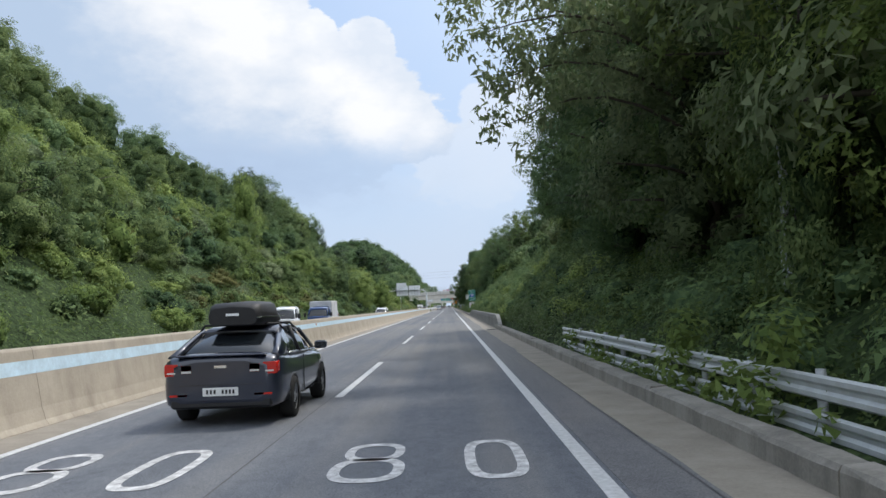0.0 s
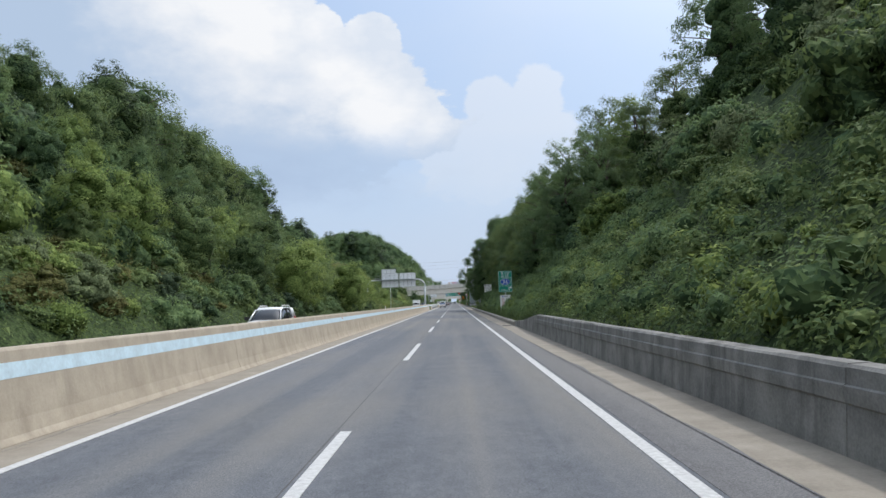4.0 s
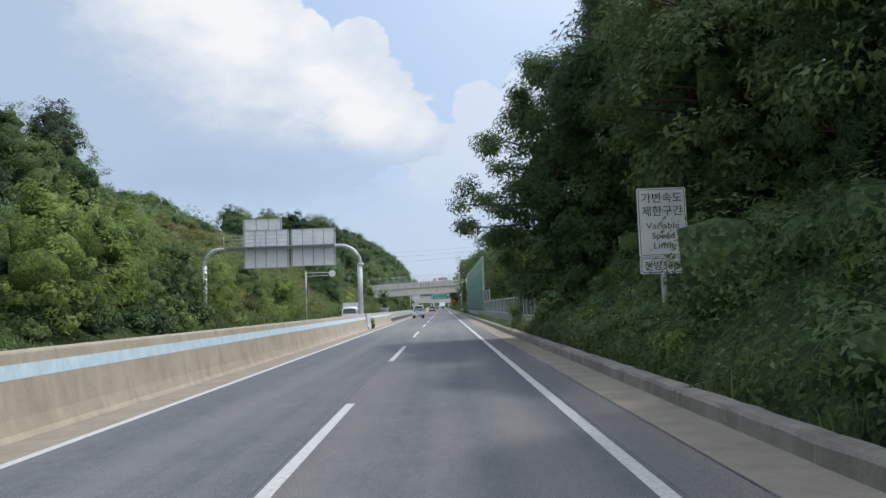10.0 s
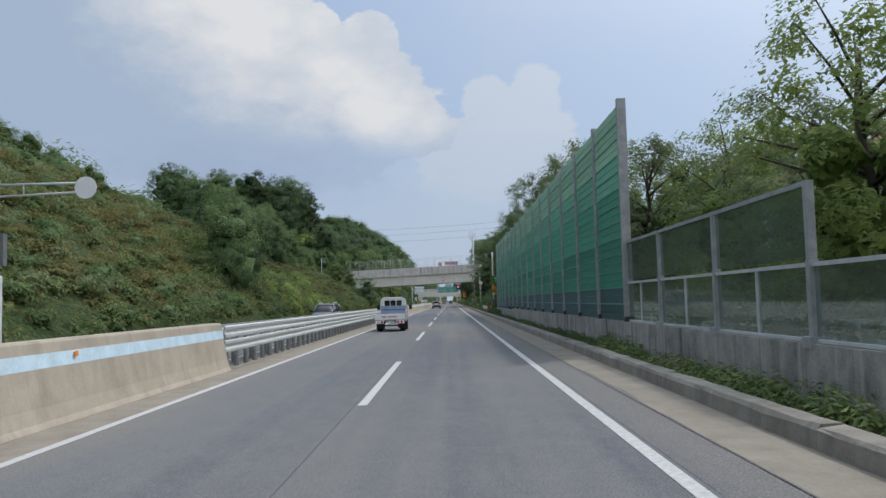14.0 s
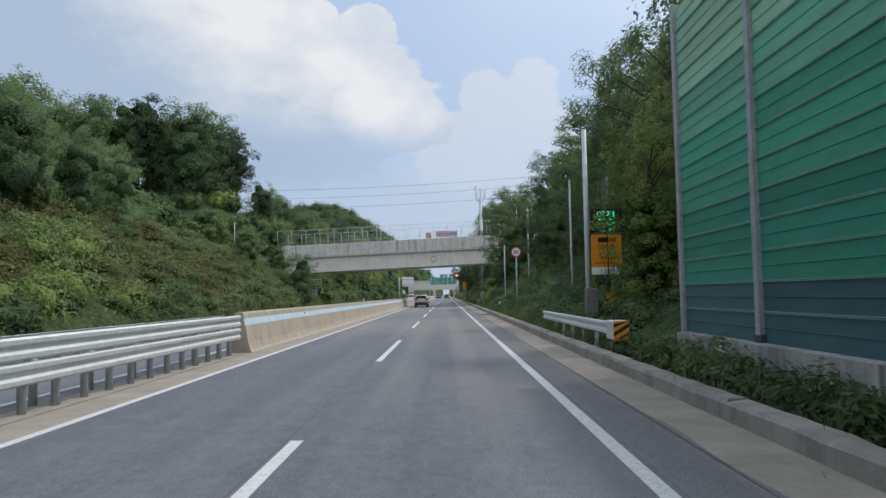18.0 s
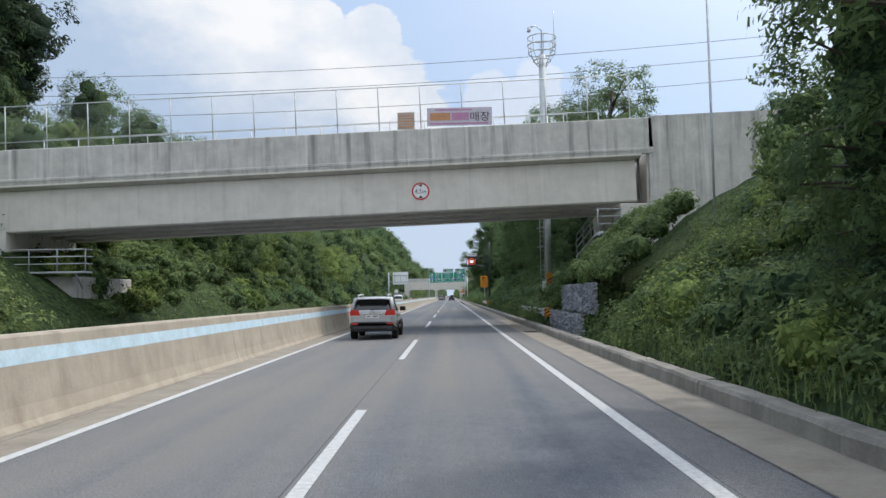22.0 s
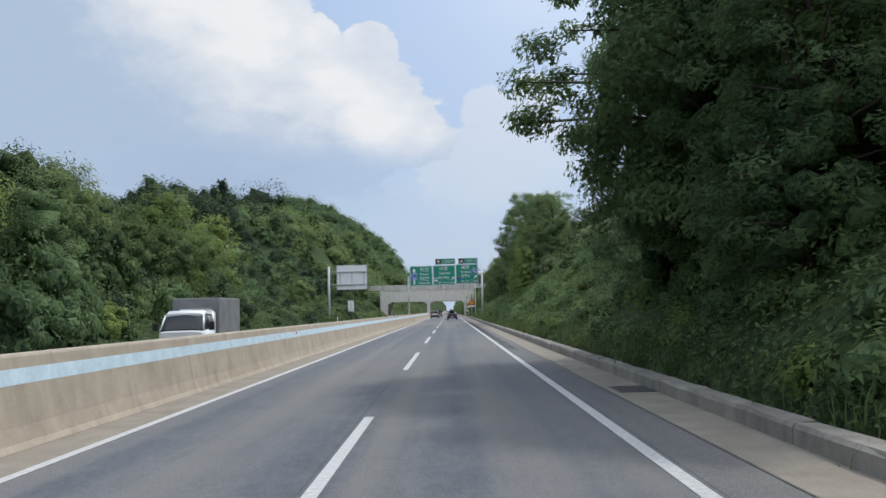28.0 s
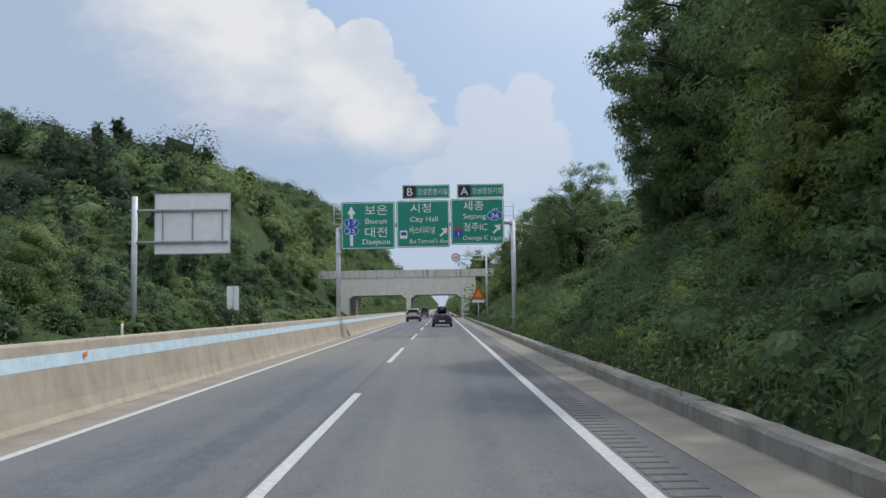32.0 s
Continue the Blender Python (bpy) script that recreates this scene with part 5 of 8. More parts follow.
for k, ch in enumerate("미끄럼주의"):
    letters(ch, 0.30, SIGN_RED, b, -0.26, 1.60 - 0.29 * k)
for k, ch in enumerate("터널구간"):
    letters(ch, 0.30, SIGN_BLUE, b, 0.16, 1.47 - 0.29 * k)

# variable speed limit notice
s = thing("road_sign", 5.5, 210.6, 0, 0, "white variable speed limit notice on a grey post", "road sign")
part("post", tubes(([(-0.02, 0.07, 0.0), (-0.02, 0.07, 4.2)], 0.07)), POLE, s)
p = panel(s, -0.59, 0.59, 2.66, 4.32, SIGN_WHITE, SIGN_BLACK, 0.05, 0.014)
letters("가변속도", 0.27, SIGN_BLACK, p, 0, 3.98, width=0.98)
letters("제한구간", 0.27, SIGN_BLACK, p, 0, 3.66, width=0.98)
for k, w in enumerate(("Variable", "Speed", "Limit")):
    letters(w, 0.21, SIGN_BLACK, p, 0, 3.33 - 0.24 * k, width=(0.80, 0.54, 0.50)[k])
p = panel(s, -0.59, 0.59, 2.24, 2.645, SIGN_WHITE, SIGN_BLACK, 0.05, 0.014)
letters("전방300m", 0.25, SIGN_BLACK, p, 0, 2.35, width=1.0)


def speed_disc(parent, x, z, r, y, text, size):
    d = part("sign_panel", disc(x, z, r, y - 0.01, y + 0.01), SIGN_RED, parent, "round speed limit plate with a red rim")
    part("field", disc(x, z, r * 0.78, y - 0.016, y - 0.009), SIGN_WHITE, d)
    letters(text, size, SIGN_BLACK, d, x, z - size * 0.36, y - 0.02)
    return d


s = thing("speed_sign", 4.58, 380.9, 0, 0, "round 80 speed limit sign on a thin grey post", "road sign")
part("post", tubes(([(0, 0.05, 0.2), (0, 0.05, 4.45)], 0.035)), POLE, s)
speed_disc(s, 0, 4.22, 0.33, 0, "80", 0.34)


# speed camera notices: a post with an orange panel
def camera_notice(x, y, z0, z1, half, label, tail=None, led=False):
    s = thing("camera_notice", x, y, 0, 0, label, "road sign")
    part("post", tubes(([(0.05, 0.08, 0.2), (0.05, 0.08, (5.6 if led else z1 - 0.1))], 0.10 if led else 0.055)), POLE_DARK if led else POLE, s)
    p = panel(s, -half, half, z0, z1, SIGN_ORANGE, None, 0.04)
    h = z1 - z0
    part("camera_symbol", boxes((-half * 0.55, half * 0.15, -0.02, -0.013, z1 - 0.25 * h, z1 - 0.10 * h), (half * 0.22, half * 0.30, -0.02, -0.013, z1 - 0.25 * h, z1 - 0.10 * h), (half * 0.38, half * 0.46, -0.02, -0.013, z1 - 0.25 * h, z1 - 0.10 * h), (half * 0.54, half * 0.62, -0.02, -0.013, z1 - 0.25 * h, z1 - 0.10 * h)), SIGN_BLACK, p)
    for k, w in enumerate(("이동영상", "단속중") if not led else ("단속중",)):
        letters(w, 0.17 * h, SIGN_BLACK, p, 0, z1 - (0.44 + 0.17 * k) * h, width=1.45 * half if k == 0 and not led else 1.1 * half)
    letters("Photo", 0.13 * h, SIGN_BLACK, p, 0, z1 - 0.77 * h)
    letters("enforcement", 0.12 * h, SIGN_BLACK, p, 0, z1 - 0.92 * h, width=1.6 * half)
    if tail:
        q = panel(s, -half, half, z0 - 0.26, z0 - 0.01, SIGN_WHITE, None, 0.02)
        letters(tail, 0.2, SIGN_BLACK, q, 0, z0 - 0.21)
    return s


s = camera_notice(5.72, 359.0, 2.50, 3.62, 0.52, "orange camera notice under a lit message board", "1.5km", True)
led = part("message_board", rounded(-0.54, 0.56, 3.68, 4.50, -0.06, 0.16, 0.03), SIGN_BLACK, s, "black message board with green lamps")
letters("안전", 0.36, LED_GREEN, led, 0, 4.13, -0.07)
letters("운행", 0.36, LED_GREEN, led, 0, 3.74, -0.07)
part("cabinet", boxes((-0.75, -0.35, -0.15, 0.2, 0.85, 1.78), bevel=0.02), CABINET, s)
part("cabinet_base", boxes((-0.7, -0.4, -0.1, 0.15, -0.2, 0.85)), CONC_KERB, s)


def chevron(parent, x, y, z, w=0.32, h=0.42, lean=1):
    c = part("chevron_plate", boxes((x - w / 2, x + w / 2, y - 0.02, y, z, z + h)), SIGN_ORANGE, parent, "orange and black striped end plate")
    for k in range(3):
        z0 = z - 0.10 + 0.20 * k
        pts = [(x - w / 2, z0), (x + w / 2, z0 + 0.22 * lean), (x + w / 2, z0 + 0.31 * lean), (x - w / 2, z0 + 0.09)]
        pts = [(u, min(max(v, z), z + h)) for u, v in pts]
        if pts[3][1] - pts[0][1] + pts[2][1] - pts[1][1] > 0.03:
            part("stripe", poly(pts, y - 0.026, y - 0.021), SIGN_BLACK, c)
    return c


chevron(s, 0.12, -0.05, 1.0, 0.34, 0.62)
camera_notice(4.84, 525.0, 2.84, 4.54, 0.53, "orange photo enforcement notice on a grey post")

# steel guard rails beside the kerb
guard_rail(4.62, -30, 33.6, ((0.47, 0.9), (0.05, 0.9)), -1, 2.0, "two-beam steel guard rail half hidden by creepers", post_top=0.8)
for x, y0, y1, z, words in ((4.16, 351.2, 364.2, 0.60, "steel guard rail with a striped end plate before the message board"), (4.66, 448.6, 463.0, 0.58, "steel guard rail with a striped end plate past the bridge"),
                            (4.16, 501.8, 513.4, 0.62, "steel guard rail with a striped end plate before the speed gantry")):
    g = guard_rail(x, y0, y1, ((z, 1.05),), -1, 2.0, words, post_top=z + 0.2, post_back=0.12)
    end = part("rail_end", boxes((x - 0.10, x + 0.28, y0 - 0.75, y0 + 0.05, z - 0.08, z + 0.36), bevel=0.02), STEEL, g)
    chevron(g, x + 0.09, y0 - 0.76, z - 0.10, 0.36, 0.46)

# ---------------------------------------------------------------- left gantry with the backs of two boards
g = thing("sign_gantry", 0, 256.3, 0, 0, "grey arched gantry with the bare backs of road signs", "sign gantry")
arc = [(-6.55 - 1.75 * (1 - math.cos(a)), 0, 5.35 + 1.60 * math.sin(a)) for a in (math.pi / 2 * k / 8 for k in range(9))]
part("column", tubes(([(-6.62, 0, 0.9), (-6.62, 0, 5.35)], 0.21), sides=14), POLE, g)
part("collar", tubes(([(-6.55, 0, 5.22), (-6.55, 0, 5.42)], 0.26), sides=14), POLE, g)
part("arm", tubes((arc + [(-16.9, 0, 6.95)] + [(-18.15 + 1.3 * math.cos(a), 0, 5.6 + 1.35 * math.sin(a)) for a in (math.pi / 2 + math.pi / 2 * k / 8 for k in range(9))], 0.15), sides=12), POLE, g)
part("column", tubes(([(-19.4, 0, -0.3), (-19.4, 0, 5.6)], 0.17), sides=12), POLE, g)
for x0, x1, z0, z1 in ((-12.25, -8.62, 5.40, 8.42), (-16.2, -12.5, 5.35, 8.44), (-16.2, -13.05, 8.46, 9.36)):
    p = part("sign_panel", boxes((x0, x1, 0.20, 0.24, z0, z1)), SIGN_BACK, g, "bare aluminium back of a road sign")
    n = int((x1 - x0) / 0.9)
    for k in range(n + 1):
        x = x0 + 0.06 + (x1 - x0 - 0.12) * k / n
        part("stiffener", boxes((x - 0.03, x + 0.03, 0.12, 0.20, z0 + 0.02, z1 - 0.02)), STEEL_DULL, p)
    part("edge", boxes((x0 - 0.02, x1 + 0.02, 0.14, 0.25, z1, z1 + 0.04), (x0 - 0.02, x1 + 0.02, 0.14, 0.25, z0 - 0.04, z0), (x0 - 0.03, x0, 0.14, 0.25, z0, z1), (x1, x1 + 0.03, 0.14, 0.25, z0, z1)), POLE, p)
part("walkway", boxes((-17.6, -8.6, -0.75, -0.1, 6.98, 7.05)), STEEL_DULL, g)
for z in (7.35, 7.65, 7.95):
    part("rail", tubes(([(-17.6, -0.75, z), (-8.6, -0.75, z), (-8.6, -0.1, z)], 0.022), sides=6), POLE, g)
for k in range(7):
    part("rail_post", tubes(([(-17.6 + 1.5 * k, -0.75, 7.0), (-17.6 + 1.5 * k, -0.75, 7.97)], 0.025), sides=6), POLE, g)
foot = thing("gantry_base", 0, 256.3, 0, 0, "white painted concrete base of the gantry in the median", "concrete base")
PALE = concrete_mat("pale painted concrete", (0.45, 0.46, 0.45), (0.60, 0.61, 0.60), 0.3)
part("base", extruded([(-5.80, 0), (-5.95, 0.5), (-6.0, 1.25), (-6.95, 1.25), (-7.0, 0.5), (-7.1, 0)], -2.9, 0.7), PALE, foot)
for y0, y1 in ((-3.0, -2.62), (-2.45, 0.75)):
    part("face_plate", extruded([(-5.66, 0), (-5.67, 0.07), (-5.84, 0.36), (-5.875, 1.26), (-6.02, 1.26), (-5.98, 0.4), (-5.84, 0.0)], y0, y1), PALE, foot)
# black filler between the plates, its colour giving the shade of the open gap
part("shadow_gap", extruded([(-5.80, 0.02), (-5.92, 0.45), (-5.95, 1.2), (-6.0, 1.2), (-5.97, 0.45), (-5.86, 0.02)], -2.62, -2.45), SIGN_BLACK, foot)
clumps("weeds", np.array([-5.5, -5.52, -5.47, -5.5]), np.array([254.2, 254.32, 254.26, 254.38]), 0.14, 0.08, 130, LEAF_WILLOW, "small weed at the foot of the gantry base", 1.0, 2.4).location.z = 0.25

# arm sign across the opposite carriageway, seen from behind
s = thing("arm_sign", -17.1, 291, 0, 0, "thin grey pole with arm and round sign back", "road sign")
part("post", tubes(([(0, 0, 0.0), (0, 0, 6.65)], 0.085), sides=10), POLE, s)
part("arm", tubes(([(0, 0, 6.45), (3.0, 0, 6.45)], 0.045), ([(0, 0, 6.0), (3.0, 0, 6.1)], 0.04), ([(1.0, 0, 6.05), (1.0, 0, 6.45)], 0.03)), POLE, s)
part("sign_panel", disc(3.35, 6.27, 0.42, 0.0, 0.02), SIGN_BACK, s)
part("cabinet", boxes((0.08, 0.32, -0.14, 0.14, 3.4, 4.6)), CABINET, s)

# speed gantry with a lit 80
s = thing("speed_gantry", 4.72, 506.3, 0, 0, "dark steel gantry arm with a lit 80", "sign gantry")
part("column", tubes(([(0, 0.1, 0.0), (0.0, 0.1, 8.4)], 0.11), sides=12), POLE_DARK, s)
part("arm", tubes(([(-3.02, 0, 6.50), (0, 0, 6.50)], 0.06), ([(-3.02, 0, 5.36), (0, 0, 5.36)], 0.07)), POLE_DARK, s)
for x in (-2.85, -1.62, -0.62):
    part("strut", tubes(([(x, 0, 5.36), (x, 0, 6.5)], 0.035), sides=6), POLE_DARK, s)
for z in (5.55, 5.8, 6.1):
    part("rail", tubes(([(-3.05, -0.55, z), (-1.55, -0.55, z)] if z < 5.6 else [(-1.6, 0, z), (-0.6, 0, z)], 0.018), ([(-3.05, -0.02, z), (-3.05, -0.55, z)], 0.018), sides=6), POLE_DARK, s)
part("platform", boxes((-3.05, -0.5, -0.55, -0.06, 5.06, 5.10)), POLE_DARK, s)
for k in range(8):
    part("platform_bar", boxes((-3.0 + 0.34 * k, -2.96 + 0.34 * k, -0.55, 0.0, 5.10, 5.28)), POLE_DARK, s)
led = part("message_board", rounded(-2.66, -1.76, 5.42, 6.40, -0.20, 0.0, 0.04), SIGN_BLACK, s, "black lamp board with a red ring")
bm = bmesh.new()
for k in range(40):
    a0, a1 = 2 * math.pi * k / 40, 2 * math.pi * (k + 1) / 40
    v = [bm.verts.new((-2.21 + r * math.cos(a), -0.206, 5.91 + r * math.sin(a))) for a, r in ((a0, 0.43), (a1, 0.43), (a1, 0.36), (a0, 0.36))]
    bm.faces.new(v)
part("red_ring", bm, LED_RED, led)
letters("80", 0.46, LED_WHITE, led, -2.21, 5.74, -0.21, 0.46, bold=0.012)
p = part("name_plate", rounded(-2.75, -1.53, 6.62, 6.96, -0.03, 0.0, 0.02), SIGN_WHITE, s)
letters("가변속도제한시점", 0.2, SIGN_BLACK, p, -2.14, 6.71, -0.035, 1.08)
part("lamp_head", tubes(([(-2.9, 0, 6.5), (-2.72, 0, 7.1)], 0.025), ([(-2.72, 0, 7.06), (-2.72, 0, 7.18)], 0.06)), POLE, s)
for k in range(22):
    part("ladder_rung", tubes(([(-0.42, 0.1, 1.6 + 0.3 * k), (-0.18, 0.1, 1.6 + 0.3 * k)], 0.012), sides=5), POLE_DARK, s)
part("ladder_rail", tubes(([(-0.42, 0.1, 1.4), (-0.42, 0.1, 8.0)], 0.02), ([(-0.18, 0.1, 1.4), (-0.18, 0.1, 8.0)], 0.02), sides=6), POLE_DARK, s)

# message gantry on its tall pole past the bridge
s = thing("pole_with_ladder", 6.0, 457.0, 0, 0, "tall grey steel pole with a caged ladder and striped plate", "pole")
part("column", tubes(([(0, 0, 0.4), (0, 0, 13.0)], 0.19), sides=16), POLE, s)
for k in range(34):
    part("ladder_rung", tubes(([(-0.52, -0.15, 2.6 + 0.3 * k), (-0.26, -0.15, 2.6 + 0.3 * k)], 0.012), sides=5), POLE, s)
part("ladder_rail", tubes(([(-0.52, -0.15, 2.4), (-0.52, -0.15, 12.8)], 0.02), ([(-0.26, -0.15, 2.4), (-0.26, -0.15, 12.8)], 0.02), sides=6), POLE, s)
for k in range(8):
    z = 3.4 + 1.2 * k
    part("cage_hoop", tubes(([(-0.39 + 0.34 * math.cos(a), -0.15 - 0.5 * abs(math.sin(a)), z) for a in (math.pi * j / 8 for j in range(9))], 0.014), sides=5), POLE, s)
chevron(s, 0, -0.22, 2.1, 0.34, 0.9)
part("junction_box", boxes((-0.42, -0.2, -0.3, -0.05, 1.9, 2.5), bevel=0.01), SIGN_WHITE, s)

# final overhead gantry
g = thing("sign_gantry", 0, 638.3, 0, 0, "overhead gantry with three green direction signs and two exit tabs", "sign gantry")
part("column", tubes(([(-6.45, 0.25, 0.9), (-6.45, 0.25, 6.9)], 0.15), sides=14), POLE, g)
part("collar", tubes(([(-6.45, 0.25, 5.2), (-6.45, 0.25, 5.35)], 0.2), sides=14), POLE, g)
part("column", tubes(([(4.75, 0.25, -0.2), (4.75, 0.25, 7.2)], 0.15), sides=14), POLE, g)
part("beam", tubes(([(-6.45, 0.25, 6.7), (-6.2, 0.25, 7.0), (4.5, 0.25, 7.1), (4.75, 0.25, 6.9)], 0.15), sides=12), POLE, g)
for z in (7.6, 7.9, 8.2, 8.5):
    part("rail", tubes(([(-6.8, 0.9, z), (4.9, 0.9, z)], 0.02), sides=6), POLE, g)
for k in range(9):
    part("rail_post", tubes(([(-6.8 + 1.46 * k, 0.9, 7.2), (-6.8 + 1.46 * k, 0.9, 8.5)], 0.025), sides=6), POLE, g)
part("walkway", boxes((-6.8, 4.9, 0.4, 0.95, 7.15, 7.22)), STEEL_DULL, g)
a = panel(g, -6.22, -2.78, 5.50, 8.52, SIGN_GREEN, SIGN_WHITE, 0.1, 0.045, rim=0.04)
part("arrow", poly([(-5.66, 5.72), (-5.46, 5.72), (-5.46, 7.75), (-5.30, 7.75), (-5.56, 8.25), (-5.82, 7.75), (-5.66, 7.75)], -0.030, -0.024), SIGN_WHITE, a)
for z, n in ((7.18, "17"), (6.68, "25")):
    part("route_shield", disc(-5.56, z, 0.47, -0.036, -0.028, 32, 0.29), SIGN_WHITE, a)
    part("route_shield", disc(-5.56, z, 0.44, -0.040, -0.034, 32, 0.26), SIGN_BLUE, a)
    letters(n, 0.42, SIGN_WHITE, a, -5.56, z - 0.15, -0.045, 0.5)
for txt, sz, z, w in (("보은", 0.72, 7.72, 1.4), ("Boeun", 0.48, 7.12, 1.36), ("대전", 0.72, 6.30, 1.4), ("Daejeon", 0.48, 5.80, 1.75)):
    letters(txt, sz, SIGN_WHITE, a, -3.98, z, width=w)
a = panel(g, -2.68, 0.70, 5.55, 8.56, SIGN_GREEN, SIGN_WHITE, 0.1, 0.045, rim=0.04)
for txt, sz, x, z, w in (("시청", 0.66, -1.1, 7.82, 1.3), ("City Hall", 0.46, -0.93, 7.20, 1.75), ("버스터미널", 0.52, -1.05, 6.46, 1.6), ("Bus Terminal", 0.38, -1.05, 5.82, 1.6), ("1.4km", 0.38, 0.22, 5.80, 0.78)):
    letters(txt, sz, SIGN_WHITE, a, x, z, width=w)
part("bus_symbol", rounded(-2.48, -2.0, 6.12, 6.64, -0.03, -0.022, 0.05), SIGN_WHITE, a)
part("bus_symbol", rounded(-2.42, -2.06, 6.32, 6.54, -0.036, -0.028, 0.03), SIGN_BLUE, a)
arrow(a, 0.22, 6.62, 1.1, ARROW_UR)
a = panel(g, 0.78, 4.18, 5.68, 8.62, SIGN_GREEN, SIGN_WHITE, 0.1, 0.045, rim=0.04)
for txt, sz, x, z, w in (("세종", 0.66, 2.25, 7.92, 1.3), ("Sejong", 0.46, 2.30, 7.34, 1.45), ("청주IC", 0.62, 2.35, 6.58, 1.5), ("Cheongju IC", 0.38, 2.35, 5.98, 1.6), ("1km", 0.42, 3.66, 5.92, 0.7), ("NW", 0.2, 3.62, 7.86, 0.4)):
    letters(txt, sz, SIGN_WHITE, a, x, z, width=w)
part("route_shield", disc(3.60, 7.52, 0.49, -0.036, -0.028, 32, 0.31), SIGN_WHITE, a)
part("route_shield", disc(3.60, 7.52, 0.46, -0.040, -0.034, 32, 0.28), SIGN_BLUE, a)
letters("36", 0.42, SIGN_WHITE, a, 3.60, 7.37, -0.045, 0.5)
part("route_shield", rounded(0.98, 1.52, 6.18, 6.60, -0.03, -0.022, 0.08), SIGN_BLUE, a)
part("route_shield", rounded(0.98, 1.52, 6.60, 6.74, -0.03, -0.022, 0.05), SIGN_RED, a)
letters("1", 0.32, SIGN_WHITE, a, 1.25, 6.27)
arrow(a, 3.62, 6.78, 1.15, ARROW_UR)
for x0, x1, ch in ((-2.28, 0.74, "B"), (1.22, 4.20, "A")):
    t = panel(g, x0, x1, 8.68, 9.56, SIGN_GREEN, SIGN_WHITE, 0.05, 0.03, rim=0.03)
    part("exit_tab", boxes((x0 + 0.06, x0 + 0.86, -0.028, -0.02, 8.74, 9.50)), SIGN_BLACK, t)
    letters(ch, 0.72, SIGN_WHITE, t, x0 + 0.46, 8.87, -0.034)
    letters("강상촌분기점", 0.44, SIGN_WHITE, t, x0 + 1.93, 8.96, -0.034, 1.9)
foot = thing("gantry_base", 0, 638.5, 0, 0, "flared concrete base of the gantry in the median", "concrete base")
part("base", extruded([(-5.60, 0), (-5.68, 0.1), (-6.0, 0.5), (-6.04, 1.25), (-6.8, 1.25), (-6.85, 0.5), (-7.0, 0)], -0.7, 0.7), CONC_BARRIER, foot)
part("warning_strip", extruded([(-5.605, 0.12), (-5.59, 0.12), (-5.975, 0.52), (-5.985, 0.50)], -0.65, -0.35), SIGN_BLACK, foot)

# board seen from behind across the road
s = thing("sign_board", -18.1, 635, 0, 0, "bare back of a large road sign on one pole", "road sign")
part("post", tubes(([(0, 0, 0.0), (0, 0, 8.62)], 0.17), sides=12), POLE, s)
part("arm", tubes(([(-0.3, 0, 7.75), (5.55, 0, 7.75)], 0.09), ([(-0.3, 0, 5.85), (5.55, 0, 5.85)], 0.09)), STEEL_DULL, s)
p = part("sign_panel", boxes((1.2, 5.6, 0.14, 0.18, 5.2, 8.72)), SIGN_BACK, s)
for k in range(3):
    part("stiffener", boxes((1.6 + 1.78 * k, 1.68 + 1.78 * k, 0.05, 0.14, 5.85, 7.75)), STEEL_DULL, p)
part("edge", boxes((1.16, 5.64, 0.1, 0.19, 8.72, 8.78), (1.16, 5.64, 0.1, 0.19, 5.14, 5.2), (1.14, 1.2, 0.1, 0.19, 5.2, 8.72), (5.6, 5.66, 0.1, 0.19, 5.2, 8.72)), POLE, p)
s = thing("road_sign", -17.3, 654, 0, 0, "small double sign back on a post across the road", "road sign")
part("post", tubes(([(0, 0, 0), (0, 0, 3.8)], 0.05)), POLE, s)
part("sign_panel", boxes((-0.5, -0.08, 0, 0.02, 1.8, 3.8)), SIGN_BACK, s)
part("sign_panel", boxes((0.08, 0.5, 0, 0.02, 1.8, 3.8)), SIGN_BACK, s)

# 60 sign on an arm, triangle warning sign
s = thing("arm_sign", 4.5, 664.7, 0, 0, "grey pole with arm and round 60 sign", "road sign")
part("post", tubes(([(0, 0, 0), (0, 0, 7.0)], 0.1), sides=10), POLE, s)
part("arm", tubes(([(0, 0, 6.75), (-2.6, 0, 6.75)], 0.05), ([(0, 0, 6.35), (-2.6, 0, 6.4)], 0.045)), POLE, s)
speed_disc(s, -2.95, 6.57, 0.42, -0.05, "60", 0.42)
s = thing("warning_sign", 4.0, 672, 0, 0, "orange triangular warning sign over a white plate", "road sign")
part("post", tubes(([(0, 0.05, 0), (0, 0.05, 3.0)], 0.05)), POLE, s)
p = part("sign_panel", poly([(-0.75, 2.6), (0.75, 2.6), (0, 3.95)], -0.01, 0.01), SIGN_RED, s)
part("field", poly([(-0.5, 2.75), (0.5, 2.75), (0, 3.65)], -0.016, -0.009), SIGN_ORANGE, p)
part("name_plate", boxes((-0.65, 0.65, -0.01, 0.01, 2.2, 2.5)), SIGN_WHITE, s)

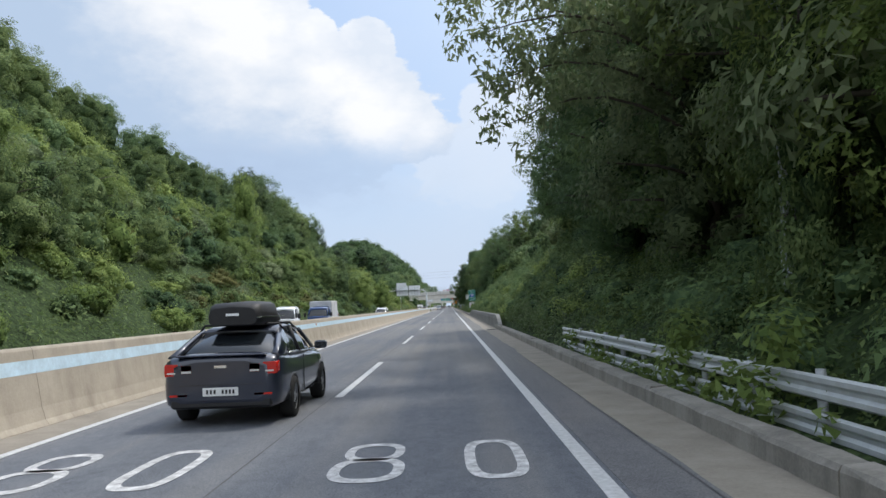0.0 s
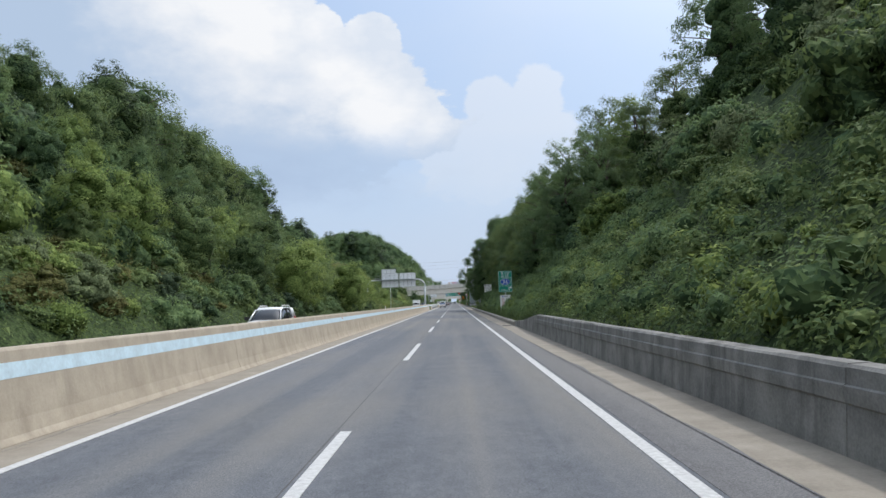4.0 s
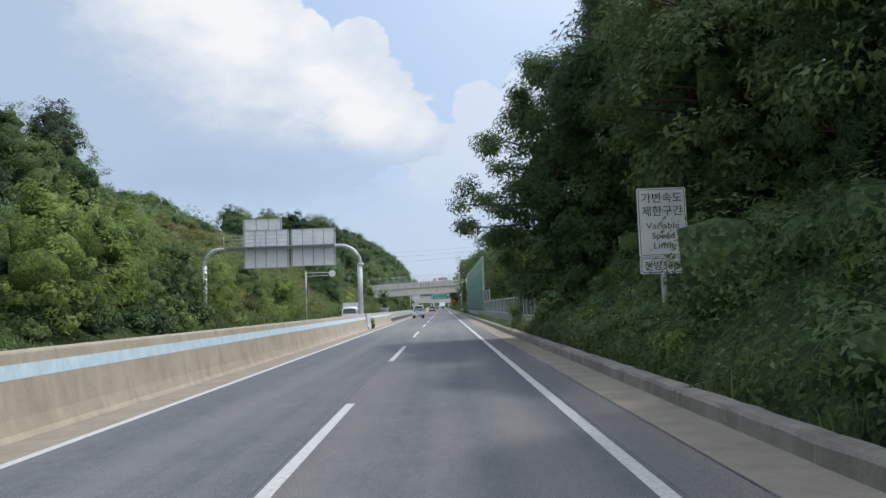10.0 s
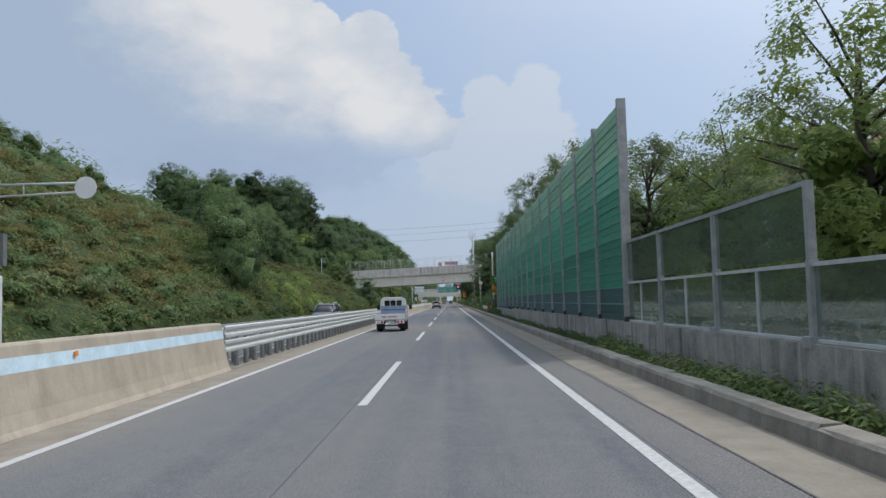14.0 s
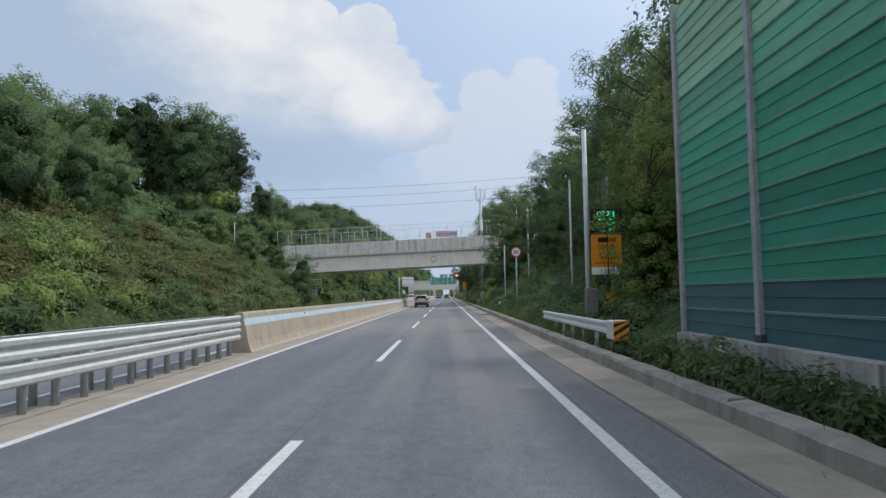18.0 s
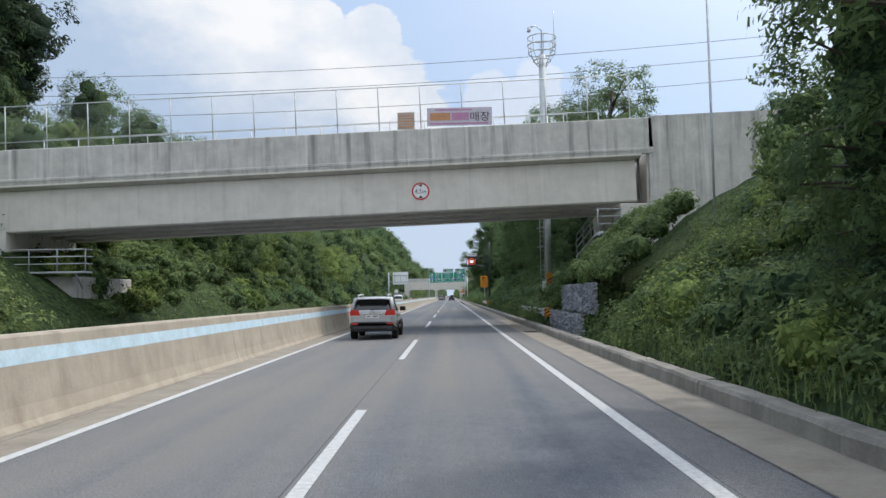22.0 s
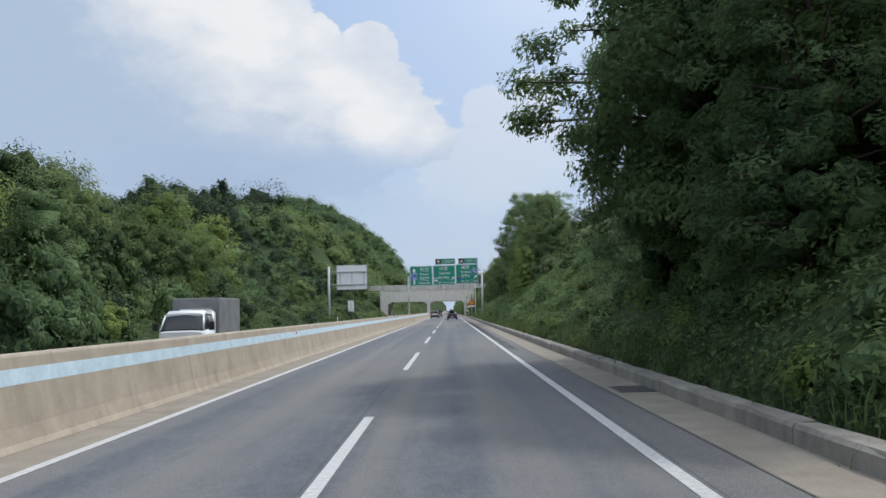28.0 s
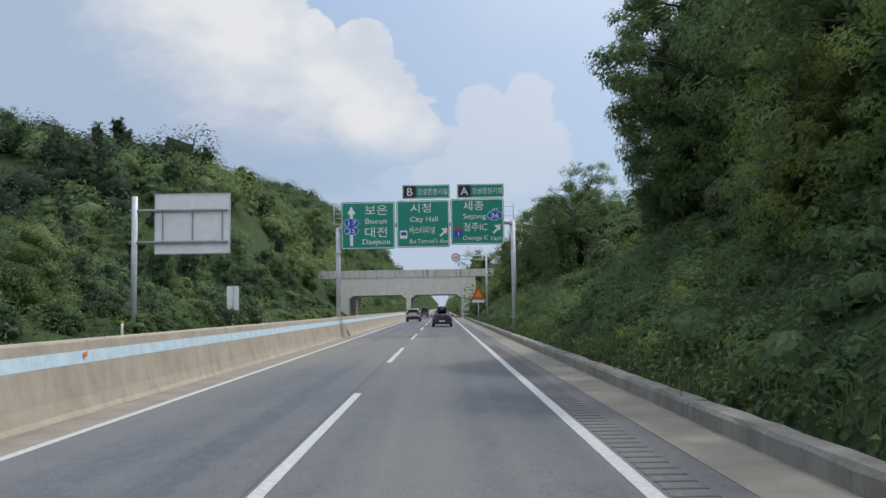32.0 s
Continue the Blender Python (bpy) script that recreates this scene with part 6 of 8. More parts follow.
# thin poles and small roadside markers
for x, y, h, r, words in ((5.35, 360.6, 7.6, 0.09, "tall thin grey lighting pole beside the message board"), (6.6, 372.0, 7.4, 0.05, "thin grey pole among the trees"), (7.9, 405.0, 9.5, 0.07, "grey pole among the trees"), (5.1, 397.5, 5.7, 0.05, "thin grey pole on the slope"),
                          (6.6, 19.3, 13.5, 0.13, "grey pole wrapped in tree foliage")):
    pole_ = thing("pole", x, y, 0, 0, words, "pole")
    part("shaft", tubes(([(0, 0, -0.3), (0, 0, h * 0.5), (0, 0, h)], r), sides=10), POLE if y > 100 else STEEL_DULL, pole_)
    part("sleeve", tubes(([(0, 0, 0), (0, 0, h * 0.22)], r * 1.35), sides=10), POLE if y > 100 else STEEL_DULL, pole_)
for x, y, z in ((4.62, 396.8, 0.9), (4.7, 573.5, 0.95), (4.5, 232.0, 0.8)):
    m = thing("marker_plate", x, y, z, 0, "small white marker plate with a blue foot in the creepers", "marker")
    part("plate", boxes((-0.16, 0.16, -0.01, 0.01, -0.08, 0.10)), SIGN_WHITE, m)
    part("strip", boxes((-0.16, 0.16, -0.012, 0.008, -0.13, -0.085)), SIGN_BLUE, m)
    part("post", tubes(([(0, 0.02, -1.2), (0, 0.02, 0.05)], 0.02)), POLE, m)
# weak emission stands in for the light these unlit lenses throw back
REFLECT_GLOW = glowing("amber reflector", (0.9, 0.25, 0.03), 0.05)
for y in (44.0, 122.0, 158.0, 196.0, 250.0, 274.0, 366.0, 398.0, 470.0, 505.0, 548.0, 602.0):
    r = thing("barrier_reflector", -6.0, y, 0.98, 0, "small amber reflector bracket on the barrier band", "reflector", "barrier reflectors")
    part("bracket", boxes((0.0, 0.06, -0.02, 0.02, -0.02, 0.02)), STEEL_DULL, r)
    part("lens", boxes((0.055, 0.075, -0.05, 0.05, -0.045, 0.045), bevel=0.01), REFLECT_GLOW, r)
for y in (30.0, 150.0, 392.0, 520.0, 560.0, 604.0):
    d_ = thing("delineator_post", -6.14, y, 1.225, 0, "thin white delineator stick on the barrier top", "delineator", "delineators")
    part("stick", tubes(([(0, 0, 0), (0, 0, 0.24)], 0.025), sides=6), SIGN_WHITE, d_)
    part("cap", tubes(([(0, 0, 0.24), (0, 0, 0.28)], 0.03), sides=6), SIGN_ORANGE, d_)


# ---------------------------------------------------------------- overbridge
bridge = thing("overbridge", 9.5, 445.5, 0, 0, "grey concrete overbridge with a stained parapet", "bridge", kind="structure")
bridge.matrix_basis = pose(9.5, 445.5, 0, 0, -1.93, 0)
L0, L1 = -33.2, 0.0


def across(profile, x0, x1):
    """A closed y-z profile drawn out along x."""
    bm = bmesh.new()
    a = [bm.verts.new((x0, y, z)) for y, z in profile]
    b = [bm.verts.new((x1, y, z)) for y, z in profile]
    n = len(profile)
    for k in range(n):
        bm.faces.new((a[k], a[(k + 1) % n], b[(k + 1) % n], b[k]))
    bm.faces.new(a[::-1]), bm.faces.new(b)
    bmesh.ops.recalc_face_normals(bm, faces=bm.faces)
    return bm


part("parapet", across([(0.0, 8.52), (0.02, 8.45), (0.30, 8.45), (0.30, 10.20), (0.27, 10.23), (0.08, 10.23), (0.05, 10.20), (0.05, 8.75), (0.0, 8.70)], L0 - 6, 0.6), CONC_RAIL, bridge)
part("parapet", across([(7.7, 8.45), (8.0, 8.45), (8.0, 10.2), (7.75, 10.2)], L0 - 6, 0.6), CONC_RAIL, bridge)
part("deck", across([(0.0, 8.36), (0.55, 8.20), (7.6, 8.20), (8.0, 8.36), (8.0, 8.45), (0.0, 8.45)], L0, L1), CONC_BRIDGE, bridge)
for k, y in enumerate((0.42, 2.55, 4.75, 6.95)):
    part("girder", across([(y, 6.22), (y + 0.06, 6.15), (y + 0.60, 6.15), (y + 0.66, 6.22), (y + 0.66, 6.75), (y + 0.45, 6.95), (y + 0.45, 8.2), (y, 8.2)], L0 + 0.2, L1 - 0.25), CONC_BRIDGE, bridge)
for x in (-28.0, -15.0, -8.2):
    part("diaphragm", boxes((x, x + 0.25, 0.9, 7.2, 6.6, 8.2)), CONC_BRIDGE, bridge)
part("joint_rib", boxes((-19.4, -18.9, 0.385, 0.43, 6.6, 8.15)), CONC_BRIDGE, bridge)
part("cap_line", boxes((L0 - 6, 0.5, -0.03, 0.02, 8.60, 8.72)), CONC_RAIL, bridge)
for x in (-0.1, L0 + 0.1):
    part("expansion_joint", boxes((x - 0.05, x + 0.05, 0.32, 0.44, 6.2, 8.45)), SEAM, bridge)
abut = thing("abutment", label="concrete abutment and wing wall of the bridge", category="abutment", kind="structure")
part("wing_wall", poly([(9.62, 3.6), (30, 9.2), (30, 11.0), (9.62, 10.30), (9.62, 8.4)], 445.55, 446.1), CONC_RAIL, abut)
part("seat", boxes((8.2, 11.0, 445.9, 453.2, 2.0, 6.05), bevel=0.03), CONC_BRIDGE, abut)
part("back_wall", boxes((9.55, 10.4, 445.9, 453.2, 6.0, 8.6)), CONC_BRIDGE, abut)
abut = thing("abutment", label="concrete abutment across the road half hidden by shrubs", category="abutment", kind="structure")
part("wing_wall", poly([(-23.6, 4.0), (-23.6, 9.1), (-44, 8.6), (-44, 7.2)], 445.55, 446.1), CONC_RAIL, abut)
part("seat", boxes((-24.8, -22.2, 445.9, 453.2, 2.0, 5.25), bevel=0.03), CONC_BRIDGE, abut)
part("back_wall", boxes((-24.6, -23.7, 445.9, 453.2, 5.2, 7.6)), CONC_BRIDGE, abut)
part("footing", boxes((-22.2, -18.9, 446.0, 453.2, 0.2, 2.9), bevel=0.03), CONC_RAIL, abut)
ledge_walk = thing("service_walkway", label="grey metal service walkway with handrails below the bridge end", category="walkway")
part("deck_plate", boxes((-22.1, -17.9, 445.2, 446.0, 3.05, 3.13)), POLE, ledge_walk)
for dz in (0.4, 0.75, 1.1):
    part("handrail", tubes(([(-22.1, 445.25, 3.1 + dz), (-17.9, 445.25, 3.1 + dz), (-17.9, 446.0, 3.1 + dz)], 0.028), sides=6), POLE, ledge_walk)
for k in range(4):
    part("rail_post", tubes(([(-22.05 + 1.38 * k, 445.25, 3.05), (-22.05 + 1.38 * k, 445.25, 4.22)], 0.035), sides=6), STEEL_DULL, ledge_walk)
for x in (-21.6, -18.4):
    part("bracket", tubes(([(x, 445.25, 3.05), (x, 446.05, 2.3)], 0.05), sides=6), STEEL_DULL, ledge_walk)

fence = thing("bridge_fence", 9.5, 445.5, 0, 0, "tall chain-link fence on the bridge parapet", "fence")
fence.matrix_basis = pose(9.5, 445.5, 0, 0, -1.93, 0)
post = tubes(([(0, 0.16, 10.2), (0, 0.16, 12.42)], 0.03), sides=6)
mesh = None
for k in range(17):
    p = part("post", post if mesh is None else mesh, POLE if mesh is None else None, fence)
    mesh = p.data
    p.location.x = -0.4 - 2.06 * k
part("top_rail", tubes(([(-33.4, 0.16, 12.42), (-0.4, 0.16, 12.42)], 0.025), sides=6), POLE, fence)
part("mid_rail", tubes(([(-33.4, 0.16, 10.62), (-3.5, 0.16, 10.62)], 0.02), ([(-3.5, 0.16, 10.2), (-3.5, 0.16, 10.62)], 0.02), sides=6), POLE, fence)
wires = []
for k in range(-14, 235):
    for sgn in (1, -1):
        x = -33.4 + 0.15 * k
        a, b = (x, 10.25), (x + sgn * 2.15, 12.40)
        if min(a[0], b[0]) < -33.4 or max(a[0], b[0]) > -0.4:
            continue
        wires.append([(a[0], 0.16, a[1]), (a[0] + 0.005, 0.16, a[1]), (b[0] + 0.005, 0.16, b[1]), (b[0], 0.16, b[1])])
part("wire_mesh", quads_mesh("wire_mesh", np.array(wires), POLE), None, fence)
back = thing("bridge_fence", 9.5, 453.4, 0, 0, "chain-link fence on the far side of the bridge", "fence")
back.matrix_basis = pose(9.5, 453.2, 0, 0, -1.93, 0)
for k in range(17):
    part("post", mesh, None, back).location.x = -0.4 - 2.06 * k
part("top_rail", tubes(([(-33.4, 0.16, 12.42), (-0.4, 0.16, 12.42)], 0.025), sides=6), POLE, back)

s = thing("height_sign", -1.62, 445.92, 6.82, 0, "round 4.5m height limit sign with a red rim", "road sign")
d_ = part("sign_panel", disc(0, 0, 0.44, -0.03, 0.0), SIGN_RED, s)
part("field", disc(0, 0, 0.365, -0.038, -0.029), SIGN_WHITE, d_)
letters("4.5m", 0.30, SIGN_BLACK, d_, 0, -0.11, -0.042, 0.55)
for sgn in (1, -1):
    part("pointer", poly([(-0.11, sgn * 0.34), (0.11, sgn * 0.34), (0, sgn * 0.20)], -0.042, -0.037), SIGN_BLACK, d_)
ban = thing("banner", 0.36, 445.60, 9.95, -1.0, "white and lilac sales banner tied to the bridge fence", "banner")
BANNER = plain("banner cloth", (0.62, 0.58, 0.66), 0.8, 0, 0.08, 3)
PINK = plain("pink print", (0.55, 0.28, 0.45), 0.8, 0, 0.1, 3)
ORANGE_PRINT = plain("orange print", (0.60, 0.30, 0.16), 0.8, 0, 0.1, 3)
part("cloth", boxes((-1.6, 1.6, -0.02, 0.0, 0.05, 0.95)), BANNER, ban)
letters("매장", 0.52, SIGN_BLACK, ban, 1.0, 0.30, -0.03, 0.95)
part("print_bar", boxes((-1.45, -0.45, -0.026, -0.019, 0.32, 0.70)), ORANGE_PRINT, ban)
part("print_bar", boxes((-0.38, 0.45, -0.026, -0.019, 0.32, 0.70)), PINK, ban)
part("print_bar", boxes((-1.45, 1.4, -0.026, -0.019, 0.12, 0.20)), PINK, ban)
part("print_bar", boxes((-1.2, 0.6, -0.026, -0.019, 0.80, 0.88)), PINK, ban)
note = thing("notice_sheet", -2.28, 445.60, 9.85, 0, "small faded notice tied to the bridge fence", "notice")
part("sheet", boxes((-0.42, 0.42, -0.02, 0.0, 0.0, 0.85)), plain("faded notice", (0.50, 0.42, 0.36), 0.8, 0, 0.15, 4), note)
for k in range(5):
    part("print_bar", boxes((-0.34, 0.34, -0.026, -0.019, 0.1 + 0.14 * k, 0.15 + 0.14 * k)), ORANGE_PRINT, note)

tower = thing("camera_mast", 5.9, 457.0, 0, 0, "grey camera mast with a round service basket", "mast")
part("shaft", tubes(([(0, 0, 8), (0, 0, 17.0)], 0.22), sides=12), POLE, tower)
for z, r in ((16.6, 0.55), (17.1, 0.85), (17.6, 0.9), (18.1, 0.9)):
    part("hoop", tubes(([(r * math.cos(a), r * math.sin(a), z) for a in (2 * math.pi * k / 20 for k in range(21))], 0.035), sides=6), POLE, tower)
for k in range(8):
    a = 2 * math.pi * k / 8
    part("stay", tubes(([(0.25 * math.cos(a), 0.25 * math.sin(a), 16.2), (0.85 * math.cos(a), 0.85 * math.sin(a), 17.1), (0.9 * math.cos(a), 0.9 * math.sin(a), 18.1)], 0.025), sides=5), POLE, tower)
part("aerial", tubes(([(0.8, 0, 17.5), (0.8, 0, 19.9)], 0.025), sides=5), POLE, tower)
part("camera_arm", tubes(([(0, 0, 17.0), (0, 0, 18.6), (-0.4, 0, 18.9), (-0.8, 0, 18.8)], 0.05), ([(-0.8, 0, 18.8), (-0.8, 0, 18.5)], 0.12)), POLE, tower)
lines_ = thing("power_lines", 0, 475, 0, 0, "thin power lines strung across the road", "cable")
for z, y in ((21.9, 0), (20.4, 0.6), (18.6, 1.2)):
    part("cable", tubes(([(x, y, z + 0.024 * x + 0.0007 * (x + 15) ** 2) for x in range(-75, 46, 6)], 0.022), sides=5), SEAM, lines_)
for x in (-75, 45):
    part("mast", tubes(([(x, 0.6, 4), (x, 0.6, 27)], 0.18), sides=8), POLE, lines_)
for x, y, h in ((-29.6, 442.3, 12.3), (9.8, 437.0, 13.6)):
    p = thing("pole", x, y, 0, 0, "thin pale pole near the bridge end", "pole")
    part("shaft", tubes(([(0, 0, 4), (0, 0, h)], 0.05), sides=8), POLE, p)
    part("cap", tubes(([(0, 0, h), (0, 0, h + 0.06)], 0.07), sides=8), POLE, p)

stairs = thing("service_stairs", label="grey metal service walkway with bent handrails beside the abutment", category="stairs")


def walk_z(y):
    return 4.64 - 0.13 * (y - 446.4) if y > 446.4 else 4.64


part("landing", boxes((7.05, 8.25, 445.6, 446.4, 4.56, 4.66)), POLE, stairs)
for k in range(14):
    y = 446.42 + 0.42 * k
    part("tread", boxes((7.10, 8.15, y, y + 0.38, walk_z(y) - 0.06, walk_z(y) - 0.02)), STEEL_DULL, stairs)
for x in (7.05, 8.2):
    part("stringer", tubes(([(x, 445.6, 4.54), (x, 446.4, 4.54), (x, 452.3, walk_z(452.3) - 0.10)], 0.075), sides=6), POLE, stairs)
    for dz in (0.42, 0.78, 1.14):
        part("handrail", tubes(([(x, 445.62, 4.62 + dz), (x, 446.4, 4.66 + dz), (x, 452.3, walk_z(452.3) + dz)], 0.026), sides=6), POLE, stairs)
    for y in (445.65, 447.6, 449.9, 452.2):
        z = walk_z(y)
        part("rail_post", tubes(([(x, y, z - 0.1), (x - 0.05, y, z + 0.6), (x, y, z + 1.16)], 0.04), sides=6), STEEL_DULL, stairs)
for dz in (0.42, 0.78, 1.14):
    part("handrail", tubes(([(7.05, 445.62, 4.62 + dz), (8.2, 445.62, 4.62 + dz)], 0.026), sides=6), POLE, stairs)
for y in (447.4, 449.8, 452.1):
    part("splayed_leg", extruded([(7.0, 1.6), (7.02, walk_z(y) - 0.15), (7.16, walk_z(y) - 0.15), (7.5, 1.6)], y - 0.1, y + 0.1), CONC_RAIL, stairs)

# gabions of broken grey stone
STONE = concrete_mat("broken grey stone", (0.15, 0.157, 0.18), (0.37, 0.385, 0.425), 0.2, False)
gab = thing("gabion_wall", label="two tiers of wire gabions filled with broken grey stone", category="gabion", kind="structure")
stone_meshes = []
for k in range(12):
    bm = bmesh.new()
    for _ in range(11):
        d = Vector(rng.normal(size=3)).normalized()
        bm.verts.new((d.x * 0.5, max(-0.46, min(0.46, d.y * 0.72)), max(-0.45, min(0.45, d.z * 0.70))))
    bmesh.ops.convex_hull(bm, input=bm.verts[:])
    bmesh.ops.delete(bm, geom=[v for v in bm.verts if not v.link_faces], context="VERTS")
    me = bpy.data.meshes.new("stone")
    bm.to_mesh(me)
    bm.free()
    me.materials.append(STONE)
    stone_meshes.append(me)
count, rest = 0, []
for x, z0, z1, y0, y1 in ((4.66, 0.0, 0.88, 436.7, 445.5), (5.12, 0.88, 2.05, 436.4, 444.8)):
    y = y0
    while y < y1:
        z, w = z0, float(rng.uniform(0.13, 0.25))
        while z < z1 - 0.04:
            h = min(float(rng.uniform(0.08, 0.18)), z1 - z)
            m = Matrix.LocRotScale((x + rng.uniform(0, 0.06), y + w / 2 + rng.uniform(-0.07, 0.07), z + h / 2), Euler((rng.uniform(-0.35, 0.35), rng.uniform(-0.3, 0.3), rng.uniform(-0.3, 0.3))), (0.26, w * rng.uniform(0.95, 1.5), h * 1.3))
            me = stone_meshes[int(rng.integers(12))]
            if count < 300 and y < 443:
                part("stone", me, None, gab).matrix_basis = m
                count += 1
            else:
                rest.append((me, m))
            z += h * 0.94
        y += w * 0.92
vs, fs = [], []
for me, m in rest:
    o = len(vs)
    vs += [tuple(m @ v.co) for v in me.vertices]
    fs += [tuple(o + i for i in p.vertices) for p in me.polygons]
tagged(part("stones", mesh_from("stones", vs, fs, STONE), None, gab), kind="stuff")
part("core", boxes((4.74, 5.6, 436.7, 445.5, -0.2, 0.84), (5.2, 6.2, 436.4, 444.8, 0.8, 2.0)), SOIL, gab)
WIRE = plain("galvanised wire", (0.30, 0.31, 0.32), 0.5, 0.5, 0.1, 5)
wq = []
for x, z0, z1, y0, y1 in ((4.50, 0.0, 0.89, 436.7, 445.5), (4.96, 0.89, 2.06, 436.4, 444.8)):
    for k in range(int((y1 - y0) / 0.5) + 1):
        y = y0 + 0.5 * k
        wd = 0.014 if k % 4 == 0 else 0.004
        wq.append([(x, y, z0), (x, y + wd, z0), (x, y + wd, z1), (x, y, z1)])
    for z in (z0, z1 - 0.012):
        wq.append([(x, y0, z), (x, y1, z), (x, y1, z + 0.012), (x, y0, z + 0.012)])
part("wire_mesh", quads_mesh("wire_mesh", np.array(wq), WIRE), None, gab)

# ---------------------------------------------------------------- far box bridge
b2 = thing("box_bridge", 0, 736, 0, 0, "pale concrete box bridge with two openings far ahead", "bridge", kind="structure")
part("deck", boxes((-19.5, 6.5, 0, 14, 4.3, 8.2)), CONC_BRIDGE, b2)
part("parapet", boxes((-24, 10, -0.15, 0.25, 7.6, 9.0)), CONC_RAIL, b2)
part("pier", boxes((-6.55, -5.7, 0, 14, -0.2, 4.3)), CONC_BRIDGE, b2)
part("side_wall", boxes((3.75, 6.5, 0, 14, -0.2, 4.3)), CONC_BRIDGE, b2)
part("side_wall", boxes((-19.5, -17.3, 0, 14, -0.2, 4.3)), CONC_BRIDGE, b2)
for x0, s_ in ((-16.9, 1), (-7.0, -1), (-5.2, 1), (3.3, -1)):
    part("haunch", poly([(x0 - 0.45 * s_, 4.3), (x0 + 0.5 * s_, 4.3), (x0 - 0.45 * s_, 3.6)], 0, 14), CONC_BRIDGE, b2)
tagged(b2, kind="structure")

# ---------------------------------------------------------------- screen wall and noise wall
base_wall = thing("base_wall", label="stained concrete base wall under the screens", category="wall", kind="structure")
CONC_STAIN = concrete_mat("stained wall concrete", (0.17, 0.17, 0.16), (0.46, 0.45, 0.42), 0.95)
for k in range(16):
    if 224 + 7.76 * k < 231:
        continue
    part("wall_section", boxes((4.88, 5.16, 224 + 8 * k * 0.97 + 0.01, 224 + 8 * (k + 1) * 0.97 - 0.01, -0.3, 0.93 if k < 13 else 0.80)), CONC_STAIN, base_wall)


def clear_mat(name, tint, gloss):
    m, t, b = material(name, 0.05)
    tr = t.nodes.new("ShaderNodeBsdfTransparent")
    tr.inputs[0].default_value = (*tint, 1)
    gl = t.nodes.new("ShaderNodeBsdfGlossy")
    gl.inputs[1].default_value = 0.06
    df = nd(t, "ShaderNodeBsdfDiffuse", Color=(0.25, 0.30, 0.29, 1))
    m1, m2 = t.nodes.new("ShaderNodeMixShader"), t.nodes.new("ShaderNodeMixShader")
    dirt = calc(t, "MULTIPLY", tex(t, 2.0, 5), 0.30)
    t.links.new(dirt, m1.inputs[0])
    t.links.new(tr.outputs[0], m1.inputs[1]), t.links.new(df.outputs[0], m1.inputs[2])
    m2.inputs[0].default_value = gloss
    t.links.new(m1.outputs[0], m2.inputs[1]), t.links.new(gl.outputs[0], m2.inputs[2])
    t.links.new(m2.outputs[0], t.nodes["Material Output"].inputs[0])
    return m


SCREEN = clear_mat("dusty clear screen", (0.70, 0.78, 0.76), 0.16)
screen = thing("screen_fence", label="transparent roadside screen in grey steel posts", category="screen fence")
pane_m = post_m = mull_m = None
for k in range(2, 15):
    y = 225.4 + 3.95 * k
    top = 2.05 if y < 272 else 3.2
    p = part("post", boxes((4.93, 5.07, -0.06, 0.06, 0.86, 2.10), (4.86, 5.14, -0.14, 0.14, 0.86, 1.02)) if post_m is None else post_m, STEEL_DULL if post_m is None else None, screen)
    post_m = p.data
    p.location.y = y
    if top > 3:
        p.scale.z, p.location.z = 1.0, 0
        part("post_extension", boxes((4.94, 5.06, y - 0.05, y + 0.05, 2.08, 3.22)), STEEL_DULL, screen)
        part("pane", boxes((4.995, 5.005, y + 0.08, y + 3.87, 2.12, 3.15)), SCREEN, screen)
        part("rail", boxes((4.96, 5.04, y + 0.06, y + 3.89, 3.15, 3.22)), STEEL_DULL, screen)
    p = part("mullion", boxes((4.97, 5.03, -0.03, 0.03, 0.95, 2.0)) if mull_m is None else mull_m, POLE if mull_m is None else None, screen)
    mull_m = p.data
    p.location.y = y + 1.97
    for a in (0.07, 2.01):
        p = part("pane", boxes((4.995, 5.005, 0, 1.87, 0.99, 2.0)) if pane_m is None else pane_m, SCREEN if pane_m is None else None, screen)
        pane_m = p.data
        p.location.y = y + a
    part("rail", boxes((4.96, 5.04, y + 0.06, y + 3.89, 2.0, 2.06)), POLE, screen)
    part("rail", boxes((4.96, 5.04, y + 0.06, y + 3.89, 0.94, 0.99)), POLE, screen)


def panel_green(name, c):
    m, t, b = material(name, 0.55, 0.0, 0.3)
    run = tex(t, 1.6, 5, 0.6, (1, 0.5, 3))
    per = t.nodes.new("ShaderNodeObjectInfo").outputs["Random"]
    v = calc(t, "ADD", calc(t, "MULTIPLY", run, 0.7), calc(t, "MULTIPLY", per, 0.3))
    t.links.new(ramp(t, v, [(0.3, tuple(x * 0.8 for x in c)), (0.7, tuple(x * 1.2 for x in c))]), b.inputs["Base Color"])
    return m


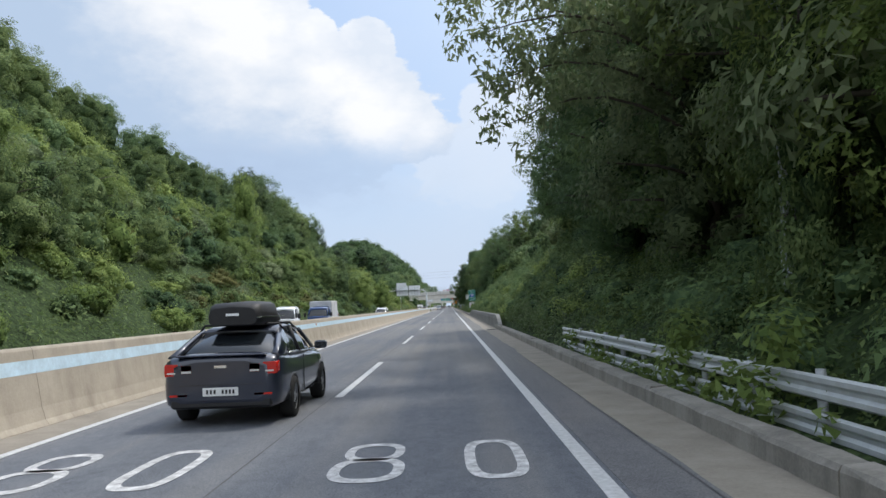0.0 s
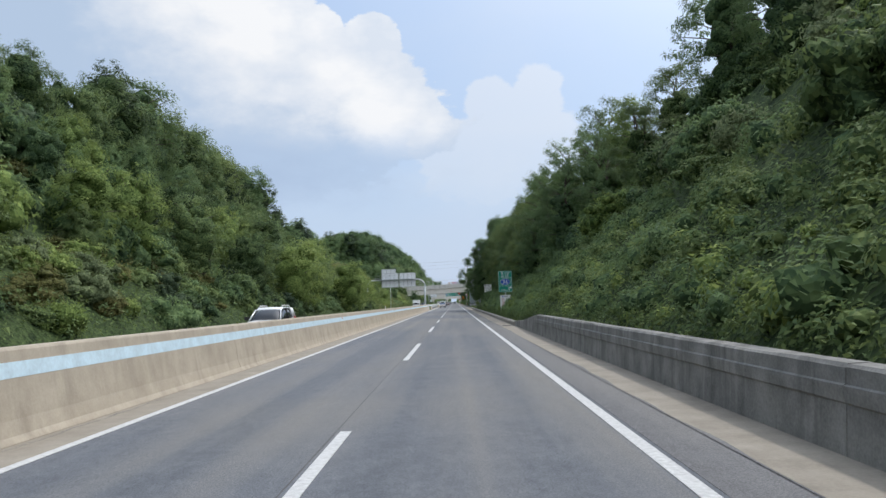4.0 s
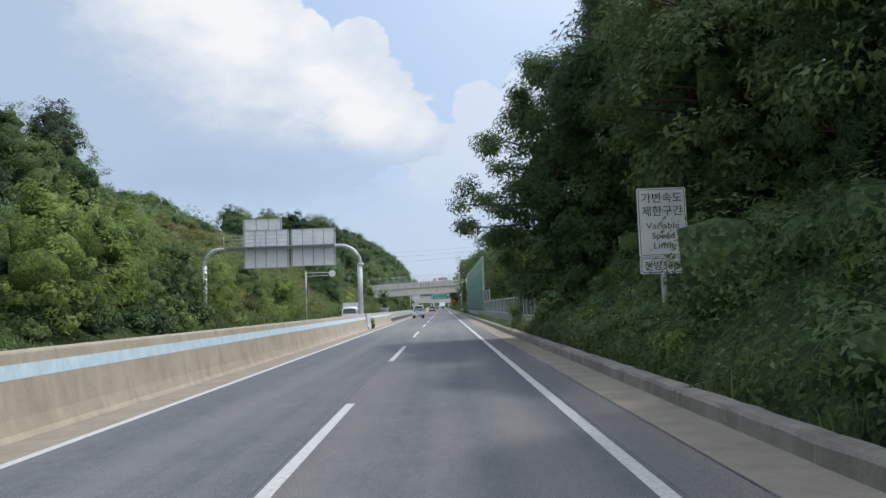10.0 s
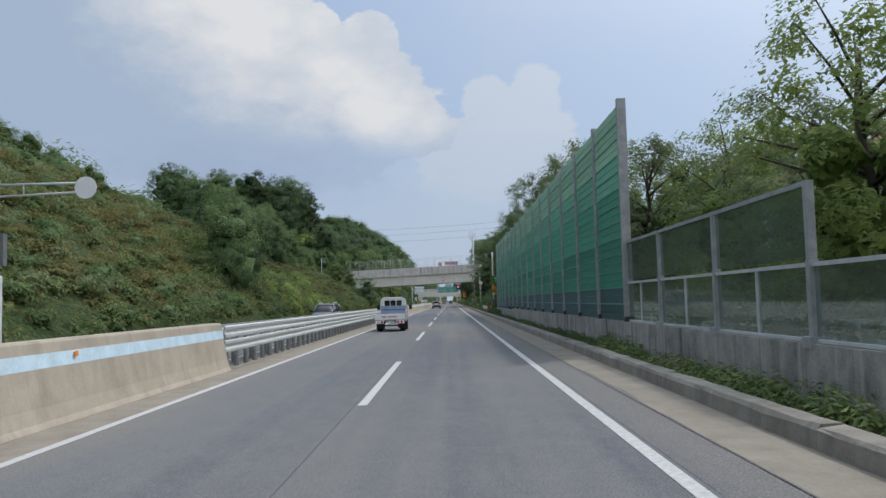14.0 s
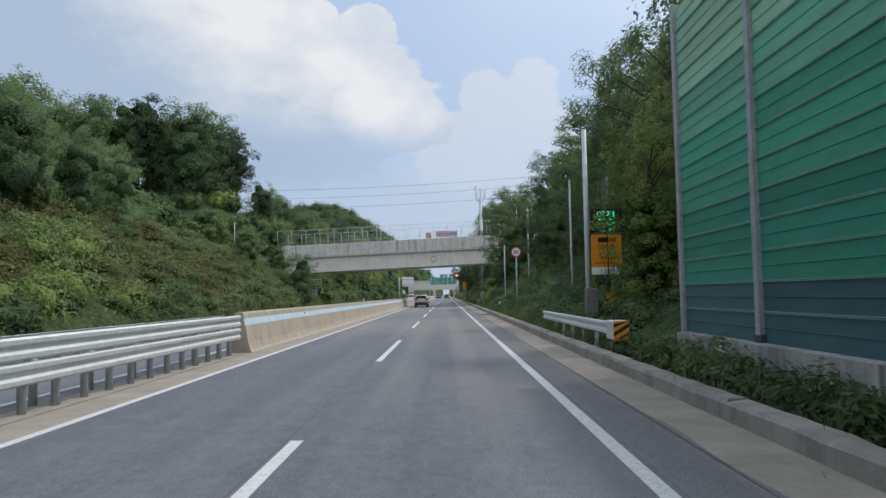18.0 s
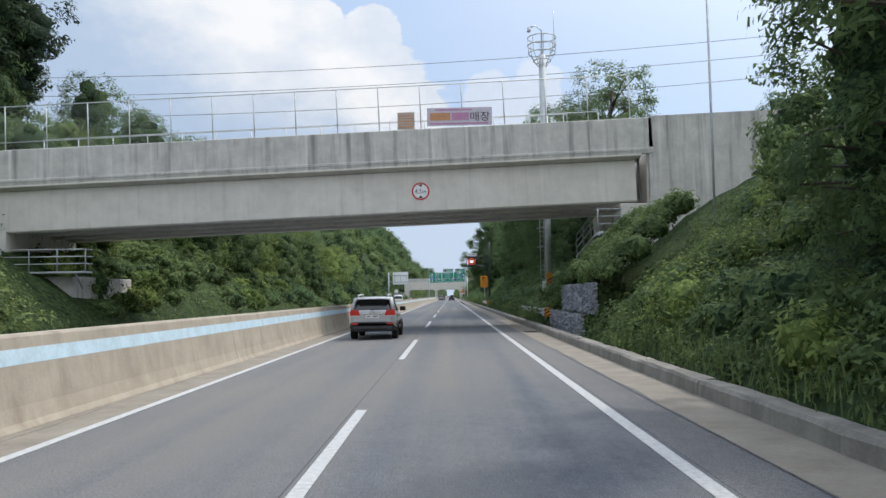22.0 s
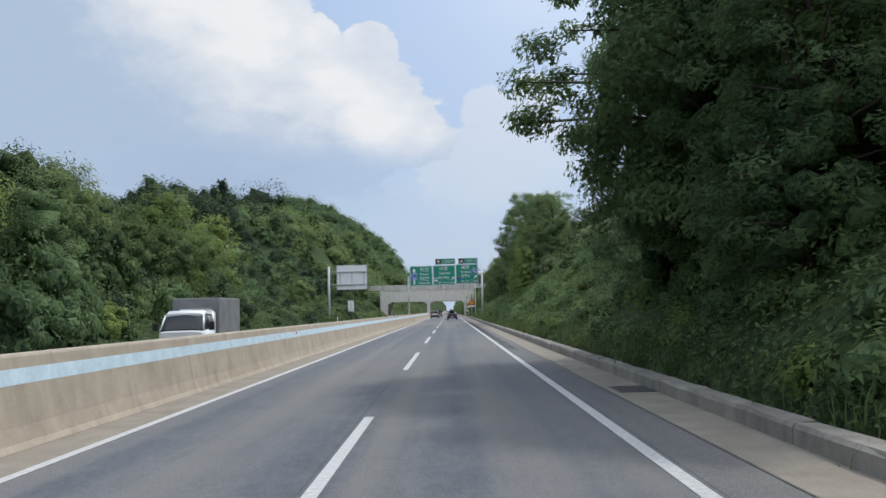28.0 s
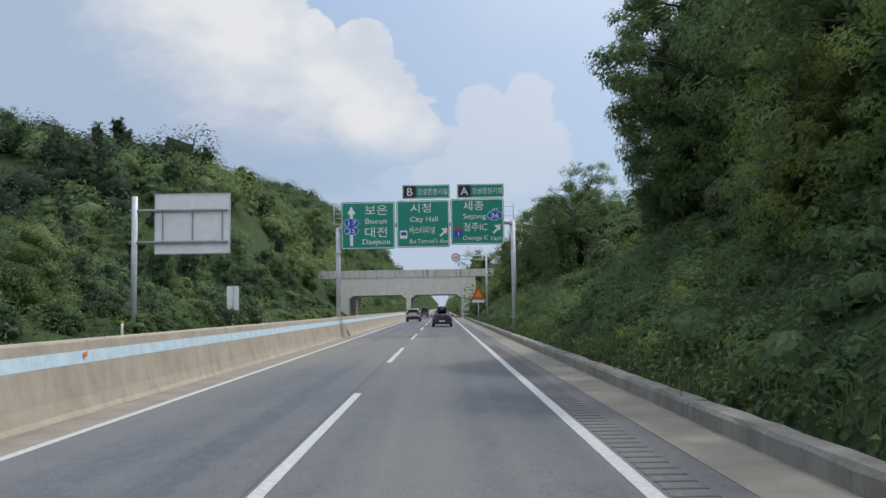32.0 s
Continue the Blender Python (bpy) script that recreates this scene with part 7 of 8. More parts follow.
GREENS = [panel_green("noise panel " + w, c) for w, c in (("slate", (0.040, 0.110, 0.122)), ("deep green", (0.030, 0.245, 0.160)), ("green", (0.055, 0.330, 0.205)), ("leaf green", (0.140, 0.430, 0.280)), ("pale green", (0.270, 0.500, 0.330)))]
ROW_MAT = [0, 0, 1, 1, 1, 2, 2, 2, 3, 3, 4, 4, 4]
noise_wall = thing("noise_wall", label="tall green panelled noise wall between steel posts", category="noise wall")
row_meshes = []
for k in range(5):
    prof = [(4.955, 0.0), (4.945, 0.225), (4.930, 0.232), (4.930, 0.243), (4.955, 0.25), (4.945, 0.478), (5.06, 0.478), (5.06, 0.0)]
    bm = extruded(prof, 0.09, 3.96, 1)
    me = bpy.data.meshes.new("noise_panel")
    bm.to_mesh(me)
    bm.free()
    me.materials.append(GREENS[k])
    row_meshes.append(me)
ledge = None
for k in range(16):
    y = 284.2 + 4.02 * k
    step = k >= 12
    rows_n, z0, x = (14 if step else 13), (0.80 if step else 0.94), (0.22 if step else 0.0)
    part("post", boxes((4.865 + x, 5.12 + x, y - 0.085, y + 0.085, z0 - 0.02, z0 + rows_n * 0.485 + 0.12)), STEEL_DULL, noise_wall)
    part("post_shoe", boxes((4.855 + x, 5.14 + x, y - 0.15, y + 0.15, z0 - 0.02, z0 + 0.14), bevel=0.02), POLE_DARK, noise_wall)
    for r in range(rows_n):
        ob = part("noise_panel", row_meshes[ROW_MAT[min(r, 12)]], None, noise_wall)
        ob.location = (x, y, z0 + 0.485 * r)
        if r:
            ld = part("ledge", boxes((4.915, 4.98, 0.09, 3.96, -0.016, -0.004), (4.92, 4.98, 0.09, 3.96, 0.008, 0.018)) if ledge is None else ledge, plain("pale ledge", (0.20, 0.42, 0.33), 0.6) if ledge is None else None, noise_wall)
            ledge = ld.data
            ld.location = (x, y, z0 + 0.485 * r - 0.004)
part("post", boxes((5.1, 5.34, 348.4, 348.6, 0.7, 7.7)), STEEL_DULL, noise_wall)

# ---------------------------------------------------------------- house behind the screens
PLASTER = concrete_mat("weathered plaster", (0.46, 0.39, 0.34), (0.64, 0.55, 0.48), 0.7)
PLASTER_WHITE = concrete_mat("white plaster", (0.55, 0.55, 0.54), (0.70, 0.70, 0.68), 0.4)
BRICK_RED = plain("red brick band", (0.22, 0.09, 0.07), 0.8, 0, 0.2, 8)
ROOF_RED = plain("rusty roof edge", (0.20, 0.08, 0.06), 0.7, 0, 0.2, 4)
PANE = clear_mat("window glass", (0.16, 0.22, 0.26), 0.25)
house = thing("apartment_house", label="weathered two storey block with balconies behind the trees", category="house")
part("wall", boxes((25.0, 40.0, 286.0, 300.0, -0.5, 9.2)), PLASTER, house)
part("roof", boxes((24.3, 40.7, 285.4, 300.6, 9.2, 9.42)), ROOF_RED, house, "rusty red roof edge")
for k in range(12):
    part("roof_tie", tubes(([(24.6 + 1.3 * k, 285.7, 9.4), (24.6 + 1.3 * k, 285.7, 9.75)], 0.04), sides=5), ROOF_RED, house)
part("roof_rail", tubes(([(24.4, 285.6, 9.75), (40.5, 285.6, 9.75)], 0.05), sides=5), ROOF_RED, house)
for z in (2.2, 6.6):
    for x in (27.2, 31.5, 35.8):
        w = part("window", boxes((x - 0.07, x + 1.77, 285.93, 285.99, z - 0.07, z + 1.47)), SIGN_WHITE, house)
        part("pane", boxes((x, x + 0.82, 285.90, 285.935, z, z + 1.4)), PANE, w)
        part("pane", boxes((x + 0.88, x + 1.7, 285.90, 285.935, z, z + 1.4)), PANE, w)
        part("brick_panel", boxes((x + 0.1, x + 1.6, 285.95, 286.0, z - 0.7, z - 0.2)), BRICK_RED, house)
for z in (2.4, 6.0):
    b_ = part("balcony", boxes((23.3, 25.0, 286.6, 289.4, z - 0.9, z)), BRICK_RED, house, "dark red balcony front")
    part("glazing", boxes((23.35, 25.0, 286.65, 289.35, z, z + 1.4)), PANE, b_)
    part("balcony_roof", boxes((23.2, 25.0, 286.5, 289.5, z + 1.4, z + 1.55)), PLASTER_WHITE, b_)
    for y in (286.62, 287.5, 288.4, 289.3):
        part("glazing_bar", boxes((23.31, 23.36, y, y + 0.06, z, z + 1.4)), SIGN_WHITE, b_)
    for y in (291.0, 294.5):
        w = part("window", boxes((24.94, 25.0, y, y + 1.5, z - 0.2, z + 1.2)), SIGN_WHITE, house)
        part("pane", boxes((24.91, 24.945, y + 0.08, y + 1.42, z - 0.12, z + 1.12)), PANE, w)
yard_rail = thing("yard_rail", label="white steel guard rail along the yard behind the screens", category="guard rail")
for k in range(26):
    y = 256.0 + 1.8 * k
    part("post", boxes((8.96, 9.04, y, y + 0.08, -0.1, 1.10 - 0.01 * k)), SIGN_WHITE, yard_rail)
    if k < 25:
        for z in (0.62, 0.82, 1.02):
            part("beam", boxes((8.90, 8.955, y - 0.02, y + 1.86, z - 0.01 * k, z + 0.11 - 0.01 * k)), SIGN_WHITE, yard_rail)
house2 = thing("house", label="white gabled house behind the screen fence", category="house")
part("wall", poly([(20.2, -0.5), (27.0, -0.5), (27.0, 8.0), (23.6, 9.9), (20.2, 8.0)], 302.0, 314.0), PLASTER_WHITE, house2)
part("roof", poly([(19.9, 7.85), (23.6, 9.95), (27.3, 7.85), (27.3, 8.05), (23.6, 10.15), (19.9, 8.05)], 301.6, 314.4), ROOF_RED, house2)
for z in (2.0, 5.2):
    w = part("window", boxes((22.4, 24.4, 301.94, 302.0, z, z + 1.4)), SIGN_WHITE, house2)
    part("pane", boxes((22.5, 23.36, 301.9, 301.945, z + 0.08, z + 1.32)), PANE, w)
    part("pane", boxes((23.44, 24.3, 301.9, 301.945, z + 0.08, z + 1.32)), PANE, w)


# ---------------------------------------------------------------- vehicles
def paint(name, colour, rough=0.28):
    m, t, b = material(name, rough, 0.25, 0.5)
    dust = tex(t, 1.5, 5)
    t.links.new(ramp(t, dust, [(0.35, colour), (0.75, tuple(min(1, c * 1.08 + 0.012) for c in colour))]), b.inputs["Base Color"])
    b.inputs["Coat Weight"].default_value, b.inputs["Coat Roughness"].default_value = 1.0, 0.05
    return m


NAVY, SILVER, WHITE_CAR, BLUE_CAR, GREY_CAR = paint("dark blue grey car paint", (0.012, 0.017, 0.035)), paint("silver car paint", (0.42, 0.44, 0.46)), paint("white car paint", (0.80, 0.81, 0.82)), paint("blue truck paint", (0.02, 0.06, 0.18)), paint("dark grey car paint", (0.05, 0.055, 0.06))
BLACK_PLASTIC = plain("black plastic trim", (0.018, 0.018, 0.02), 0.55, 0, 0.2, 6)
GREY_PLASTIC = plain("dark grey plastic cladding", (0.045, 0.047, 0.052), 0.6, 0, 0.2, 6)
RUBBER = plain("tyre rubber", (0.016, 0.016, 0.016), 0.85, 0, 0.25, 12)
ALLOY = plain("alloy wheel", (0.45, 0.46, 0.47), 0.3, 0.8, 0.1, 9)
CHROME = plain("chrome trim", (0.70, 0.71, 0.72), 0.15, 0.95, 0.05, 9)
CAR_GLASS = plain("tinted car glass", (0.012, 0.015, 0.018), 0.06, 0, 0.1, 2, 0.8)
TAIL_RED = plain("red tail lamp", (0.50, 0.018, 0.012), 0.15, 0, 0.1, 9, 0.6)
LAMP_CLEAR = plain("clear lamp lens", (0.60, 0.56, 0.54), 0.15, 0, 0.08, 9, 0.6)
PLATE = plain("number plate white", (0.72, 0.73, 0.72), 0.4, 0, 0.05, 9)
LAMP_AMBER = plain("amber lamp", (0.6, 0.2, 0.02), 0.2, 0, 0.1, 9)


def loft(sections, cap=True):
    """sections: (y, [(x, z) of the right half, from the bottom middle to the top middle]); mirrored to the left."""
    bm = bmesh.new()
    rings = []
    for y, half in sections:
        pts = [(x, z) for x, z in half] + [(-x, z) for x, z in half[::-1] if x > 1e-6]
        rings.append([bm.verts.new((x, y, z)) for x, z in pts])
    n = len(rings[0])
    for a, b in zip(rings, rings[1:]):
        for k in range(n):
            f = bm.faces.new((a[k], b[k], b[(k + 1) % n], a[(k + 1) % n]))
            f.smooth = True
    if cap:
        bm.faces.new(rings[0]), bm.faces.new(rings[-1][::-1])
    bmesh.ops.recalc_face_normals(bm, faces=bm.faces)
    return bm


def shell(y, w, z0, z1, tuck=0.10, crown=0.03, belly=0.0):
    return (y, [(0.0, z0), (w * 0.80, z0), (w - 0.03, z0 + 0.07), (w, z0 + 0.22), (w + belly, (z0 + z1) / 2), (w - 0.02, z1 - tuck), (w - 0.10, z1 - 0.02), (w * 0.55, z1 + crown * 0.7), (0.0, z1 + crown)])


def roof_ring(y, w0, z0, w1, z1):
    """One ring of a cabin: w0 at the belt line z0, w1 at the roof z1."""
    return (y, [(0.0, z0), (w0, z0), (w0 - 0.01, z0 + 0.03), ((w0 + w1) / 2 + 0.02, (z0 + z1) / 2), (w1 + 0.02, z1 - 0.10), (w1 - 0.08, z1 - 0.02), (w1 * 0.5, z1), (0.0, z1)])


def wheel(parent, x, y, r, w, spokes=5, rim=None):
    wh = part("wheel", bmesh.new(), None, parent)
    wh.location = (x, y, r)
    sgn = 1 if x > 0 else -1
    bm = bmesh.new()
    prof = [(-w / 2, r * 0.66), (-w / 2, r * 0.92), (-w * 0.38, r), (w * 0.38, r), (w / 2, r * 0.92), (w / 2, r * 0.66)]
    rings = [[bm.verts.new((u, q * math.cos(a), q * math.sin(a))) for u, q in prof] for a in (2 * math.pi * k / 24 for k in range(24))]
    for a, b in zip(rings, rings[1:] + rings[:1]):
        for k in range(5):
            f = bm.faces.new((a[k], a[k + 1], b[k + 1], b[k]))
            f.smooth = True
    part("tyre", bm, RUBBER, wh)
    bm = bmesh.new()
    face = sgn * w * 0.40
    hub = [bm.verts.new((face, 0.20 * r * math.cos(a), 0.20 * r * math.sin(a))) for a in (2 * math.pi * k / 12 for k in range(12))]
    bm.faces.new(hub if sgn > 0 else hub[::-1])
    for s_ in range(spokes):
        a = 2 * math.pi * s_ / spokes
        c, q = math.cos(a), math.sin(a)
        v = [bm.verts.new((face + sgn * dx, u * c - t_ * q, u * q + t_ * c)) for u, t_, dx in ((0.1 * r, -0.09 * r, 0.005), (0.66 * r, -0.06 * r, 0), (0.66 * r, 0.06 * r, 0), (0.1 * r, 0.09 * r, 0.005))]
        bm.faces.new(v)
    ring_o = [[bm.verts.new((face + sgn * d, q * r * math.cos(a), q * r * math.sin(a))) for q, d in ((0.60, -0.01), (0.67, 0.004), (0.69, -0.01))] for a in (2 * math.pi * k / 24 for k in range(24))]
    for a, b in zip(ring_o, ring_o[1:] + ring_o[:1]):
        for k in range(2):
            bm.faces.new((a[k], a[k + 1], b[k + 1], b[k]))
    part("rim", bm, rim or ALLOY, wh)
    bm = bmesh.new()
    v = [bm.verts.new((face - sgn * 0.05, 0.68 * r * math.cos(a), 0.68 * r * math.sin(a))) for a in (2 * math.pi * k / 20 for k in range(20))]
    bm.faces.new(v)
    part("brake_disc", bm, BLACK_PLASTIC, wh)
    return wh


def plate_(parent, y, z, w=0.52, h=0.12):
    p = part("number_plate", rounded(-w / 2, w / 2, z, z + h, y - 0.012, y, 0.012), PLATE, parent)
    part("plate_bars", boxes(*[(-w * 0.40 + 0.105 * w * k, -w * 0.34 + 0.105 * w * k, y - 0.016, y - 0.011, z + h * 0.25, z + h * 0.75) for k in range(3)], *[(0.02 + 0.10 * w * k, 0.05 + 0.10 * w * k, y - 0.016, y - 0.011, z + h * 0.25, z + h * 0.75) for k in range(4)]), BLACK_PLASTIC, p)
    return p


def strip(points, r=0.02, sides=6):
    return tubes((points, r), sides=sides)


def sedan(x, y, mat, label, box_on_roof=False):
    """Four-door saloon, its rear axle at y; heading +y."""
    c = thing("sedan_car", x, y, 0, 0, label, "car")
    W = 0.88
    part("body", loft([shell(-1.0, 0.66, 0.40, 0.93, 0.06), shell(-0.99, 0.74, 0.36, 0.96, 0.06), shell(-0.96, 0.80, 0.31, 0.99, 0.07), shell(-0.90, 0.84, 0.27, 1.035, 0.08), shell(-0.78, W - 0.01, 0.25, 1.05), shell(-0.45, W, 0.24, 1.035), shell(0.1, W, 0.23, 1.0), shell(0.9, W, 0.22, 0.97), shell(1.9, W, 0.22, 0.95),
                       shell(2.7, W - 0.01, 0.24, 0.93), shell(3.3, W - 0.06, 0.26, 0.82), shell(3.6, W - 0.2, 0.32, 0.70)]), mat, c)
    part("cabin_glass", loft([roof_ring(-0.70, 0.76, 1.02, 0.70, 1.05), roof_ring(-0.30, 0.78, 1.00, 0.66, 1.22), roof_ring(0.05, 0.79, 0.98, 0.61, 1.365), roof_ring(0.6, 0.80, 0.96, 0.60, 1.43), roof_ring(1.4, 0.80, 0.95, 0.60, 1.43), roof_ring(1.9, 0.78, 0.94, 0.58, 1.30), roof_ring(2.55, 0.72, 0.93, 0.60, 0.97)]), CAR_GLASS, c)
    part("roof", loft([(0.02, [(0, 1.37), (0.56, 1.36), (0.60, 1.345), (0.62, 1.33), (0.3, 1.34), (0, 1.35)]), (0.6, [(0, 1.455), (0.55, 1.445), (0.60, 1.425), (0.62, 1.40), (0.3, 1.42), (0, 1.43)]), (1.4, [(0, 1.455), (0.55, 1.445), (0.60, 1.425), (0.62, 1.40), (0.3, 1.42), (0, 1.43)]), (1.85, [(0, 1.35), (0.55, 1.34), (0.60, 1.32), (0.62, 1.30), (0.3, 1.32), (0, 1.33)])]), mat, c)
    for s_ in (1, -1):
        quarter = bmesh.new()
        rings = [[quarter.verts.new((s_ * x_, y_, z_)) for x_, z_ in half] for y_, half in ((-0.80, ((0.70, 1.02), (0.82, 1.0), (0.84, 1.02), (0.80, 1.045), (0.72, 1.045))), (-0.45, ((0.66, 1.10), (0.80, 0.98), (0.83, 1.02), (0.75, 1.17), (0.68, 1.18))), (-0.10, ((0.60, 1.25), (0.80, 0.97), (0.83, 1.01), (0.70, 1.29), (0.62, 1.32))), (0.22, ((0.58, 1.36), (0.72, 1.18), (0.76, 1.18), (0.66, 1.39), (0.60, 1.42))))]
        for ra, rb in zip(rings, rings[1:]):
            for k in range(5):
                quarter.faces.new((ra[k], ra[(k + 1) % 5], rb[(k + 1) % 5], rb[k])).smooth = True
        quarter.faces.new(rings[0]), quarter.faces.new(rings[-1][::-1])
        bmesh.ops.recalc_face_normals(quarter, faces=quarter.faces)
        part("quarter_panel", quarter, mat, c)
        part("front_pillar", strip([(s_ * 0.74, 2.50, 0.96), (s_ * 0.61, 1.80, 1.33)], 0.035), mat, c)
        part("door_pillar", strip([(s_ * 0.80, 0.85, 0.97), (s_ * 0.63, 0.85, 1.41)], 0.035), BLACK_PLASTIC, c)
        part("window_line", strip([(s_ * 0.80, -0.3, 1.01), (s_ * 0.81, 2.3, 0.95)], 0.014), CHROME, c)
        part("door_seam", boxes((s_ * 0.886 - 0.004, s_ * 0.886 + 0.004, 0.80, 0.815, 0.35, 0.93)), BLACK_PLASTIC, c)
        m_ = part("mirror", boxes((s_ * 0.98 - 0.11, s_ * 0.98 + 0.11, 1.92, 2.08, 0.96, 1.10), bevel=0.03), mat, c)
        part("mirror_glass", boxes((s_ * 0.98 - 0.085, s_ * 0.98 + 0.085, 1.905, 1.922, 0.98, 1.08)), CAR_GLASS, m_)
        t_ = part("tail_lamp", loft([(-0.99, [(0, 0), (0.09, 0), (0.10, 0.03), (0.10, 0.14), (0.09, 0.17), (0, 0.17)]), (-0.86, [(0, 0), (0.11, 0), (0.12, 0.03), (0.12, 0.15), (0.11, 0.18), (0, 0.18)])]), TAIL_RED, c)
        t_.location = (s_ * 0.72, -0.005, 0.76)
        part("reverse_lamp", boxes((-0.06, 0.06, -1.0, -0.985, 0.03, 0.055)), LAMP_CLEAR, t_)
        t_ = part("tail_lamp", boxes((s_ * 0.50 - 0.095, s_ * 0.50 + 0.095, -1.0, -0.95, 0.77, 0.93), bevel=0.02), TAIL_RED, c)
        part("reverse_lamp", boxes((s_ * 0.50 - 0.07, s_ * 0.50 + 0.07, -1.008, -0.998, 0.80, 0.83)), LAMP_CLEAR, t_)
        part("reflector", boxes((s_ * 0.62 - 0.13, s_ * 0.62 + 0.13, -1.0, -0.93, 0.46, 0.49)), TAIL_RED, c)
        for wy in (0.0, 2.62):
            part("wheel_arch", strip([(s_ * 0.865, wy + 0.37 * math.cos(a), 0.30 + 0.37 * math.sin(a)) for a in (math.pi * k / 10 for k in range(11))], 0.03), BLACK_PLASTIC, c)
            wheel(c, s_ * 0.80, wy, 0.32, 0.22)
    part("boot_lip", boxes((-0.66, 0.66, -1.0, -0.86, 1.03, 1.055), bevel=0.01), mat, c)
    part("boot_seam", boxes((-0.60, 0.60, -1.004, -0.996, 0.615, 0.623)), BLACK_PLASTIC, c)
    part("bumper_skirt", boxes((-0.74, 0.74, -0.99, -0.80, 0.28, 0.42), bevel=0.03), BLACK_PLASTIC, c)
    part("emblem", boxes((-0.09, 0.09, -1.004, -0.985, 0.86, 0.90)), CHROME, c)
    plate_(c, -1.0, 0.46)
    if box_on_roof:
        for yy in (0.25, 1.15):
            part("roof_bar", strip([(-0.66, yy, 1.38), (-0.60, yy, 1.465), (0.60, yy, 1.465), (0.66, yy, 1.38)], 0.022), BLACK_PLASTIC, c)
        b_ = part("roof_box", loft([(-0.30, [(0, 1.470), (0.30, 1.470), (0.36, 1.510), (0.37, 1.590), (0.34, 1.690), (0.28, 1.730), (0, 1.750)]), (-0.10, [(0, 1.450), (0.36, 1.450), (0.43, 1.510), (0.44, 1.610), (0.40, 1.770), (0.32, 1.810), (0, 1.830)]),
                                   (0.9, [(0, 1.450), (0.36, 1.450), (0.43, 1.510), (0.44, 1.610), (0.39, 1.790), (0.30, 1.830), (0, 1.850)]), (1.7, [(0, 1.470), (0.26, 1.470), (0.32, 1.510), (0.33, 1.550), (0.28, 1.610), (0.2, 1.630), (0, 1.650)])]), BLACK_PLASTIC, c, "glossy black roof box")
        part("seam", boxes((-0.45, 0.45, -0.27, 1.4, 1.575, 1.585)), CHROME, b_)
        part("badge", boxes((-0.10, 0.10, -0.325, -0.305, 1.610, 1.650)), SIGN_WHITE, b_)
    return c


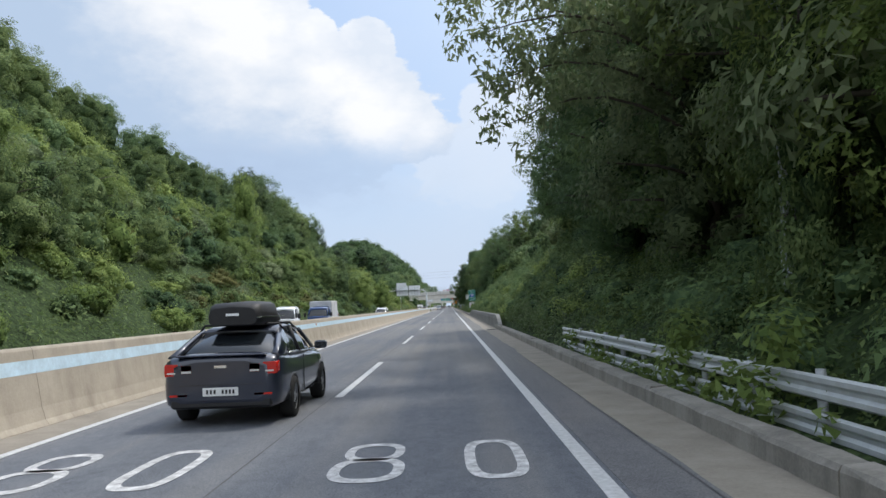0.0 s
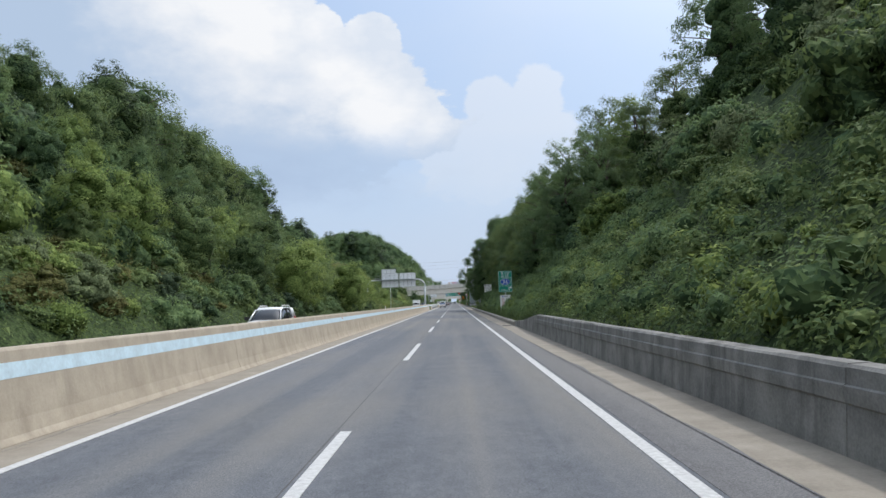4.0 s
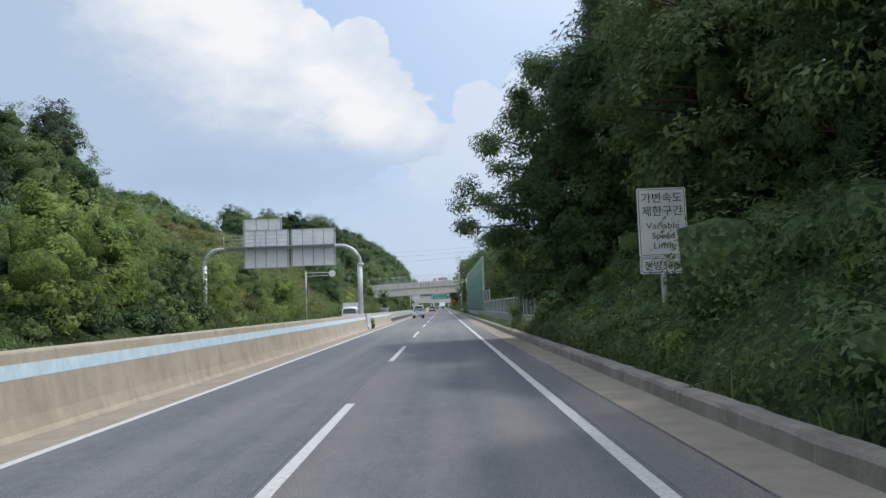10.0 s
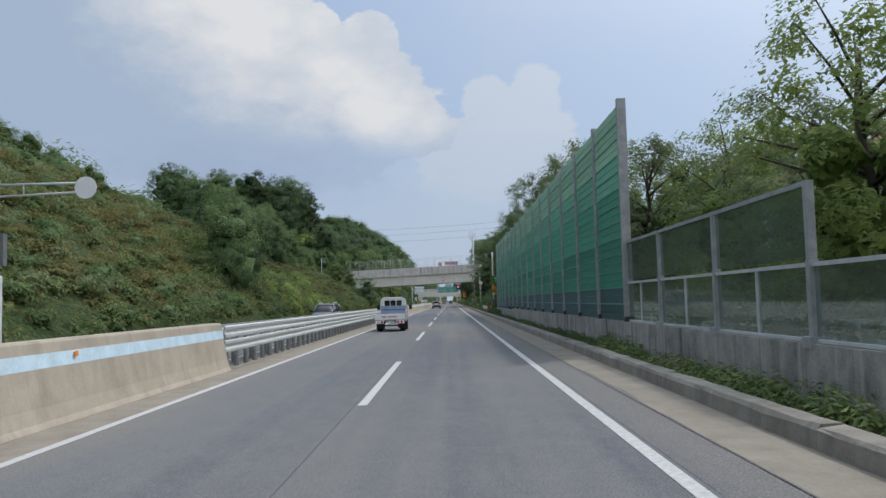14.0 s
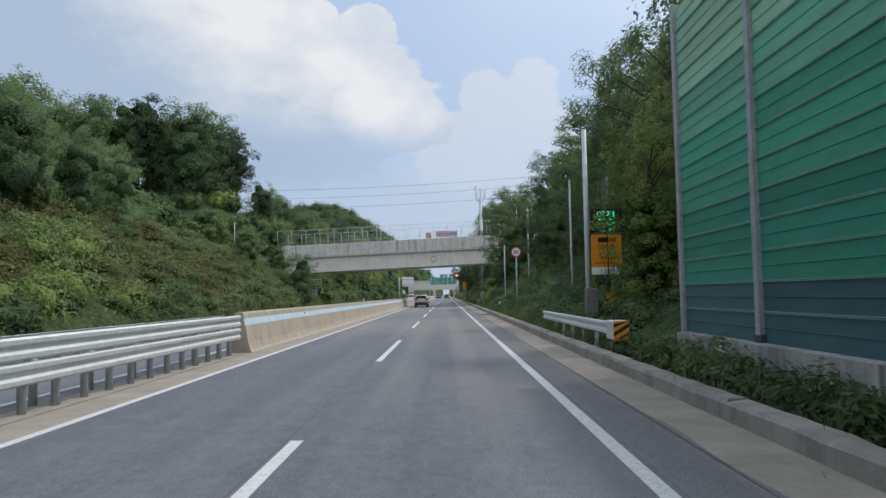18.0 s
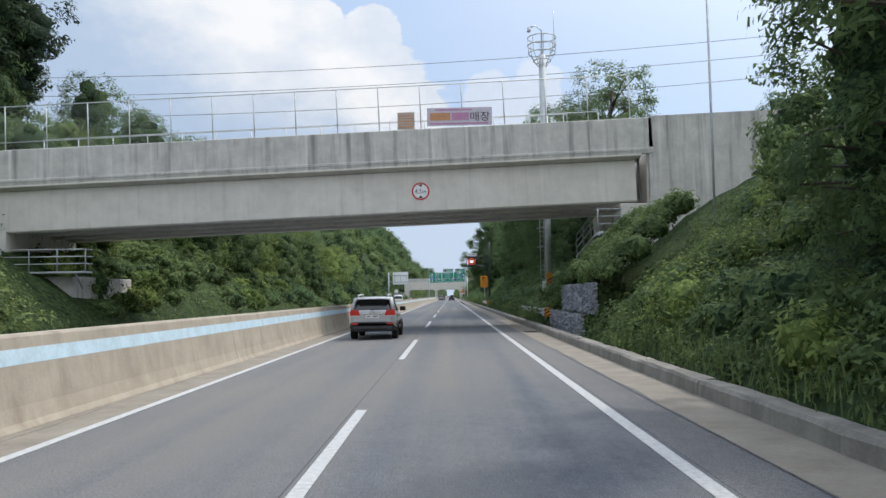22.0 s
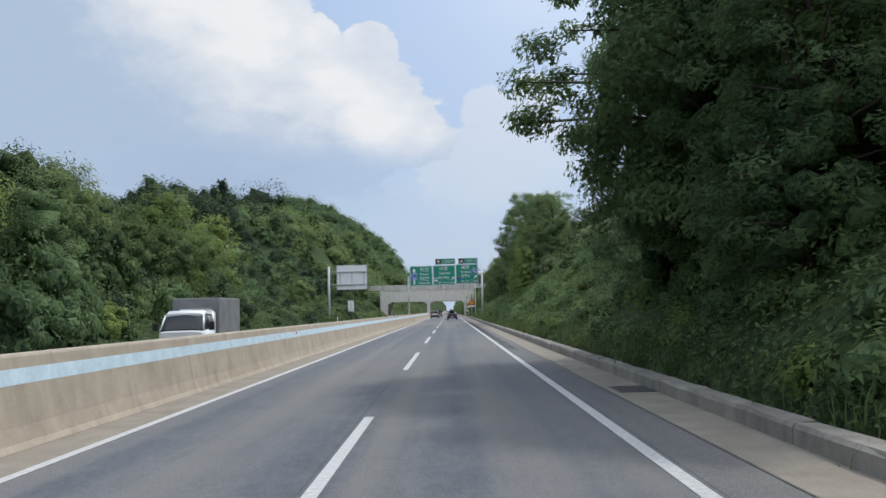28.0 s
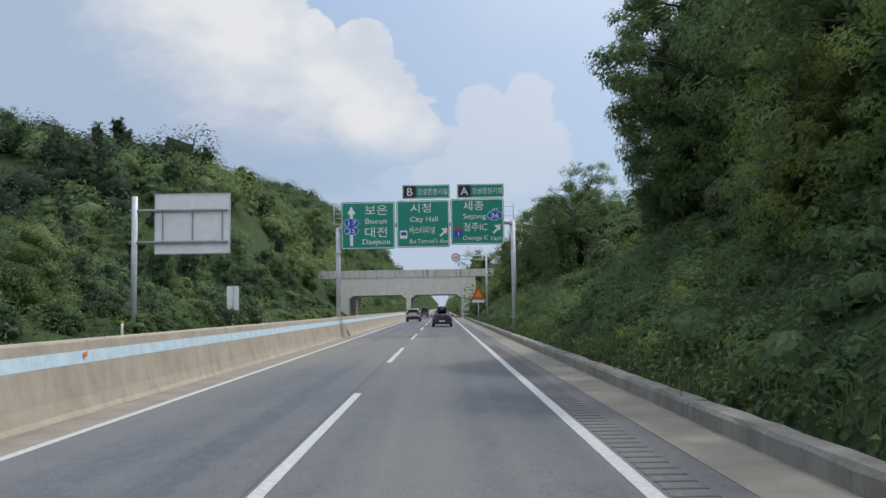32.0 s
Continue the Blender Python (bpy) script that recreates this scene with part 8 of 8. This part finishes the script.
def suv(x, y, mat, label, cladding=GREY_PLASTIC, turn=0.0):
    """Tall estate car, its rear axle at y; heading +y unless turned."""
    c = thing("suv_car", x, y, 0, turn, label, "car")
    W = 0.89
    part("body", loft([shell(-0.93, 0.72, 0.62, 1.05, 0.05), shell(-0.90, 0.84, 0.52, 1.12, 0.06), shell(-0.7, W, 0.50, 1.14), shell(0.4, W, 0.48, 1.11), shell(1.9, W, 0.48, 1.07), shell(2.6, W - 0.01, 0.48, 1.03), shell(3.25, W - 0.07, 0.5, 0.94), shell(3.5, W - 0.2, 0.55, 0.80)]), mat, c)
    part("cladding", loft([shell(-0.97, 0.76, 0.42, 0.66, 0.04, 0), shell(-0.93, 0.86, 0.32, 0.70, 0.04, 0), shell(-0.6, W + 0.015, 0.30, 0.66, 0.04, 0), shell(0.4, W + 0.01, 0.28, 0.50, 0.04, 0), shell(2.2, W + 0.01, 0.28, 0.50, 0.04, 0), shell(3.2, W - 0.05, 0.30, 0.62, 0.04, 0), shell(3.52, W - 0.2, 0.36, 0.62, 0.04, 0)]), cladding, c)
    part("cabin_glass", loft([roof_ring(-0.88, 0.75, 1.08, 0.66, 1.12), roof_ring(-0.62, 0.79, 1.08, 0.63, 1.58), roof_ring(0.2, 0.81, 1.08, 0.64, 1.65), roof_ring(1.2, 0.81, 1.06, 0.63, 1.65), roof_ring(1.75, 0.80, 1.04, 0.60, 1.52), roof_ring(2.55, 0.74, 1.02, 0.62, 1.06)]), CAR_GLASS, c)
    part("roof", loft([(-0.80, [(0, 1.60), (0.60, 1.585), (0.65, 1.56), (0.67, 1.53), (0.3, 1.56), (0, 1.57)]), (-0.5, [(0, 1.665), (0.60, 1.65), (0.655, 1.62), (0.675, 1.58), (0.3, 1.63), (0, 1.64)]), (1.2, [(0, 1.68), (0.58, 1.665), (0.64, 1.64), (0.66, 1.60), (0.3, 1.64), (0, 1.65)]), (1.7, [(0, 1.57), (0.56, 1.555), (0.62, 1.53), (0.64, 1.50), (0.3, 1.53), (0, 1.54)])]), mat, c)
    for s_ in (1, -1):
        part("rear_pillar", strip([(s_ * 0.80, -0.80, 1.10), (s_ * 0.74, -0.70, 1.36), (s_ * 0.66, -0.66, 1.60)], 0.07), mat, c)
        part("side_pillar", strip([(s_ * 0.83, -0.30, 1.10), (s_ * 0.68, -0.30, 1.62)], 0.06), mat, c)
        part("front_pillar", strip([(s_ * 0.76, 2.45, 1.06), (s_ * 0.63, 1.68, 1.55)], 0.035), mat, c)
        part("door_pillar", strip([(s_ * 0.82, 0.75, 1.08), (s_ * 0.66, 0.75, 1.62)], 0.035), BLACK_PLASTIC, c)
        part("roof_rail", strip([(s_ * 0.58, -0.55, 1.66), (s_ * 0.58, -0.45, 1.73), (s_ * 0.57, 1.0, 1.75), (s_ * 0.56, 1.2, 1.67)], 0.03), STEEL, c)
        part("window_visor", strip([(s_ * 0.70, 0.0, 1.58), (s_ * 0.69, 0.9, 1.60), (s_ * 0.70, 1.55, 1.50)], 0.025), BLACK_PLASTIC, c)
        for yy in (0.25, 1.25):
            part("door_handle", boxes((s_ * 0.90 - 0.02, s_ * 0.90 + 0.02, yy - 0.10, yy + 0.10, 0.97, 1.0), bevel=0.008), CHROME, c)
        m_ = part("mirror", boxes((s_ * 1.0 - 0.12, s_ * 1.0 + 0.12, 1.88, 2.04, 1.06, 1.24), bevel=0.03), BLACK_PLASTIC, c)
        part("mirror_glass", boxes((s_ * 1.0 - 0.09, s_ * 1.0 + 0.09, 1.865, 1.882, 1.08, 1.22)), CAR_GLASS, m_)
        t_ = part("tail_lamp", poly([(s_ * 0.47, 0.94), (s_ * 0.86, 0.94), (s_ * 0.83, 1.17), (s_ * 0.53, 1.13)], -0.975, -0.72), TAIL_RED, c)
        part("lamp_side", boxes((s_ * 0.855 - 0.02, s_ * 0.855 + 0.02, -0.90, -0.60, 0.95, 1.12), bevel=0.015), TAIL_RED, t_)
        part("reverse_lamp", poly([(s_ * 0.47, 0.89), (s_ * 0.86, 0.89), (s_ * 0.86, 0.938), (s_ * 0.47, 0.938)], -0.97, -0.80), LAMP_CLEAR, t_)
        part("reflector", boxes((s_ * 0.68 - 0.13, s_ * 0.68 + 0.13, -1.0, -0.94, 0.58, 0.645), bevel=0.01), TAIL_RED, c)
        for wy in (0.0, 2.68):
            part("wheel_arch", strip([(s_ * 0.88, wy + 0.41 * math.cos(a), 0.34 + 0.41 * math.sin(a)) for a in (math.pi * k / 10 for k in range(11))], 0.04), cladding, c)
            wheel(c, s_ * 0.81, wy, 0.36, 0.24, 10, GREY_CAR)
    part("rear_spoiler", boxes((-0.62, 0.62, -0.92, -0.74, 1.555, 1.60), bevel=0.015), mat, c)
    part("wiper", strip([(-0.10, -0.955, 1.16), (0.30, -0.95, 1.18)], 0.018), BLACK_PLASTIC, c)
    part("trim_bar", boxes((-0.40, 0.42, -0.965, -0.935, 0.985, 1.03), bevel=0.01), CHROME, c)
    part("emblem", disc(0, 1.085, 0.075, -0.965, -0.945, 20, 0.038), CHROME, c)
    part("lower_guard", boxes((-0.60, 0.60, -1.0, -0.93, 0.40, 0.46), bevel=0.01), BLACK_PLASTIC, c)
    plate_(c, -0.965, 0.84)
    return c


def flatbed(x, y, mat, label, bed=True, box=False, turn=0.0, cargo=0.0):
    """Small cab-over truck, its rear axle at y; heading +y unless turned."""
    c = thing("small_truck", x, y, 0, turn, label, "truck")
    W = 0.80
    part("cab", loft([shell(1.75, W, 0.55, 1.25, 0.06, 0.0), shell(1.9, W, 0.45, 1.28, 0.05, 0.0), shell(3.05, W, 0.42, 1.24, 0.05, 0), shell(3.22, W - 0.05, 0.42, 1.16, 0.05, 0)]), mat, c)
    part("cab_glass", loft([roof_ring(1.80, 0.77, 1.24, 0.66, 1.84), roof_ring(2.6, 0.77, 1.24, 0.66, 1.86), roof_ring(2.85, 0.76, 1.22, 0.62, 1.70), roof_ring(3.12, 0.74, 1.20, 0.66, 1.25)]), CAR_GLASS, c)
    part("cab_roof", loft([(1.72, [(0, 1.90), (0.62, 1.88), (0.69, 1.82), (0.70, 1.74), (0.3, 1.78), (0, 1.80)]), (2.6, [(0, 1.91), (0.62, 1.89), (0.68, 1.83), (0.69, 1.76), (0.3, 1.80), (0, 1.82)]), (2.85, [(0, 1.80), (0.58, 1.78), (0.64, 1.74), (0.66, 1.68), (0.3, 1.72), (0, 1.74)])]), mat, c)
    part("cab_back", rounded(-0.76, 0.76, 0.95, 1.90, 1.69, 1.80, 0.17), mat, c)
    for x_ in (-0.36, 0.0, 0.36):
        part("rear_window", rounded(x_ - 0.155, x_ + 0.155, 1.44, 1.76, 1.675, 1.692, 0.05), CAR_GLASS, c)
    for s_ in (1, -1):
        part("cab_pillar", strip([(s_ * 0.755, 1.86, 1.22), (s_ * 0.67, 1.86, 1.80)], 0.055), mat, c)
        part("front_pillar", strip([(s_ * 0.75, 3.08, 1.22), (s_ * 0.66, 2.80, 1.74)], 0.04), mat, c)
        m_ = part("mirror", boxes((s_ * 0.98 - 0.09, s_ * 0.98 + 0.09, 2.85, 2.98, 1.20, 1.50), bevel=0.03), BLACK_PLASTIC, c)
        part("mirror_arm", strip([(s_ * 0.76, 2.95, 1.40), (s_ * 0.95, 2.92, 1.40)], 0.015), BLACK_PLASTIC, m_)
        for wy in (0.0, 2.42):
            wheel(c, s_ * (0.66 if wy == 0 else 0.70), wy, 0.31, 0.22 if wy else 0.30, 6)
        part("frame_rail", boxes((s_ * 0.36 - 0.05, s_ * 0.36 + 0.05, -1.0, 2.4, 0.46, 0.58)), BLACK_PLASTIC, c)
    part("guard_frame", strip([(-0.66, 1.63, 1.40), (-0.64, 1.63, 1.86), (-0.56, 1.63, 1.93), (0.56, 1.63, 1.93), (0.64, 1.63, 1.86), (0.66, 1.63, 1.40)], 0.026), mat, c)
    for x_ in (-0.18, 0.18):
        part("window_bar", strip([(x_, 1.63, 1.42), (x_, 1.63, 1.93)], 0.020), mat, c)
    part("head_board", boxes((-0.74, 0.74, 1.60, 1.66, 0.92, 1.44), bevel=0.01), plain("pale blue steel board", (0.30, 0.36, 0.44), 0.5, 0.2, 0.12, 4), c)
    part("blue_line", boxes((-0.74, 0.74, 1.588, 1.602, 1.18, 1.23)), SIGN_BLUE, c)
    if bed:
        part("bed_floor", boxes((-0.82, 0.82, -1.02, 1.6, 0.66, 0.72)), plain("worn bed sheet", (0.24, 0.28, 0.33), 0.5, 0.4, 0.2, 5), c)
        for s_ in (1, -1):
            g_ = part("drop_side", boxes((s_ * 0.83 - 0.02, s_ * 0.83 + 0.02, -1.02, 1.62, 0.66, 1.0), bevel=0.006), mat, c)
            part("rib", boxes((s_ * 0.85 - 0.012, s_ * 0.85 + 0.012, -1.0, 1.6, 0.70, 0.74), (s_ * 0.85 - 0.012, s_ * 0.85 + 0.012, -1.0, 1.6, 0.96, 1.0)), mat, g_)
        tg = part("tailgate", boxes((-0.84, 0.84, -1.06, -1.02, 0.66, 1.0), bevel=0.006), mat, c)
        part("rib", boxes((-0.82, 0.82, -1.075, -1.055, 0.70, 0.73), (-0.82, 0.82, -1.075, -1.055, 0.955, 0.985)), mat, tg)
        for k in range(9):
            x_ = -0.44 + 0.088 * k + (0.06 if k > 2 else 0.0)
            part("marking", boxes((x_, x_ + 0.062, -1.068, -1.058, 0.80, 0.875)), SIGN_RED, tg)
        for x_ in (-0.72, -0.36, 0.0, 0.36, 0.72):
            part("latch", boxes((x_ - 0.03, x_ + 0.03, -1.085, -1.06, 0.66, 0.70), bevel=0.006), STEEL_DULL, tg)
    if box:
        part("cargo_box", boxes((-0.86, 0.86, -1.2, 1.62, 0.66, 2.35), bevel=0.03), plain("grey cargo cover", (0.20, 0.21, 0.22) if cargo else (0.6, 0.61, 0.62), 0.7, 0, 0.15, 2), c)
    for s_ in (1, -1):
        l_ = part("lamp_board", boxes((s_ * 0.58 - 0.23, s_ * 0.58 + 0.23, -1.06, -0.98, 0.45, 0.63), bevel=0.01), mat, c)
        part("tail_lamp", disc(s_ * 0.46, 0.54, 0.065, -1.075, -1.055, 18), TAIL_RED, l_)
        part("tail_lamp", disc(s_ * 0.66, 0.54, 0.065, -1.075, -1.055, 18), LAMP_CLEAR if s_ < 0 else TAIL_RED, l_)
        part("mud_flap", boxes((s_ * 0.62 - 0.2, s_ * 0.62 + 0.2, -0.45, -0.43, 0.18, 0.5)), BLACK_PLASTIC, c)
    part("bumper", boxes((-0.55, 0.55, -1.0, -0.9, 0.30, 0.38)), BLACK_PLASTIC, c)
    plate_(c, -1.03, 0.48, 0.46, 0.12)
    for s_ in (1, -1):
        part("head_lamp", boxes((s_ * 0.58 - 0.14, s_ * 0.58 + 0.14, 3.18, 3.26, 0.72, 0.90), bevel=0.02), LAMP_CLEAR, c)
    part("grille", boxes((-0.40, 0.40, 3.19, 3.25, 0.62, 0.80)), BLACK_PLASTIC, c)
    return c


sedan(-2.78, 18.1, NAVY, "dark blue saloon with a black roof box in the inner lane", True)
flatbed(-3.52, 307.1, WHITE_CAR, "white flatbed pickup truck with an empty bed in the inner lane")
suv(-3.26, 438.7, SILVER, "silver off-road estate car with dark cladding in the inner lane")
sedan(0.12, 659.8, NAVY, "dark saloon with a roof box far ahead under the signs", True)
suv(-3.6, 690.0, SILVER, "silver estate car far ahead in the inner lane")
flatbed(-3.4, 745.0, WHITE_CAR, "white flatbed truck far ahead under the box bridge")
# oncoming traffic behind the median
flatbed(-9.5, 56.0, WHITE_CAR, "oncoming white pickup truck behind the median barrier", turn=180)
flatbed(-9.3, 67.5, BLUE_CAR, "oncoming blue truck with a white load behind the barrier", False, True, 180)
suv(-12.6, 92.0, WHITE_CAR, "oncoming white estate car behind the barrier", turn=180)
suv(-9.4, 122.0, WHITE_CAR, "oncoming white estate car behind the barrier", turn=180)
flatbed(-9.5, 275.5, WHITE_CAR, "oncoming white box truck behind the barrier", False, True, 180)
suv(-9.6, 323.0, GREY_CAR, "oncoming dark grey estate car behind the median rail", turn=180)
flatbed(-9.5, 549.0, WHITE_CAR, "oncoming white truck with a grey covered box", False, True, 180, 1.0)
